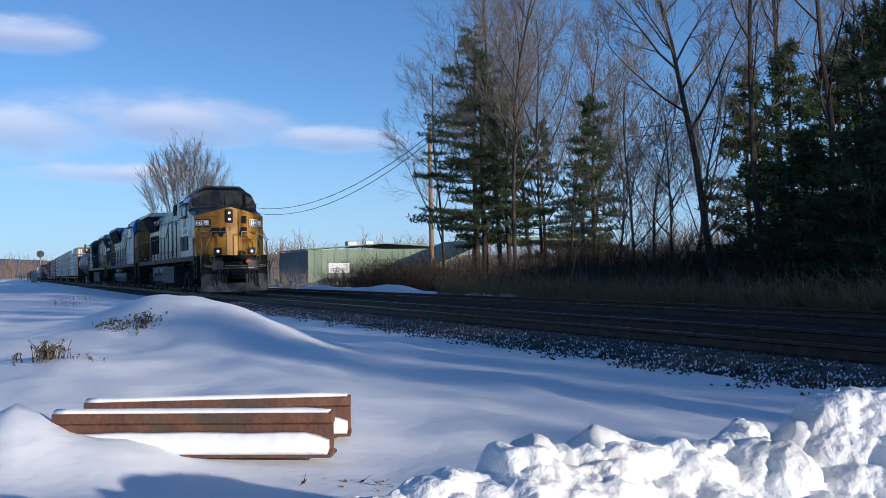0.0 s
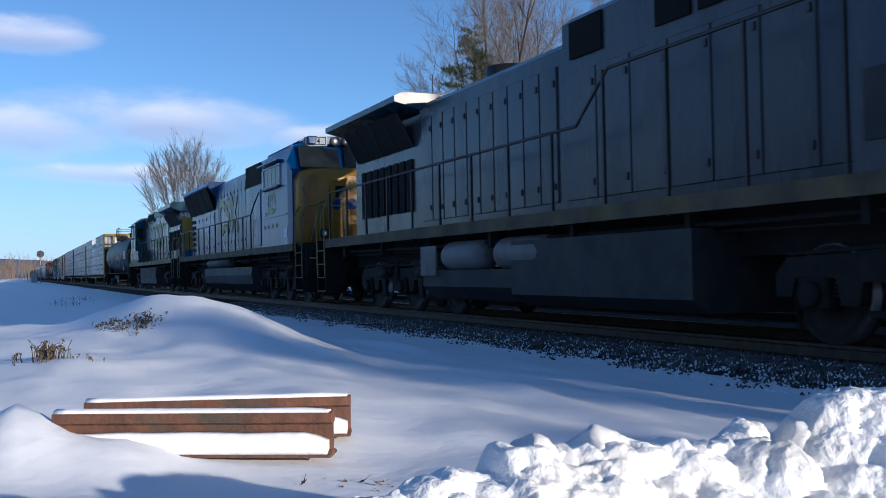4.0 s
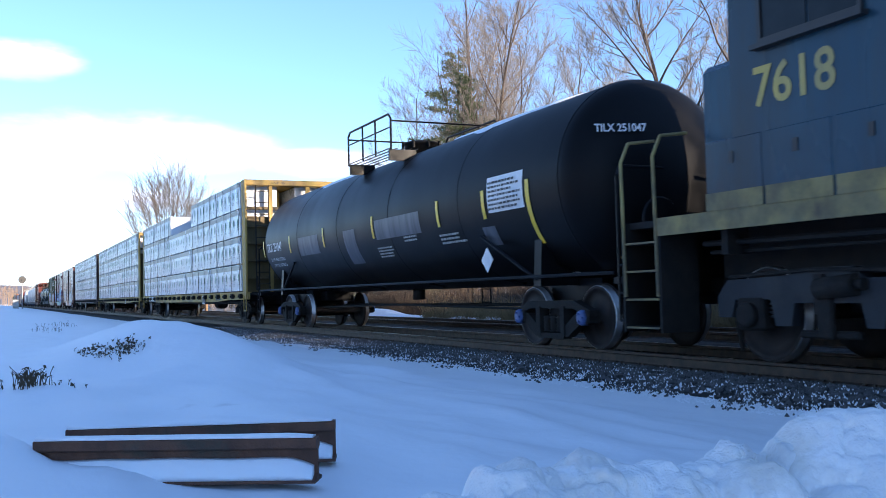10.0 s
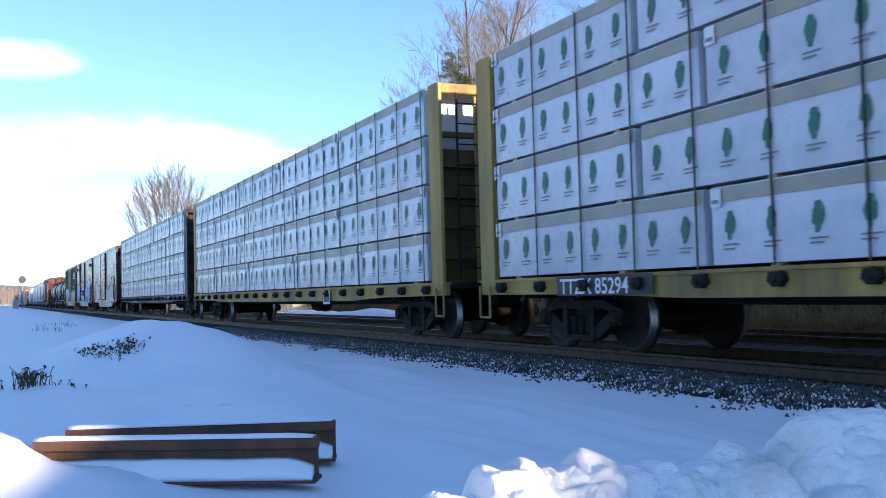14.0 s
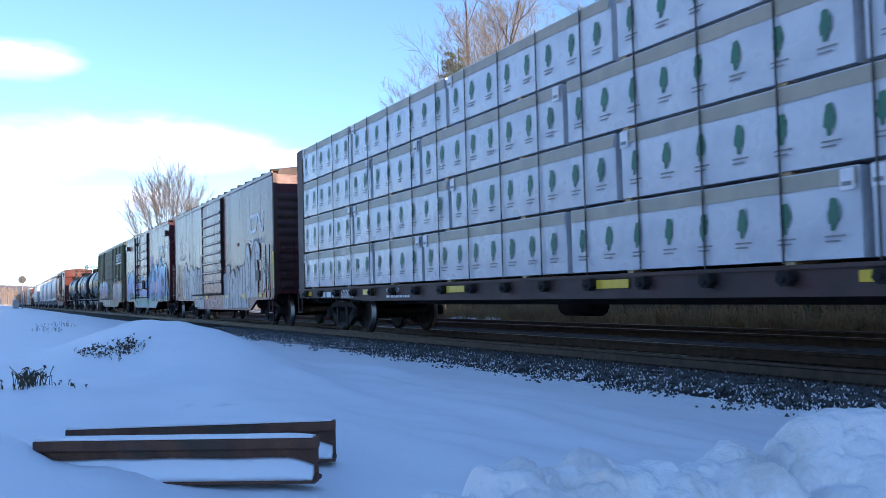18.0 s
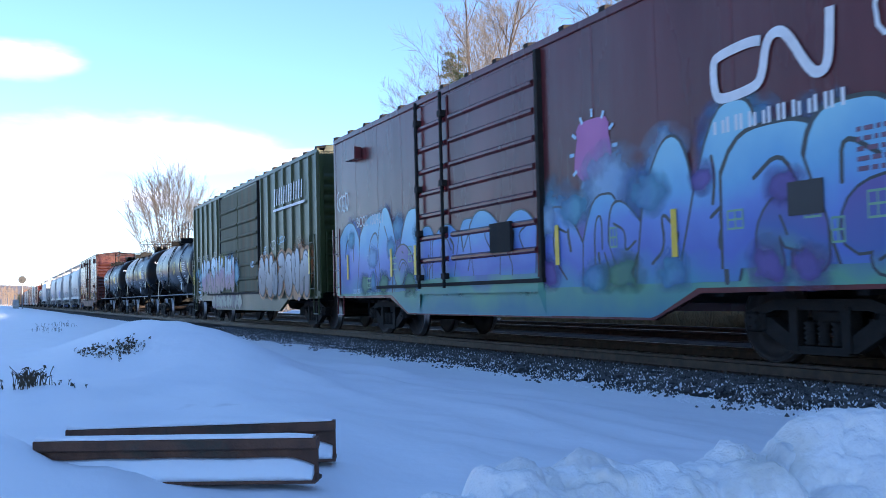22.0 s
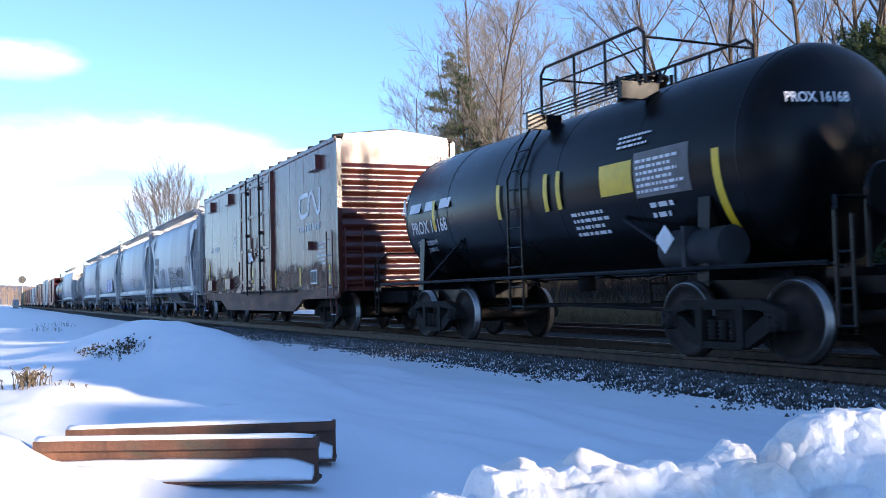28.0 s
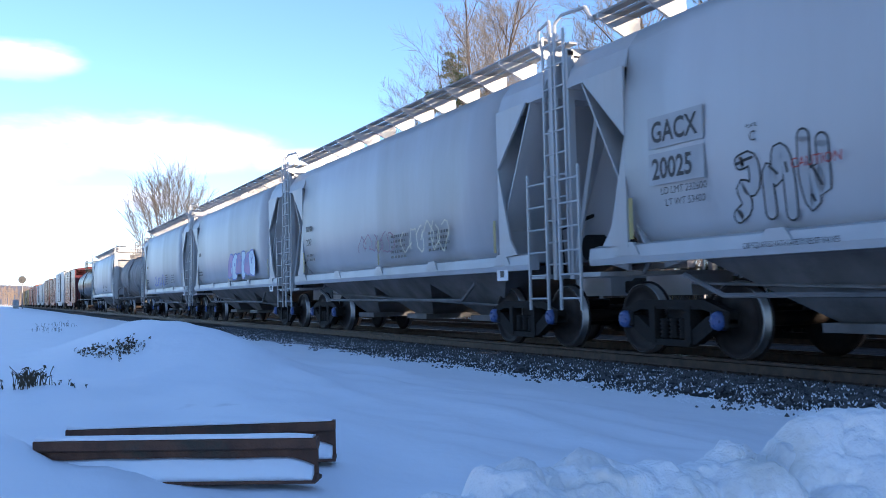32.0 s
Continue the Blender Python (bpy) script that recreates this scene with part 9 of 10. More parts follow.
    # discharge bays underneath
    for x in ((-2.2, 2.2) if half < 6.7 else (-3.0, 0.0, 3.0)):
        bm = bmesh.new()
        loft(bm, [[(x - 1.9, -1.25, 1.25), (x + 1.9, -1.25, 1.25), (x + 1.9, 1.25, 1.25), (x - 1.9, 1.25, 1.25)], [(x - 0.4, -0.5, 0.42), (x + 0.4, -0.5, 0.42), (x + 0.4, 0.5, 0.42), (x - 0.4, 0.5, 0.42)]])
        box(bm, x - 0.5, x + 0.5, -0.7, 0.7, 0.34, 0.44)
        part("discharge_bay", bm, TANKPALE, car)
    bm = bmesh.new()
    pipe(bm, [(-half + 2.4, -1.35, 1.0), (-half + 3.0, -1.3, 0.75), (half - 3.4, -1.3, 0.72), (half - 2.8, -1.35, 1.0)], 0.03)
    pipe(bm, [(-half + 2.0, -0.9, 0.9), (half - 2.6, -0.95, 0.62)], 0.022)
    part("brake_piping", bm, TANKPALE, car)
    plate(car, b - 1.5, b - 1.15, 1.02, 1.22, WHITE, y=-1.50, name="jack_plate")
    plate(car, b - 1.38, b - 1.27, 1.07, 1.17, INK, y=-1.508, name="jack_plate_slot")
    couplers(car, half)
    truck(car, half - 1.75, CAP_BLUE)
    truck(car, -half + 1.75, CAP_BLUE)
    r = random.Random(seed)
    if seed != 71:
        bars(car, -b + 1.7, 2.45, 0.55, 0.26, 1, material=INK, y=-1.556, seed=seed)
        bars(car, -b + 1.7, 1.72, 0.75, 0.22, 2, material=INK, y=-1.556, seed=seed + 1)
    bars(car, 0.8, 1.55, 1.0, 0.5, 5, material=INK, y=-1.556, seed=seed + 2)
    bars(car, 2.6, 1.6, 0.9, 0.4, 4, material=INK, y=-1.556, seed=seed + 3)
    for x in (-b + 1.45, 0.1, b - 1.45):
        plate(car, x - 0.04, x + 0.04, 1.45, 1.95, LOGO_Y, y=-1.553, name="reflector_strip", label="faded yellow reflective strip")
    return car, b


car, b = hopper(-122.55, 6.5, "pale grey covered hopper with black line graffiti", 71)
for zz, s2 in ((2.53, "GACX"), (2.10, "20025")):
    plate(car, -4.42, -3.45, zz - 0.05, zz + 0.32, PATCH, y=-1.552, name="stencil_patch", label="greyer patch of paint behind lettering")
    words(car, s2, -4.36, zz + 0.02, 0.34, material=INK, y=-1.562, squeeze=0.85, bold=0.007)
words(car, "LD LMT 232600", -4.22, 1.93, 0.12, material=INK, y=-1.556)
words(car, "LT WT 53400", -4.14, 1.79, 0.12, material=INK, y=-1.556)
words(car, "C&P EQUIPPED WITH SAFETY RELIEF VALVES", -2.93, 1.235, 0.085, material=INK, y=-1.53, squeeze=0.75)
words(car, "PLATE", -2.80, 2.47, 0.06, material=INK, y=-1.556)
words(car, "C", -2.76, 2.33, 0.15, material=INK, y=-1.556)
words(car, "CAUTION", -2.2, 1.98, 0.14, material=REDP, y=-1.562)
for tag in (throw_up(car, -3.1, -1.75, 1.5, 2.3, (4, 2, 0), (INK, PATCH), 72, y=0, width=0.13, edge=0.022, label="black outline tag", lines=2),
            throw_up(car, -0.75, 0.75, 1.5, 2.3, (5, 3, 5), (INK, HOPGREY), 73, y=0, width=0.10, edge=0.055, label="black sprayed tag with thick lines", lines=1),
            throw_up(car, 1.35, 3.05, 1.75, 2.2, (4, 3, 0, 3, 1, 2, 5), (INK, INK), 74, y=0, width=0.045, edge=0.008, label="black sprayed line tag", lines=1),
            throw_up(car, 1.6, 2.5, 1.45, 1.7, (3, 4, 3), (INK, INK), 76, y=0, width=0.035, edge=0.008, lines=1),
            throw_up(car, 3.65, 4.75, 1.6, 2.65, (2, 0), (INK, HOPGREY), 75, y=0, width=0.16, edge=0.02, label="black outline tag", lines=2)):
    tag.matrix_basis = pose(0, -1.546, 2.3, 6.5) @ pose(0, 0, -2.3)
car, b = hopper(-136.0, 6.8, "pale grey covered hopper with faint scrawls", 81)
words(car, "2047", -b + 1.7, 2.1, 0.25, material=INK, y=-1.556, squeeze=0.85)
scrawl(car, -1.0, 1.0, 1.7, 2.1, PLUM, 82, y=-1.56, loops=6, width=0.03)
scrawl(car, 1.4, 3.4, 1.6, 2.1, BONE, 83, y=-1.56, loops=6, width=0.03)
car, b = hopper(-149.9, 6.95, "pale grey covered hopper with blue graffiti low on its side", 91)
graffiti(car, 0.2, 3.8, 1.5, 2.3, (ROYAL, VIOLET, SKYB), 6, 92, y=-1.56)
car, b = hopper(-164.0, 6.95, "pale grey covered hopper in the middle of the train", 95)
scrawl(car, -2.2, 1.0, 1.5, 2.0, ROYAL, 96, y=-1.56, loops=6, width=0.06)

# ---------------------------------------------------------------- the rest of the train, further back
car, R, Z = tank_car(-177.6, 6.5, 5.4, 1.35, 2.35, "grey tank car seen beyond the hoppers", paint=TANKPALE, truck_x=4.1)
car, b = hopper(-192.6, 8.4, "pale covered hopper with a long roof walk", 97)
car, R, Z = tank_car(-210.2, 9.2, 8.2, 1.42, 2.42, "dark tank car far back in the train", truck_x=6.6)
x = -219.6
r = random.Random(8)
for k, (paint, ln, lab) in enumerate(((BOXBROWN, 16.4, "brown boxcar far back in the train"), (HOPGREY, 16.4, "white boxcar far back in the train"), (BOXBROWN, 15.4, "maroon boxcar far back in the train"), (BOXRUST, 16.4, "rust-coloured boxcar far back in the train"),
                                      (HOPGREY, 17.0, "pale grey boxcar far back in the train"), (HOPGREY, 15.4, "off-white boxcar far back in the train"), (BOXORANGE, 16.4, "orange boxcar far back in the train"), (BOXBROWN, 15.4, "dull brown boxcar far back in the train"),
                                      (BOXORANGE, 16.4, "orange-red boxcar far back in the train"), (TTYEL, 16.4, "yellow boxcar far back in the train"), (BOXGREEN, 16.4, "green boxcar far back in the train"), (TTYEL, 16.4, "faded yellow boxcar at the tail of the train"))):
    half = ln / 2 + 0.7
    boxcar(x - half, half, ln / 2, paint, paint, lab, (-1.5, 1.5), "single", (-4.5, 4.5), top=4.0 + 0.4 * r.random())
    x -= 2 * half

# ---------------------------------------------------------------- stacked spare rails
def spare_rail(end, far, base, label, seed):
    """A length of rail on the ground with snow on its head and foot, its far part buried."""
    e, f = Vector((end[0], end[1], base)), Vector((far[0], far[1], base))
    d = (f - e).normalized()
    yaw = math.degrees(math.atan2(d.y, d.x))
    ln = (f - e).length + 0.02
    ob = thing("spare_rail", label, "rail", group="spare rails", at=pose(e.x, e.y, base, 0, 0, yaw))
    up = 0.187
    out = [(y, z * up / 0.171 + up) for y, z in RAIL_OUT]
    bm = bmesh.new()
    prism(bm, out, 0.0, ln)
    part("rail_section", bm, RUSTY, ob)
    # snow: a ridge on the head and a bank on the foot, ragged at the cut end
    for side, name in ((0, "snow_on_head"), (1, "snow_on_foot"), (-1, "snow_on_foot")):
        bm = bmesh.new()
        secs = []
        for k in range(31):
            x = 0.015 + (ln - 0.02) * (k / 30) ** 1.5
            q = min(1.0, 0.25 + 2.2 * math.sqrt(x)) * (1 + 0.12 * noise.noise((x * 4, seed, side)))
            if side == 0:
                w, h = 0.034, 0.018 * q
                secs.append([(x, -w, up + 0.0005), (x, -w * 0.8, up + h * 0.7), (x, 0, up + h), (x, w * 0.8, up + h * 0.7), (x, w, up + 0.0005)])
            else:
                h = 0.075 * q
                a = side * 0.014
                b = side * 0.066
                secs.append([(x, a, 0.03), (x, a, 0.03 + h), (x, (a + b) / 2, 0.03 + h * 0.85), (x, b, 0.012 + h * 0.35), (x, b, 0.013)])
        loft(bm, secs, smooth=True)
        part(name, bm, SNOW, ob, "white snow lying along the rail")
    # raised rolling marks on the web, too worn to read
    bm = bmesh.new()
    r = random.Random(seed)
    x = 0.28
    for k in range(9):
        ww = r.uniform(0.012, 0.02)
        box(bm, x, x + ww, 0.0085, 0.0115, 0.082, 0.104)
        x += ww + (0.012 if k % 3 else 0.03)
    part("rolling_marks", bm, RUSTY, ob)
    return ob


spare_rail((-4.003, -7.299), (-4.607, -8.376), 0.067, "short rusty steel rail with snow along its head and foot", 3)
spare_rail((-4.448, -7.071), (-4.897, -8.229), 0.071, "second rusty steel rail lying behind, capped with snow", 4)

# ---------------------------------------------------------------- ploughed snow bank beside the camera
# crest of the bank: x, y, height
RIDGE = [(-1.31, -8.59, 0.401), (-1.40, -8.25, 0.483), (-1.47, -8.12, 0.496), (-1.50, -8.03, 0.500), (-1.52, -7.97, 0.488), (-1.53, -7.89, 0.503), (-1.55, -7.79, 0.509), (-1.56, -7.77, 0.537), (-1.57, -7.66, 0.539),
         (-1.57, -7.61, 0.533), (-1.57, -7.52, 0.546), (-1.57, -7.46, 0.524), (-1.57, -7.43, 0.500), (-1.57, -7.39, 0.513), (-1.56, -7.30, 0.493), (-1.54, -7.23, 0.522), (-1.54, -7.20, 0.545), (-1.53, -7.16, 0.515),
         (-1.52, -7.11, 0.542), (-1.51, -7.04, 0.570), (-1.49, -6.97, 0.599), (-1.47, -6.88, 0.591), (-1.42, -6.75, 0.606), (-1.37, -6.61, 0.565), (-1.31, -6.29, 0.319)]


def crest_at(y):
    for (xa, ya, za), (xb, yb, zb) in zip(RIDGE, RIDGE[1:]):
        if ya <= y <= yb:
            t = (y - ya) / (yb - ya)
            return xa + (xb - xa) * t, za + (zb - za) * t
    return (RIDGE[0][0], RIDGE[0][2]) if y < RIDGE[0][1] else (RIDGE[-1][0], RIDGE[-1][2])


def dome(x, y, z, scale, wide):
    d = noise.voronoi((x * scale, y * scale, z * scale))[0][0]
    return math.sqrt(max(0.0, 1 - (d * wide) ** 2))


def bank_z(x, y):
    xc, zc = crest_at(y)
    g = ground_z(x, y) - 0.04
    if x < xc:
        k = smoothstep(0.0, 0.36, xc - x)
    else:
        k = smoothstep(-0.06, 0.78, x - xc) - smoothstep(-0.06, 0.78, 0.0)
        k = k / (1 - smoothstep(-0.06, 0.78, 0.0))
    ends = smoothstep(-8.95, -8.30, y) * smoothstep(-6.02, -6.55, y)
    return g + (zc - 0.035 - g) * (1 - k) * ends


bm = bmesh.new()
grid = []
ys = [-8.96 + 0.46 * j / 50 for j in range(50)] + [-8.50 + 2.5 * j / 440 for j in range(441)]
offs = [-0.45 + 0.37 * i / 30 for i in range(30)] + [-0.08 + 0.46 * i / 92 for i in range(92)] + [0.38 + 0.42 * i / 34 for i in range(35)]
for y in ys:
    row = []
    xc, zc = crest_at(y)
    for o in offs:
        x = xc + o
        z = bank_z(x, y)
        k = min(1.0, max(0.0, (z - ground_z(x, y) + 0.04) * 8))
        wob = 0.5 * noise.noise((x * 4, y * 4, 3))
        push = 0.052 * dome(x + 0.05 * wob, y, z, 8.0, 1.25) + 0.020 * dome(x, y + 0.03 * wob, z, 19.0, 1.2) + 0.016 * noise.noise((x * 12, y * 12, z * 12)) + 0.007 * noise.noise((x * 34, y * 34, z * 34)) + 0.004 * noise.noise((x * 80, y * 80, 1))
        push = push * k - 0.01
        side = 0.75 if o > 0 else 0.2
        row.append(bm.verts.new((x + push * side, y + 0.012 * wob * k, z + push * 0.85)))
    grid.append(row)
for j in range(len(ys) - 1):
    for i in range(len(offs) - 1):
        bm.faces.new((grid[j][i], grid[j][i + 1], grid[j + 1][i + 1], grid[j + 1][i])).smooth = True
bank = tagged(new("snow_bank", mesh_of("snow_bank", bm, SNOW_DIRTY)), "lumpy ploughed snow bank, white with a little grit", "snow bank")
# broken blocks of packed snow in the bank
rng = random.Random(21)
CHUNKS = []
for k in range(4):
    bm = bmesh.new()
    bmesh.ops.create_icosphere(bm, subdivisions=4, radius=1.0)
    for v in bm.verts:
        q = v.co.copy()
        for c in range(7):
            n = Vector((math.sin(c * 2.1 + k), math.cos(c * 3.7 + k * 2), math.sin(c * 1.3 - k))).normalized()
            d = q.dot(n) - 0.72
            if d > 0:
                q -= n * d * 0.85
        v.co = q * (1 + 0.10 * noise.noise(q * 2.3) + 0.06 * noise.noise(q * 6.4))
    for f in bm.faces:
        f.smooth = True
    CHUNKS.append(mesh_of("snow_chunk", bm, SNOW_DIRTY))
for k, (y, o, r) in enumerate(((-7.70, 0.02, 0.061), (-7.64, 0.04, 0.049), (-7.54, 0.02, 0.070), (-7.36, 0.01, 0.041), (-7.20, 0.01, 0.045), (-7.11, 0.04, 0.049), (-7.00, 0.03, 0.057), (-6.93, 0.10, 0.049), (-7.87, 0.02, 0.041), (-7.98, 0.02, 0.037), (-7.05, 0.16, 0.041), (-7.2, 0.12, 0.055))):
    xc, zc = crest_at(y)
    link("snow_chunk", CHUNKS[k % 4], bank, at=pose(xc + o, y, bank_z(xc + o, y) - 0.012, rng.uniform(0, 360), rng.uniform(0, 360), rng.uniform(0, 360)) @ Matrix.Diagonal((r * 1.2, r, r * 0.85, 1)))

# ---------------------------------------------------------------- weeds and leaves in the snow
LEAF = mat("dead_oak_leaf", (0.20, 0.10, 0.04), (0.13, 0.07, 0.035), scale=20.0, rough=0.8, bump=0.3)
WEED = mat("dead_weed", (0.06, 0.045, 0.03), (0.10, 0.075, 0.045), scale=12.0, rough=0.9, bump=0)


def weeds(x, y, n, h, spread, seed, label, lean=0.5):
    r = random.Random(seed)
    bm = bmesh.new()
    for k in range(n):
        px, py = x + r.gauss(0, spread), y + r.gauss(0, spread * 0.5)
        z = ground_z(px, py) - 0.03
        hh = h * r.uniform(0.35, 1.0)
        a, q = r.uniform(0, 6.28), r.uniform(0.1, lean) * hh
        mid = (px + q * 0.4 * math.cos(a), py + q * 0.4 * math.sin(a), z + hh * 0.6)
        tip = (px + q * math.cos(a), py + q * math.sin(a), z + hh * r.uniform(0.6, 1.0))
        cyl(bm, (px, py, z), mid, 0.006, 0.004, seg=4, caps=False)
        cyl(bm, mid, tip, 0.004, 0.002, seg=3, caps=False)
        for q2 in range(3):
            t = r.random()
            c = Vector(mid).lerp(Vector(tip), t)
            s = r.uniform(0.012, 0.03)
            bm.faces.new([bm.verts.new(c + Vector((r.uniform(-s, s), r.uniform(-s, s), r.uniform(-s, s)))) for _ in range(3)])
    return tagged(new("dead_weeds", mesh_of("dead_weeds", bm, WEED)), label, "weeds", kind="stuff")


weeds(-9.3, -8.30, 60, 0.24, 0.11, 1, "dark dead weeds standing in the snow")
weeds(-9.5, -8.55, 9, 0.14, 0.08, 2, "dark dead weeds standing in the snow")
weeds(-9.0, -8.05, 10, 0.12, 0.16, 3, "dark dead weeds standing in the snow")
weeds(-12.2, -7.15, 110, 0.10, 0.20, 4, "short dead stalks on the side of a snow mound")
weeds(-12.6, -7.45, 70, 0.09, 0.18, 5, "short dead stalks on the side of a snow mound")
weeds(-30.0, -7.2, 22, 0.3, 0.4, 6, "dark dead weeds along the far snow edge")
weeds(-36.0, -6.5, 22, 0.3, 0.6, 7, "dark dead weeds along the far snow edge")
rng = random.Random(31)
bm = bmesh.new()
pts = []
for k in range(18):
    a = 2 * math.pi * k / 18
    q = 1.0 if k % 3 == 0 else 0.55 if k % 3 == 1 else 0.42
    pts.append((q * math.cos(a), 0.6 * q * math.sin(a)))
vs = [bm.verts.new((x, y, 0.25 * x * x + 0.18 * y)) for x, y in pts]
c = bm.verts.new((0, 0, -0.05))
for k in range(18):
    bm.faces.new((vs[k], vs[(k + 1) % 18], c))
cyl(bm, (0.9, 0, 0.2), (1.5, 0.1, 0.3), 0.04, seg=4)
LEAFM = mesh_of("dead_leaf", bm, LEAF)
for x, y, s in ((-3.70, -7.52, 0.030), (-3.62, -7.30, 0.028), (-3.55, -7.26, 0.034), (-3.66, -7.36, 0.018), (-3.58, -7.40, 0.016), (-3.50, -7.22, 0.014), (-3.62, -7.22, 0.020), (-3.74, -7.42, 0.014), (-3.45, -7.30, 0.012)):
    ob = tagged(new("dead_leaf", LEAFM), "curled brown dead oak leaf on the snow", "leaf", group="dead leaves")
    ob.matrix_basis = pose(x, y, ground_z(x, y) + s * 0.25, rng.uniform(-30, 30), rng.uniform(-30, 30), rng.uniform(0, 360)) @ Matrix.Diagonal((s, s, s, 1))

# ---------------------------------------------------------------- trees


def bare_tree(x, y, h, label, seed, spread=0.5, lean=(0.0, 0.0), girth=0.011, fork=0.3, limbs=13, fine_twigs=6, twig=0.0065, name="bare_tree"):
    """A leafless tree: trunk, limbs, branches and fine twigs, each order thinner and more upright at its tip."""
    r = random.Random(seed)
    wood, fine = [[], []], [[], []]

    def tube(store, a, b, ra, rb, seg):
        vs, fs = store
        d = (b - a).normalized()
        u = d.orthogonal().normalized()
        w = d.cross(u)
        i0 = len(vs)
        for p, q in ((a, ra), (b, rb)):
            for k in range(seg):
                t = 2 * math.pi * k / seg
                vs.append(p + (u * math.cos(t) + w * math.sin(t)) * q)
        for k in range(seg):
            fs.append((i0 + k, i0 + (k + 1) % seg, i0 + seg + (k + 1) % seg, i0 + seg + k))

    def sliver(store, a, b, w):
        vs, fs = store
        o = (b - a).orthogonal().normalized() * w
        i0 = len(vs)
        vs.extend((a - o, a + o, b))
        fs.append((i0, i0 + 1, i0 + 2))

    def branch(p, d, ln, rad, level, count):
        n = (7, 5, 3, 2)[level]
        pts = [p]
        for k in range(n):
            wob = 0.05 if level == 0 else 0.13
            d = (d + Vector((r.gauss(0, wob), r.gauss(0, wob), 0.10 * (level > 0)))).normalized()
            q = pts[-1] + d * ln / n
            taper = 0.75 if level == 0 else 0.85
            tube(wood if level < 2 else fine, pts[-1], q, rad * (1 - taper * k / n), rad * (1 - taper * (k + 1) / n), (7, 5, 3, 3)[level])
            pts.append(q)
        for c in range(count):
            lo = fork if level == 0 else 0.2
            t = lo + (0.97 - lo) * (c + r.random()) / count
            i = min(n - 1, int(t * n))
            s = pts[i].lerp(pts[i + 1], t * n - i)
            ax = (pts[i + 1] - pts[i]).normalized()
            o = ax.orthogonal().normalized()
            a = r.uniform(0, 6.283) if level else c * 2.4 + r.uniform(-0.5, 0.5)
            out = o * math.cos(a) + ax.cross(o) * math.sin(a)
            tilt = r.uniform(0.5, 0.95) * (0.65 + spread * 0.6) * (1.1 - 0.35 * t)
            nd = (ax * math.cos(tilt) + out * math.sin(tilt)).normalized()
            rr = rad * (1 - 0.75 * t)
            if level == 0:
                branch(s, nd, h * spread * r.uniform(0.55, 0.95) * (1.15 - 0.75 * t), rr * r.uniform(0.4, 0.6) + 0.006, 1, 8)
            elif level == 1:
                branch(s, nd, ln * r.uniform(0.28, 0.5) * (1.15 - 0.5 * t), rr * 0.5 + 0.004, 2, 6)
            elif level == 2:
                branch(s, nd, ln * r.uniform(0.35, 0.6), rr * 0.45 + 0.003, 3, fine_twigs)
            else:
                sliver(fine, s, s + nd * ln * r.uniform(0.5, 0.9), twig)
    branch(Vector((0, 0, -0.15)), Vector((lean[0], lean[1], 1)).normalized(), h, h * girth, 0, limbs)
    ob = thing(name, label, "tree", group="trees", at=pose(x, y, ground_z(x, y)))
    for nm, store, m, lab in (("trunk", wood, BARK, ""), ("crown", fine, TWIG, "leafless twigs")):
        me = bpy.data.meshes.new(nm)
        me.from_pydata([tuple(q) for q in store[0]], [], store[1])
        me.materials.append(m)
        link(nm, me, ob, lab)
    return ob


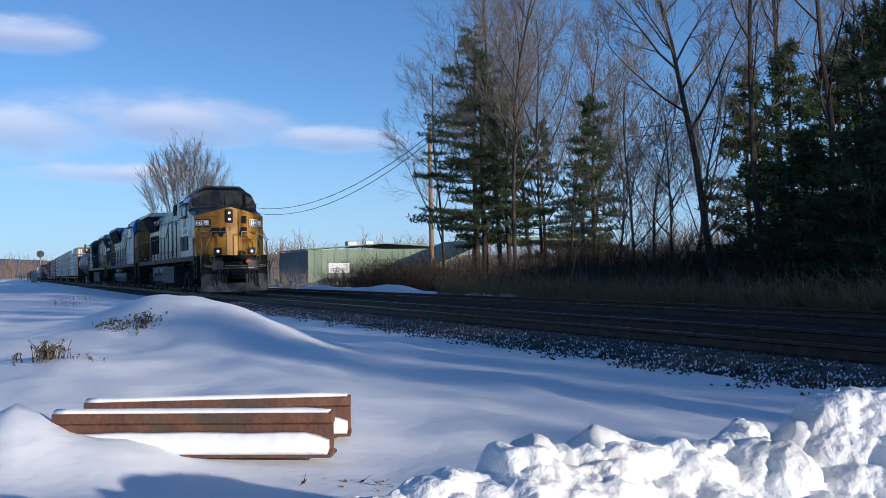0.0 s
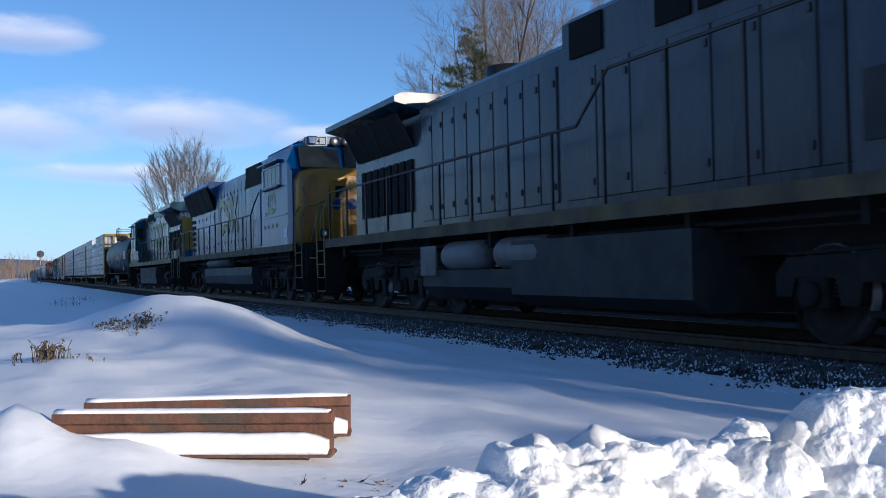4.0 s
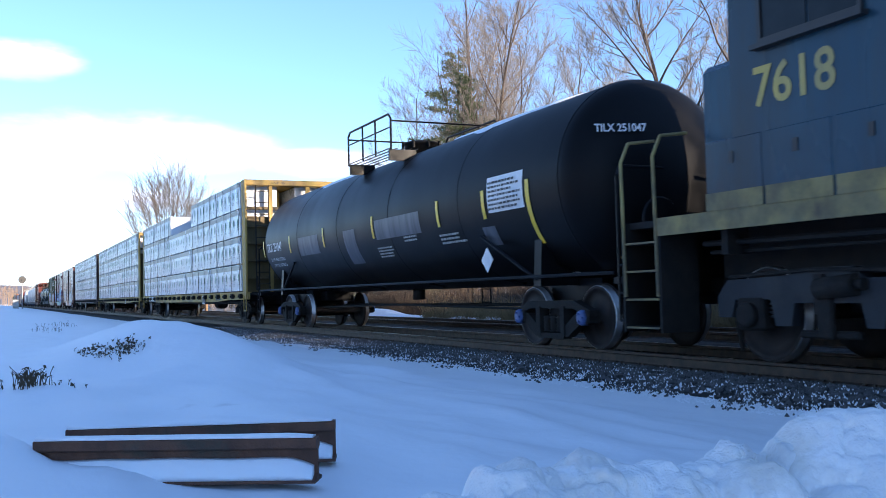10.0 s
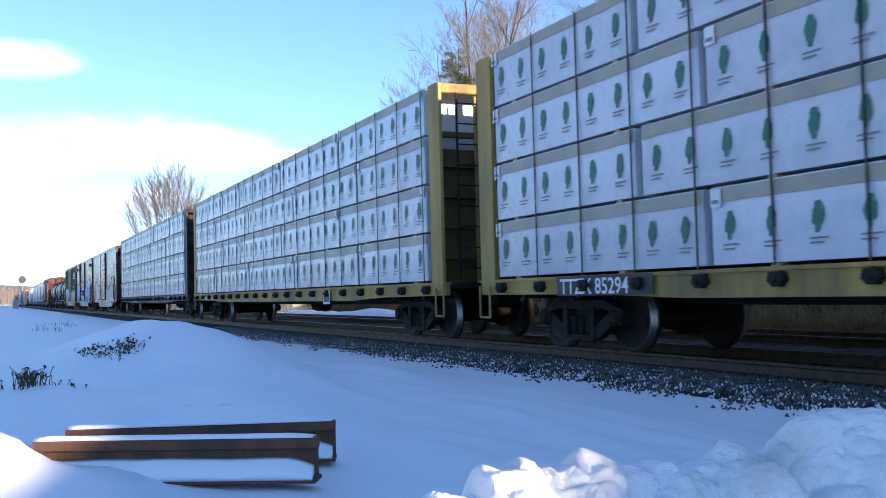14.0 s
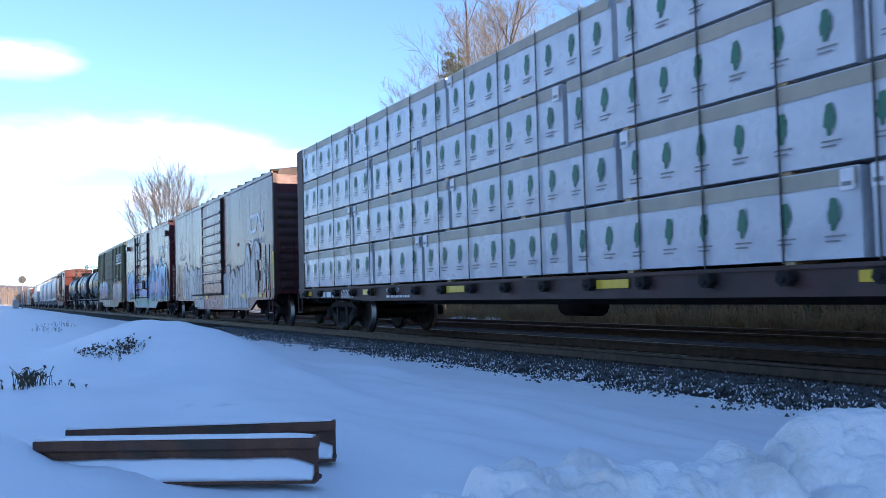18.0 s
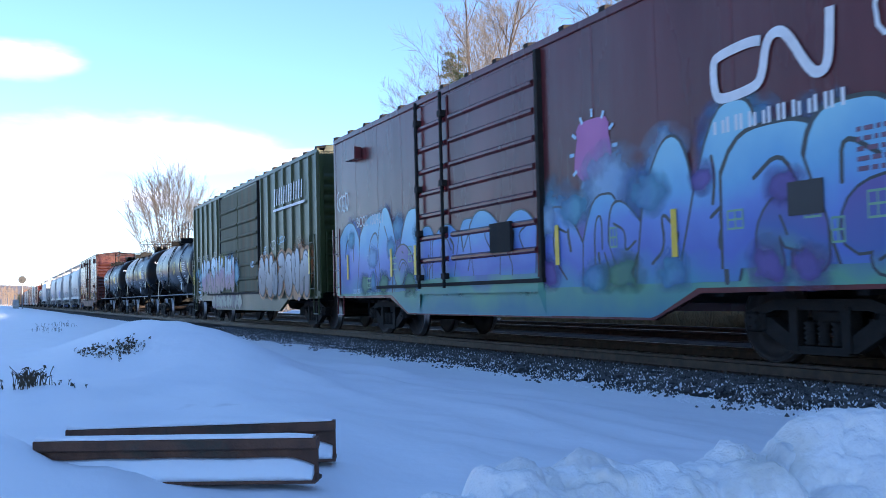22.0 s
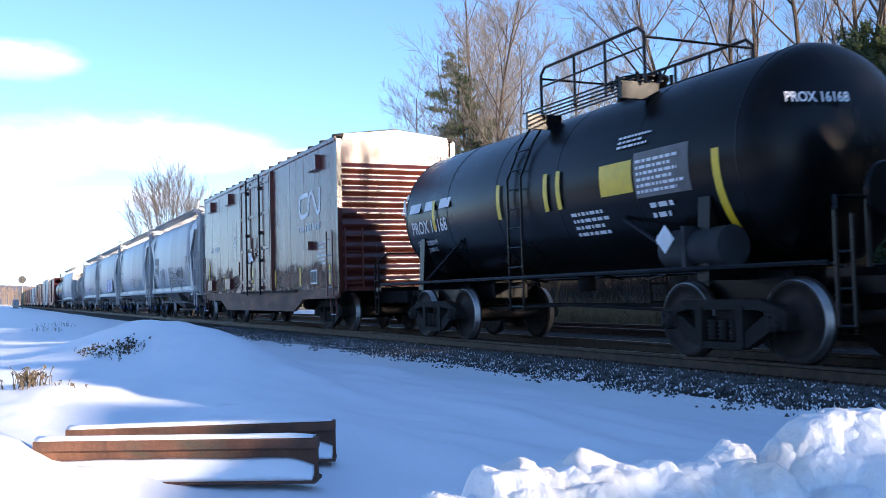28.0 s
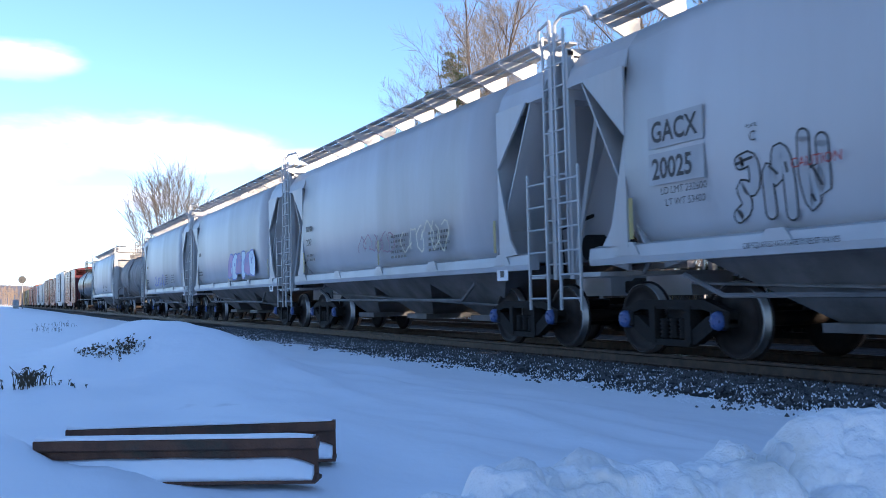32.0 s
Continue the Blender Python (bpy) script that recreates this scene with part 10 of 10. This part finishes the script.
def pine_tree(x, y, h, label, seed, width=2.6, bare=0.25, name="pine_tree", gaps=0.15):
    r = random.Random(seed)
    wood, gv, gf = bmesh.new(), [], []
    n = 8
    p = Vector((0, 0, -0.15))
    pts = [p]
    for k in range(n):
        q = pts[-1] + Vector((r.gauss(0, 0.04), r.gauss(0, 0.04), (h + 0.15) / n))
        cyl(wood, pts[-1], q, h * 0.013 * (1 - k / n) + 0.02, h * 0.013 * (1 - (k + 1) / n) + 0.015, seg=7, caps=False)
        pts.append(q)
    z = h * bare
    while z < h * 0.985:
        f = (z - h * bare) / (h * (1 - bare))
        reach = width * (1 - f) ** 0.75 * (0.55 + 0.45 * math.sin(min(1, f * 5) * 1.57)) + 0.25
        for c in range(r.randrange(4, 7)):
            if r.random() < gaps:
                continue
            a = r.uniform(0, 6.283)
            ln = reach * r.uniform(0.55, 1.15)
            rise = r.uniform(-0.05, 0.30) * (0.4 + f)
            d = Vector((math.cos(a), math.sin(a), rise)).normalized()
            s = Vector((0, 0, z + r.uniform(-0.15, 0.15)))
            e = s + d * ln
            cyl(wood, s, e, 0.028 * (1.1 - f) + 0.006, 0.006, seg=4, caps=False)
            m = max(3, int(ln / 0.26))
            side = Vector((-d.y, d.x, 0)).normalized()
            for k in range(m):
                t = 0.28 + 0.72 * (k + 0.5) / m
                for q in (-1, 0, 1):
                    c0 = s.lerp(e, t) + side * q * ln * 0.16 * r.uniform(0.3, 1.2) + Vector((0, 0, r.uniform(-0.05, 0.10)))
                    size = r.uniform(0.13, 0.24)
                    for b in range(8):
                        w = Vector((r.gauss(0, 1), r.gauss(0, 1), r.gauss(0.25, 0.8))).normalized()
                        u = w.orthogonal().normalized() * size * 0.10
                        tip = c0 + w * size
                        i0 = len(gv)
                        gv.extend((c0 - u, c0 + u, tip + u * 0.4, tip - u * 0.4))
                        gf.append((i0, i0 + 1, i0 + 2, i0 + 3))
        z += r.uniform(0.30, 0.48) * (1.15 - 0.5 * f)
    ob = thing(name, label, "tree", group="trees", at=pose(x, y, ground_z(x, y)))
    part("trunk", wood, BARK, ob, fix=False)
    me = bpy.data.meshes.new("crown")
    me.from_pydata([tuple(q) for q in gv], [], gf)
    me.materials.append(NEEDLE)
    link("crown", me, ob, "dark green needles in ragged layers")
    return ob


# the clump beside the pole
for k, (x, y, h, sp, fk) in enumerate(((-57.5, 17, 14.5, 0.62, 0.2), (-53.0, 19, 18.0, 0.55, 0.35), (-59.3, 20, 19.5, 0.5, 0.3), (-45.4, 15, 17.5, 0.5, 0.35), (-40.1, 13, 16.0, 0.45, 0.35), (-47.4, 18, 17.0, 0.5, 0.3), (-41.8, 16, 14.0, 0.55, 0.3), (-38.5, 15, 12.5, 0.5, 0.35), (-41.3, 18, 12.0, 0.6, 0.3))):
    bare_tree(x, y, h, "tall leafless tree in the clump beside the track", 100 + k, spread=sp * 1.05, fork=fk * 0.8, girth=0.0072, limbs=15, fine_twigs=7, twig=0.0058)
for k, (x, y, h, w, b) in enumerate(((-49.0, 15.4, 15.6, 4.3, 0.18), (-43.2, 13, 12.6, 2.4, 0.25), (-42.3, 14, 10.2, 2.2, 0.3), (-42.7, 16, 9.0, 2.4, 0.25), (-34.6, 14, 8.9, 1.7, 0.35), (-40.2, 17, 8.2, 2.2, 0.25))):
    pine_tree(x, y, h, "dark green pine with ragged layers of boughs", 200 + k, width=w, bare=b)
# thin trees in the gap
for k, (x, y, h) in enumerate(((-28.9, 12, 8.2), (-29.1, 13, 9.0), (-25.5, 11, 6.7), (-26.1, 12, 7.5), (-26.7, 13, 8.8), (-31.5, 13, 7.0), (-28.0, 10.5, 5.0))):
    bare_tree(x, y, h, "slender leafless young tree at the wood's edge", 300 + k, spread=0.6, fork=0.25, girth=0.008, limbs=9, fine_twigs=4)
bare_tree(-22.1, 10, 12.5, "leaning bare tree with a thick trunk", 320, spread=0.5, lean=(-0.10, -0.02), fork=0.45, girth=0.0105)
# the wood further along
for k, (x, y, h, w, b) in enumerate(((-25.2, 14, 8.0, 2.2, 0.12), (-20.8, 11.5, 7.8, 1.9, 0.10), (-20.5, 13, 7.6, 2.2, 0.1), (-17.0, 10.5, 7.8, 2.0, 0.05), (-15.6, 9.8, 7.6, 1.9, 0.04), (-14.0, 9.6, 7.6, 2.0, 0.04), (-18.6, 14.5, 9.0, 2.4, 0.05), (-22.8, 16, 9.0, 2.4, 0.08))):
    pine_tree(x, y, h, "dense dark pine at the edge of the wood", 220 + k, width=w, bare=b, gaps=0.05)
for k, (x, y, h) in enumerate(((-20.8, 10.5, 13.0), (-22.3, 13, 13.5), (-19.2, 11, 12.5), (-16.4, 9.5, 12.5), (-17.2, 11, 12.0), (-13.8, 10.5, 12.0))):
    bare_tree(x, y, h, "leafless tree standing among pines", 340 + k, spread=0.5, fork=0.35, girth=0.009, limbs=10, fine_twigs=4, twig=0.005)
# the same wood, on past the edge of the view
for k, (x, y, h) in enumerate(((-8.0, 11, 13), (-2.0, 12.5, 14), (4.0, 11, 13), (9.5, 12.5, 14), (15.0, 11.5, 13))):
    bare_tree(x, y, h, "leafless tree in the wood along the track", 360 + k, spread=0.6, fork=0.3, girth=0.012)
for k, (x, y, h, w) in enumerate(((-10.5, 11, 8.5, 2.2), (-5.5, 10.5, 9.0, 2.3), (0.5, 11.5, 9.5, 2.4), (6.5, 10.8, 9.0, 2.4), (12.0, 12, 9.5, 2.4), (17.5, 11.5, 9.0, 2.4))):
    pine_tree(x, y, h, "unseen dark pine beside the track, placed to shade", 240 + k, width=w, bare=0.06, gaps=0.1)
for k, (x, y, h, w) in enumerate(((-19.0, 10.4, 5.0, 2.1), (-16.3, 10.9, 5.4, 2.2), (-13.2, 10.2, 5.2, 2.2), (-11.2, 9.7, 5.0, 2.0), (-22.5, 12.2, 4.6, 1.9))):
    pine_tree(x, y, h, "young dark pine with boughs down to the ground", 260 + k, width=w, bare=0.02, gaps=0.0)
# unseen pines added right of the view to shade the snow by the track
for k, (x, y, h, w) in enumerate(((18.5, 11.5, 10.5, 2.6), (20.8, 12.4, 10.0, 2.5), (23.0, 11.2, 9.6, 2.6), (25.6, 12.6, 10.8, 2.4), (27.8, 11.4, 9.4, 2.6), (30.2, 12.2, 9.8, 2.4), (32.0, 10.8, 8.4, 2.2))):
    pine_tree(x, y, h, "unseen dark pine beside the track, placed to shade", 280 + k, width=w, bare=0.05, gaps=0.10)
# the lone tree far down the line


def fan_tree(x, y, h, width, label, seed):
    """A bare tree whose many upright limbs fan out into a round crown."""
    r = random.Random(seed)
    wood, fine = bmesh.new(), [[], []]
    cyl(wood, (0, 0, -0.2), (0.1, 0, h * 0.24), 0.34, 0.26, seg=9, caps=False)
    mid = h * 0.58
    for k in range(46):
        a, q = k * 2.4, math.sqrt((k + 0.5) / 46)
        top = Vector((width * q * math.cos(a), width * q * math.sin(a), mid + (h - mid) * math.sqrt(max(0.02, 1 - q * q)) * r.uniform(0.85, 1.0)))
        foot = Vector((0.1, 0, h * r.uniform(0.12, 0.34)))
        bend = foot.lerp(top, 0.45) + Vector((top.x * 0.10, top.y * 0.10, -0.04 * h * q))
        cyl(wood, foot, bend, 0.075, 0.035, seg=5, caps=False)
        cyl(wood, bend, top, 0.035, 0.010, seg=4, caps=False)
        for j in range(30):
            t = r.uniform(0.15, 1.0)
            s = bend.lerp(top, t) if t > 0.3 else foot.lerp(bend, 0.6 + t)
            d = ((top - foot).normalized() + Vector((r.gauss(0, 0.42), r.gauss(0, 0.42), r.uniform(0.0, 0.35)))).normalized()
            e = s + d * h * r.uniform(0.07, 0.17)
            for p0, p1, w in [(s, e, 0.022)] + [(s.lerp(e, r.uniform(0.2, 0.9)),) * 2 + (0.013,) for _ in range(6)]:
                if p0 is p1 or p0 == p1:
                    p1 = p0 + (d + Vector((r.gauss(0, 0.5), r.gauss(0, 0.5), r.gauss(0.1, 0.25)))).normalized() * h * r.uniform(0.03, 0.075)
                o = (p1 - p0).orthogonal().normalized() * w
                i0 = len(fine[0])
                fine[0].extend((p0 - o, p0 + o, p1))
                fine[1].append((i0, i0 + 1, i0 + 2))
    ob = thing("bare_tree", label, "tree", group="trees", at=pose(x, y, ground_z(x, y)))
    part("trunk", wood, BARK, ob, fix=False)
    me = bpy.data.meshes.new("crown")
    me.from_pydata([tuple(q) for q in fine[0]], [], fine[1])
    me.materials.append(TWIG)
    link("crown", me, ob, "leafless twigs")
    return ob


fan_tree(-119.0, 10.4, 17.2, 5.4, "lone bare tree with a broad round fan of branches", 380)


def thicket(name, label, n, x0, x1, y0, y1, h, seed, material, tuft=False, kind="stuff"):
    r = random.Random(seed)
    bm = bmesh.new()
    for k in range(n):
        x, y = r.uniform(x0, x1), r.uniform(y0, y1)
        z = ground_z(x, y) - 0.03
        hh = h * r.uniform(0.4, 1.15)
        p = Vector((x, y, z))
        for s in range(5 if tuft else 3):
            d = Vector((r.gauss(0, 0.35), r.gauss(0, 0.35), 1)).normalized()
            q = p + d * hh * r.uniform(0.5, 0.9)
            cyl(bm, p, q, 0.012 if not tuft else 0.010, 0.005, seg=3, caps=False)
            for b in range(2 if tuft else 4):
                e = (d + Vector((r.gauss(0, 0.6), r.gauss(0, 0.6), r.gauss(0, 0.3)))).normalized()
                st = p.lerp(q, r.uniform(0.4, 1.0))
                cyl(bm, st, st + e * hh * r.uniform(0.2, 0.45), 0.006, 0.002, seg=3, caps=False)
    return tagged(new(name, mesh_of(name, bm, material, fix=False)), label, "brush", kind=kind)


thicket("underbrush", "tangled leafless underbrush below the trees", 900, -34, -8, 8.6, 13, 1.9, 401, TWIG)
thicket("underbrush", "tangled leafless underbrush below the trees", 1500, -64, -30, 10.5, 18, 2.8, 402, BARK)
thicket("underbrush", "dark tangled brush and saplings inside the wood", 1500, -34, -6, 9.6, 15, 3.2, 406, BARK)
thicket("dry_grass", "tall dry straw-coloured grass beside the far track", 3000, -34, -3, 6.2, 8.4, 1.05, 403, BRUSH, tuft=True)
thicket("far_thicket", "dense leafless scrub behind the wood", 700, -60, 0, 18, 34, 3.5, 404, TWIG)
thicket("far_thicket", "dense leafless scrub beyond the building", 110, -130, -80, 14, 24, 2.6, 405, TWIG)

# a leaning dead stem by the track
bm = bmesh.new()
cyl(bm, (0, 0, -0.1), (1.6, -0.2, 3.4), 0.05, 0.03, seg=7)
cyl(bm, (0.9, -0.1, 1.9), (1.3, 0.5, 3.0), 0.025, 0.01, seg=5)
thing("leaning_dead_tree", "pale leaning dead sapling at the wood's edge", "dead tree", at=pose(-27.8, 8.3, ground_z(-27.8, 8.3)), bm=bm, mats=POLE)

# ---------------------------------------------------------------- pole line
pole = thing("utility_pole", "weathered brown wooden utility pole carrying wires", "utility pole", at=pose(-66.1, 20.0, ground_z(-66.1, 20)))
bm = bmesh.new()
cyl(bm, (0, 0, -0.3), (0, 0, 12.6), 0.20, 0.13, seg=12)
part("pole_shaft", bm, POLE, pole)
bm = bmesh.new()
for z in (11.2, 11.6, 12.2):
    cyl(bm, (0, -0.22, z), (0, 0.22, z), 0.05, seg=6)
part("insulators", bm, INK, pole)
WIRE = INK


def wire(a, b, sag, label):
    bm = bmesh.new()
    a, b = Vector(a), Vector(b)
    pts = []
    for k in range(17):
        t = k / 16
        p = a.lerp(b, t)
        p.z -= sag * 4 * t * (1 - t)
        pts.append(p)
    rings = []
    for p in pts:
        rings.append([bm.verts.new(p + Vector((0, 0.03 * math.cos(q), 0.03 * math.sin(q)))) for q in (0.8, 2.4, 3.9, 5.5)])
    for r1, r2 in zip(rings, rings[1:]):
        for q in range(4):
            bm.faces.new((r1[q], r2[q], r2[(q + 1) % 4], r1[(q + 1) % 4])).smooth = True
    tagged(new("overhead_wire", mesh_of("overhead_wire", bm, WIRE)), label, "wire", group="overhead wires")


for dz, sag in ((0.0, 3.1), (-0.45, 3.3)):
    wire((-66.1, 20.0, 11.0 + dz), (-118.0, 14.5, 10.2 + dz), sag, "dark sagging overhead wire strung from the pole")
    wire((-66.1, 20.0, 11.0 + dz), (-20.0, 24.0, 7.6 + dz), 1.0, "dark overhead wire running on behind the trees")
pole = thing("utility_pole", "far wooden utility pole half hidden behind the train", "utility pole", at=pose(-118.0, 14.5, ground_z(-118, 14.5)))
bm = bmesh.new()
cyl(bm, (0, 0, -0.3), (0, 0, 10.6), 0.18, 0.12, seg=10)
box(bm, -0.06, 0.06, -0.9, 0.9, 9.9, 10.02)
part("pole_shaft", bm, POLE, pole)

# ---------------------------------------------------------------- buildings beyond the line
shed = thing("metal_building", "low green metal building with a white wall sign", "building", at=pose(-134.6, 30.0, -0.8))


def sheet_wall(owner, x0, x1, y0, y1, z0, z1, material, name, n):
    bm = bmesh.new()
    box(bm, x0, x1, y0, y1, z0, z1)
    w = part(name, bm, material, owner)
    bm = bmesh.new()
    for k in range(n + 1):
        if x1 - x0 > y1 - y0:
            x = x0 + (x1 - x0) * k / n
            box(bm, x - 0.04, x + 0.04, y0 - 0.04, y1 + 0.04, z0, z1)
        else:
            y = y0 + (y1 - y0) * k / n
            box(bm, x0 - 0.04, x1 + 0.04, y - 0.04, y + 0.04, z0, z1)
    tagged(part("wall_ribs", bm, material, w), kind="stuff")


sheet_wall(shed, 0.0, 0.25, 0.0, 24.0, 0, 4.9, GREENWALL, "front_wall", 24)
sheet_wall(shed, -16.0, 0.0, 0.0, 0.25, 0, 4.8, GREYWALL, "end_wall", 14)
bm = bmesh.new()
prism(bm, [(-0.3, 4.9), (12.0, 5.7), (24.3, 4.9), (24.3, 5.05), (12.0, 5.85), (-0.3, 5.05)], -16.2, 0.4)
part("roof", bm, GREENWALL, shed)
bm = bmesh.new()
box(bm, -4.0, -2.6, 7.0, 8.6, 5.2, 6.2, bevel=0.05)
part("rooftop_unit", bm, ROOFGREY, shed)
bm = bmesh.new()
box(bm, -3.6, -2.9, 10.0, 11.2, 5.4, 6.2, bevel=0.05)
part("rooftop_unit", bm, WHITE, shed)
bm = bmesh.new()
box(bm, 0.3, 0.4, 3.0, 6.2, 1.5, 2.9)
sg = part("sign_panel", bm, WHITE, shed, "white sign panel on the green wall")
bm = bmesh.new()
box(bm, 0.4, 0.42, 3.4, 5.8, 2.1, 2.2)
box(bm, 0.4, 0.42, 3.8, 5.4, 1.8, 1.88)
part("sign_bars", bm, HOPSHADE, sg)
barn = thing("gable_building", "building with a long dark green sloping roof", "building", at=pose(-112.0, 36.0, -0.8))
bm = bmesh.new()
box(bm, -1.0, 14.0, 0.0, 26.0, 0, 1.4)
part("wall", bm, GREYWALL, barn)
bm = bmesh.new()
prism(bm, [(-6.5, 0.6), (6.0, 5.2), (20.0, 5.2), (30.0, 1.6), (30.0, 1.3), (20.0, 4.9), (6.0, 4.9), (-6.5, 0.3)], -1.5, 14.5)
part("roof", bm, GREENWALL, barn)

# snow banked beyond the far track
bm = bmesh.new()
nn = 40
rows2 = []
for i in range(nn + 1):
    x = -62 + 36 * i / nn
    row = []
    for j in range(9):
        y = 6.6 + 2.6 * j / 8
        z = ground_z(x, y) - 0.05 + 0.75 * math.sin(math.pi * j / 8) * (0.6 + 0.7 * noise.noise((x * 0.25, 2, 0))) * math.sin(math.pi * min(1, max(0, i / nn))) ** 0.3
        row.append(bm.verts.new((x, y, z)))
    rows2.append(row)
for a, b in zip(rows2, rows2[1:]):
    for j in range(8):
        bm.faces.new((a[j], b[j], b[j + 1], a[j + 1])).smooth = True
tagged(new("snow_drift", mesh_of("snow_drift", bm, SNOW)), "low ridge of old snow beyond the far track", "snow drift")

# ---------------------------------------------------------------- distance
sig = thing("railway_signal", "far railway signal mast with a round dark head", "signal", at=pose(-189.3, -4.5, ground_z(-189.3, -4.5)))
bm = bmesh.new()
cyl(bm, (0, 0, -0.2), (0, 0, 5.0), 0.09, seg=8)
part("mast", bm, ROOFGREY, sig)
bm = bmesh.new()
lathe(bm, [(-0.05, 0.62), (0.0, 0.65), (0.05, 0.62)], centre=(0.1, 0, 5.3), axis="x", seg=20)
hd = part("target", bm, INK, sig)
bm = bmesh.new()
cyl(bm, (0.1, 0, 5.3), (0.5, 0, 5.3), 0.14, seg=12)
part("hood", bm, INK, hd)
ladder(sig, -0.2, 0.0, 0.2, 5.0, width=0.3, rungs=12, along="y")
bm = bmesh.new()
box(bm, -0.5, 0.5, -1.6, -0.6, -0.2, 1.7, bevel=0.03)
part("relay_cabinet", bm, ROOFGREY, sig)


def far_woods(label, x0, x1, y0, y1, n, h, seed, name="far_woods", limbs=7, twigs=3):
    r = random.Random(seed)
    bm = bmesh.new()
    for k in range(n):
        x, y = r.uniform(x0, x1), r.uniform(y0, y1)
        z = ground_z(x, y) - 0.3
        hh = h * r.uniform(0.55, 1.1)
        cyl(bm, (x, y, z), (x, y, z + hh * 0.6), 0.14, 0.08, seg=3, caps=False)
        for b in range(limbs):
            s = Vector((x, y, z + hh * r.uniform(0.2, 0.65)))
            e = s + Vector((r.gauss(0, 1.1), r.gauss(0, 1.1), hh * r.uniform(0.15, 0.4)))
            cyl(bm, s, e, 0.06, 0.015, seg=3, caps=False)
            for q in range(twigs):
                s2 = s.lerp(e, r.uniform(0.3, 1))
                cyl(bm, s2, s2 + Vector((r.gauss(0, 0.6), r.gauss(0, 0.6), r.uniform(0.2, 1.2))), 0.03, 0.01, seg=3, caps=False)
    return tagged(new(name, mesh_of(name, bm, FARWOOD, fix=False)), label, "woods", kind="stuff")


far_woods("bare brown woods down the line", -430, -230, 8, 60, 280, 9, 501)
far_woods("bare brown woods across the field", -460, -260, -70, -16, 250, 9, 502)
far_woods("bare brown woods where the line ends from view", -760, -560, -60, 75, 420, 17, 506)
far_woods("bare brown woods behind the buildings", -230, -140, 24, 90, 260, 9, 503)
far_woods("bare brown woods behind the wood's edge", -110, -20, 55, 90, 160, 9, 504)
# this wood lies out of view, added to shade the trees that show
far_woods("unseen leafless wood past the view, added to block low sun", -8, 35, 10.5, 34, 300, 11, 505, name="woods", limbs=12, twigs=4)
# unseen wood added behind the camera to cut sky reflections on the near cars
far_woods("unseen leafless wood added behind the camera to dim reflections", -75, 45, -62, -30, 420, 13, 507, name="woods", limbs=9)
bm = bmesh.new()
pts = []
for k in range(61):
    a = radians(110 + 130 * k / 60)
    hgt = 42 + 30 * noise.noise((k * 0.13, 3.0, 0)) + 14 * noise.noise((k * 0.5, 1.0, 0))
    pts.append((2600 * math.cos(a), 2600 * math.sin(a), hgt))
for (xa, ya, za), (xb, yb, zb) in zip(pts, pts[1:]):
    lo = [bm.verts.new((xa * 0.75, ya * 0.75, -3)), bm.verts.new((xb * 0.75, yb * 0.75, -3))]
    hi = [bm.verts.new((xa, ya, za)), bm.verts.new((xb, yb, zb))]
    bk = [bm.verts.new((xa * 1.2, ya * 1.2, -5)), bm.verts.new((xb * 1.2, yb * 1.2, -5))]
    bm.faces.new((lo[0], lo[1], hi[1], hi[0])).smooth = True
    bm.faces.new((hi[0], hi[1], bk[1], bk[0]))
bmesh.ops.remove_doubles(bm, verts=bm.verts, dist=0.01)
tagged(new("backdrop_hills", mesh_of("backdrop_hills", bm, FARHILL)), "low wooded hills on the horizon, blue-grey with painted haze", "hills", kind="structure")

# ---------------------------------------------------------------- what moves


def train_at(t):
    """How far the train has gone, in metres, from its place at 20 s."""
    return 9.8327 * (t - 20) - 0.0013982 * (t - 20) ** 2


def motions():
    for ob, x in CARS:
        walk(ob, [(t, pose(x + train_at(t), 0, 0)) for t in range(0, 33, 2)])
    # rolling wheels: they turn by the distance gone, in steps under a quarter turn
    for w, x, r in WHEELS:
        z = w.matrix_basis.translation.z
        n = int(math.degrees((train_at(32) - train_at(0)) / r) / 80) + 1
        walk(w, [(32 * k / n, pose(x, 0, z, 0, math.degrees((train_at(32 * k / n) - train_at(0)) / r) % 360, 0)) for k in range(n + 1)])


motions()
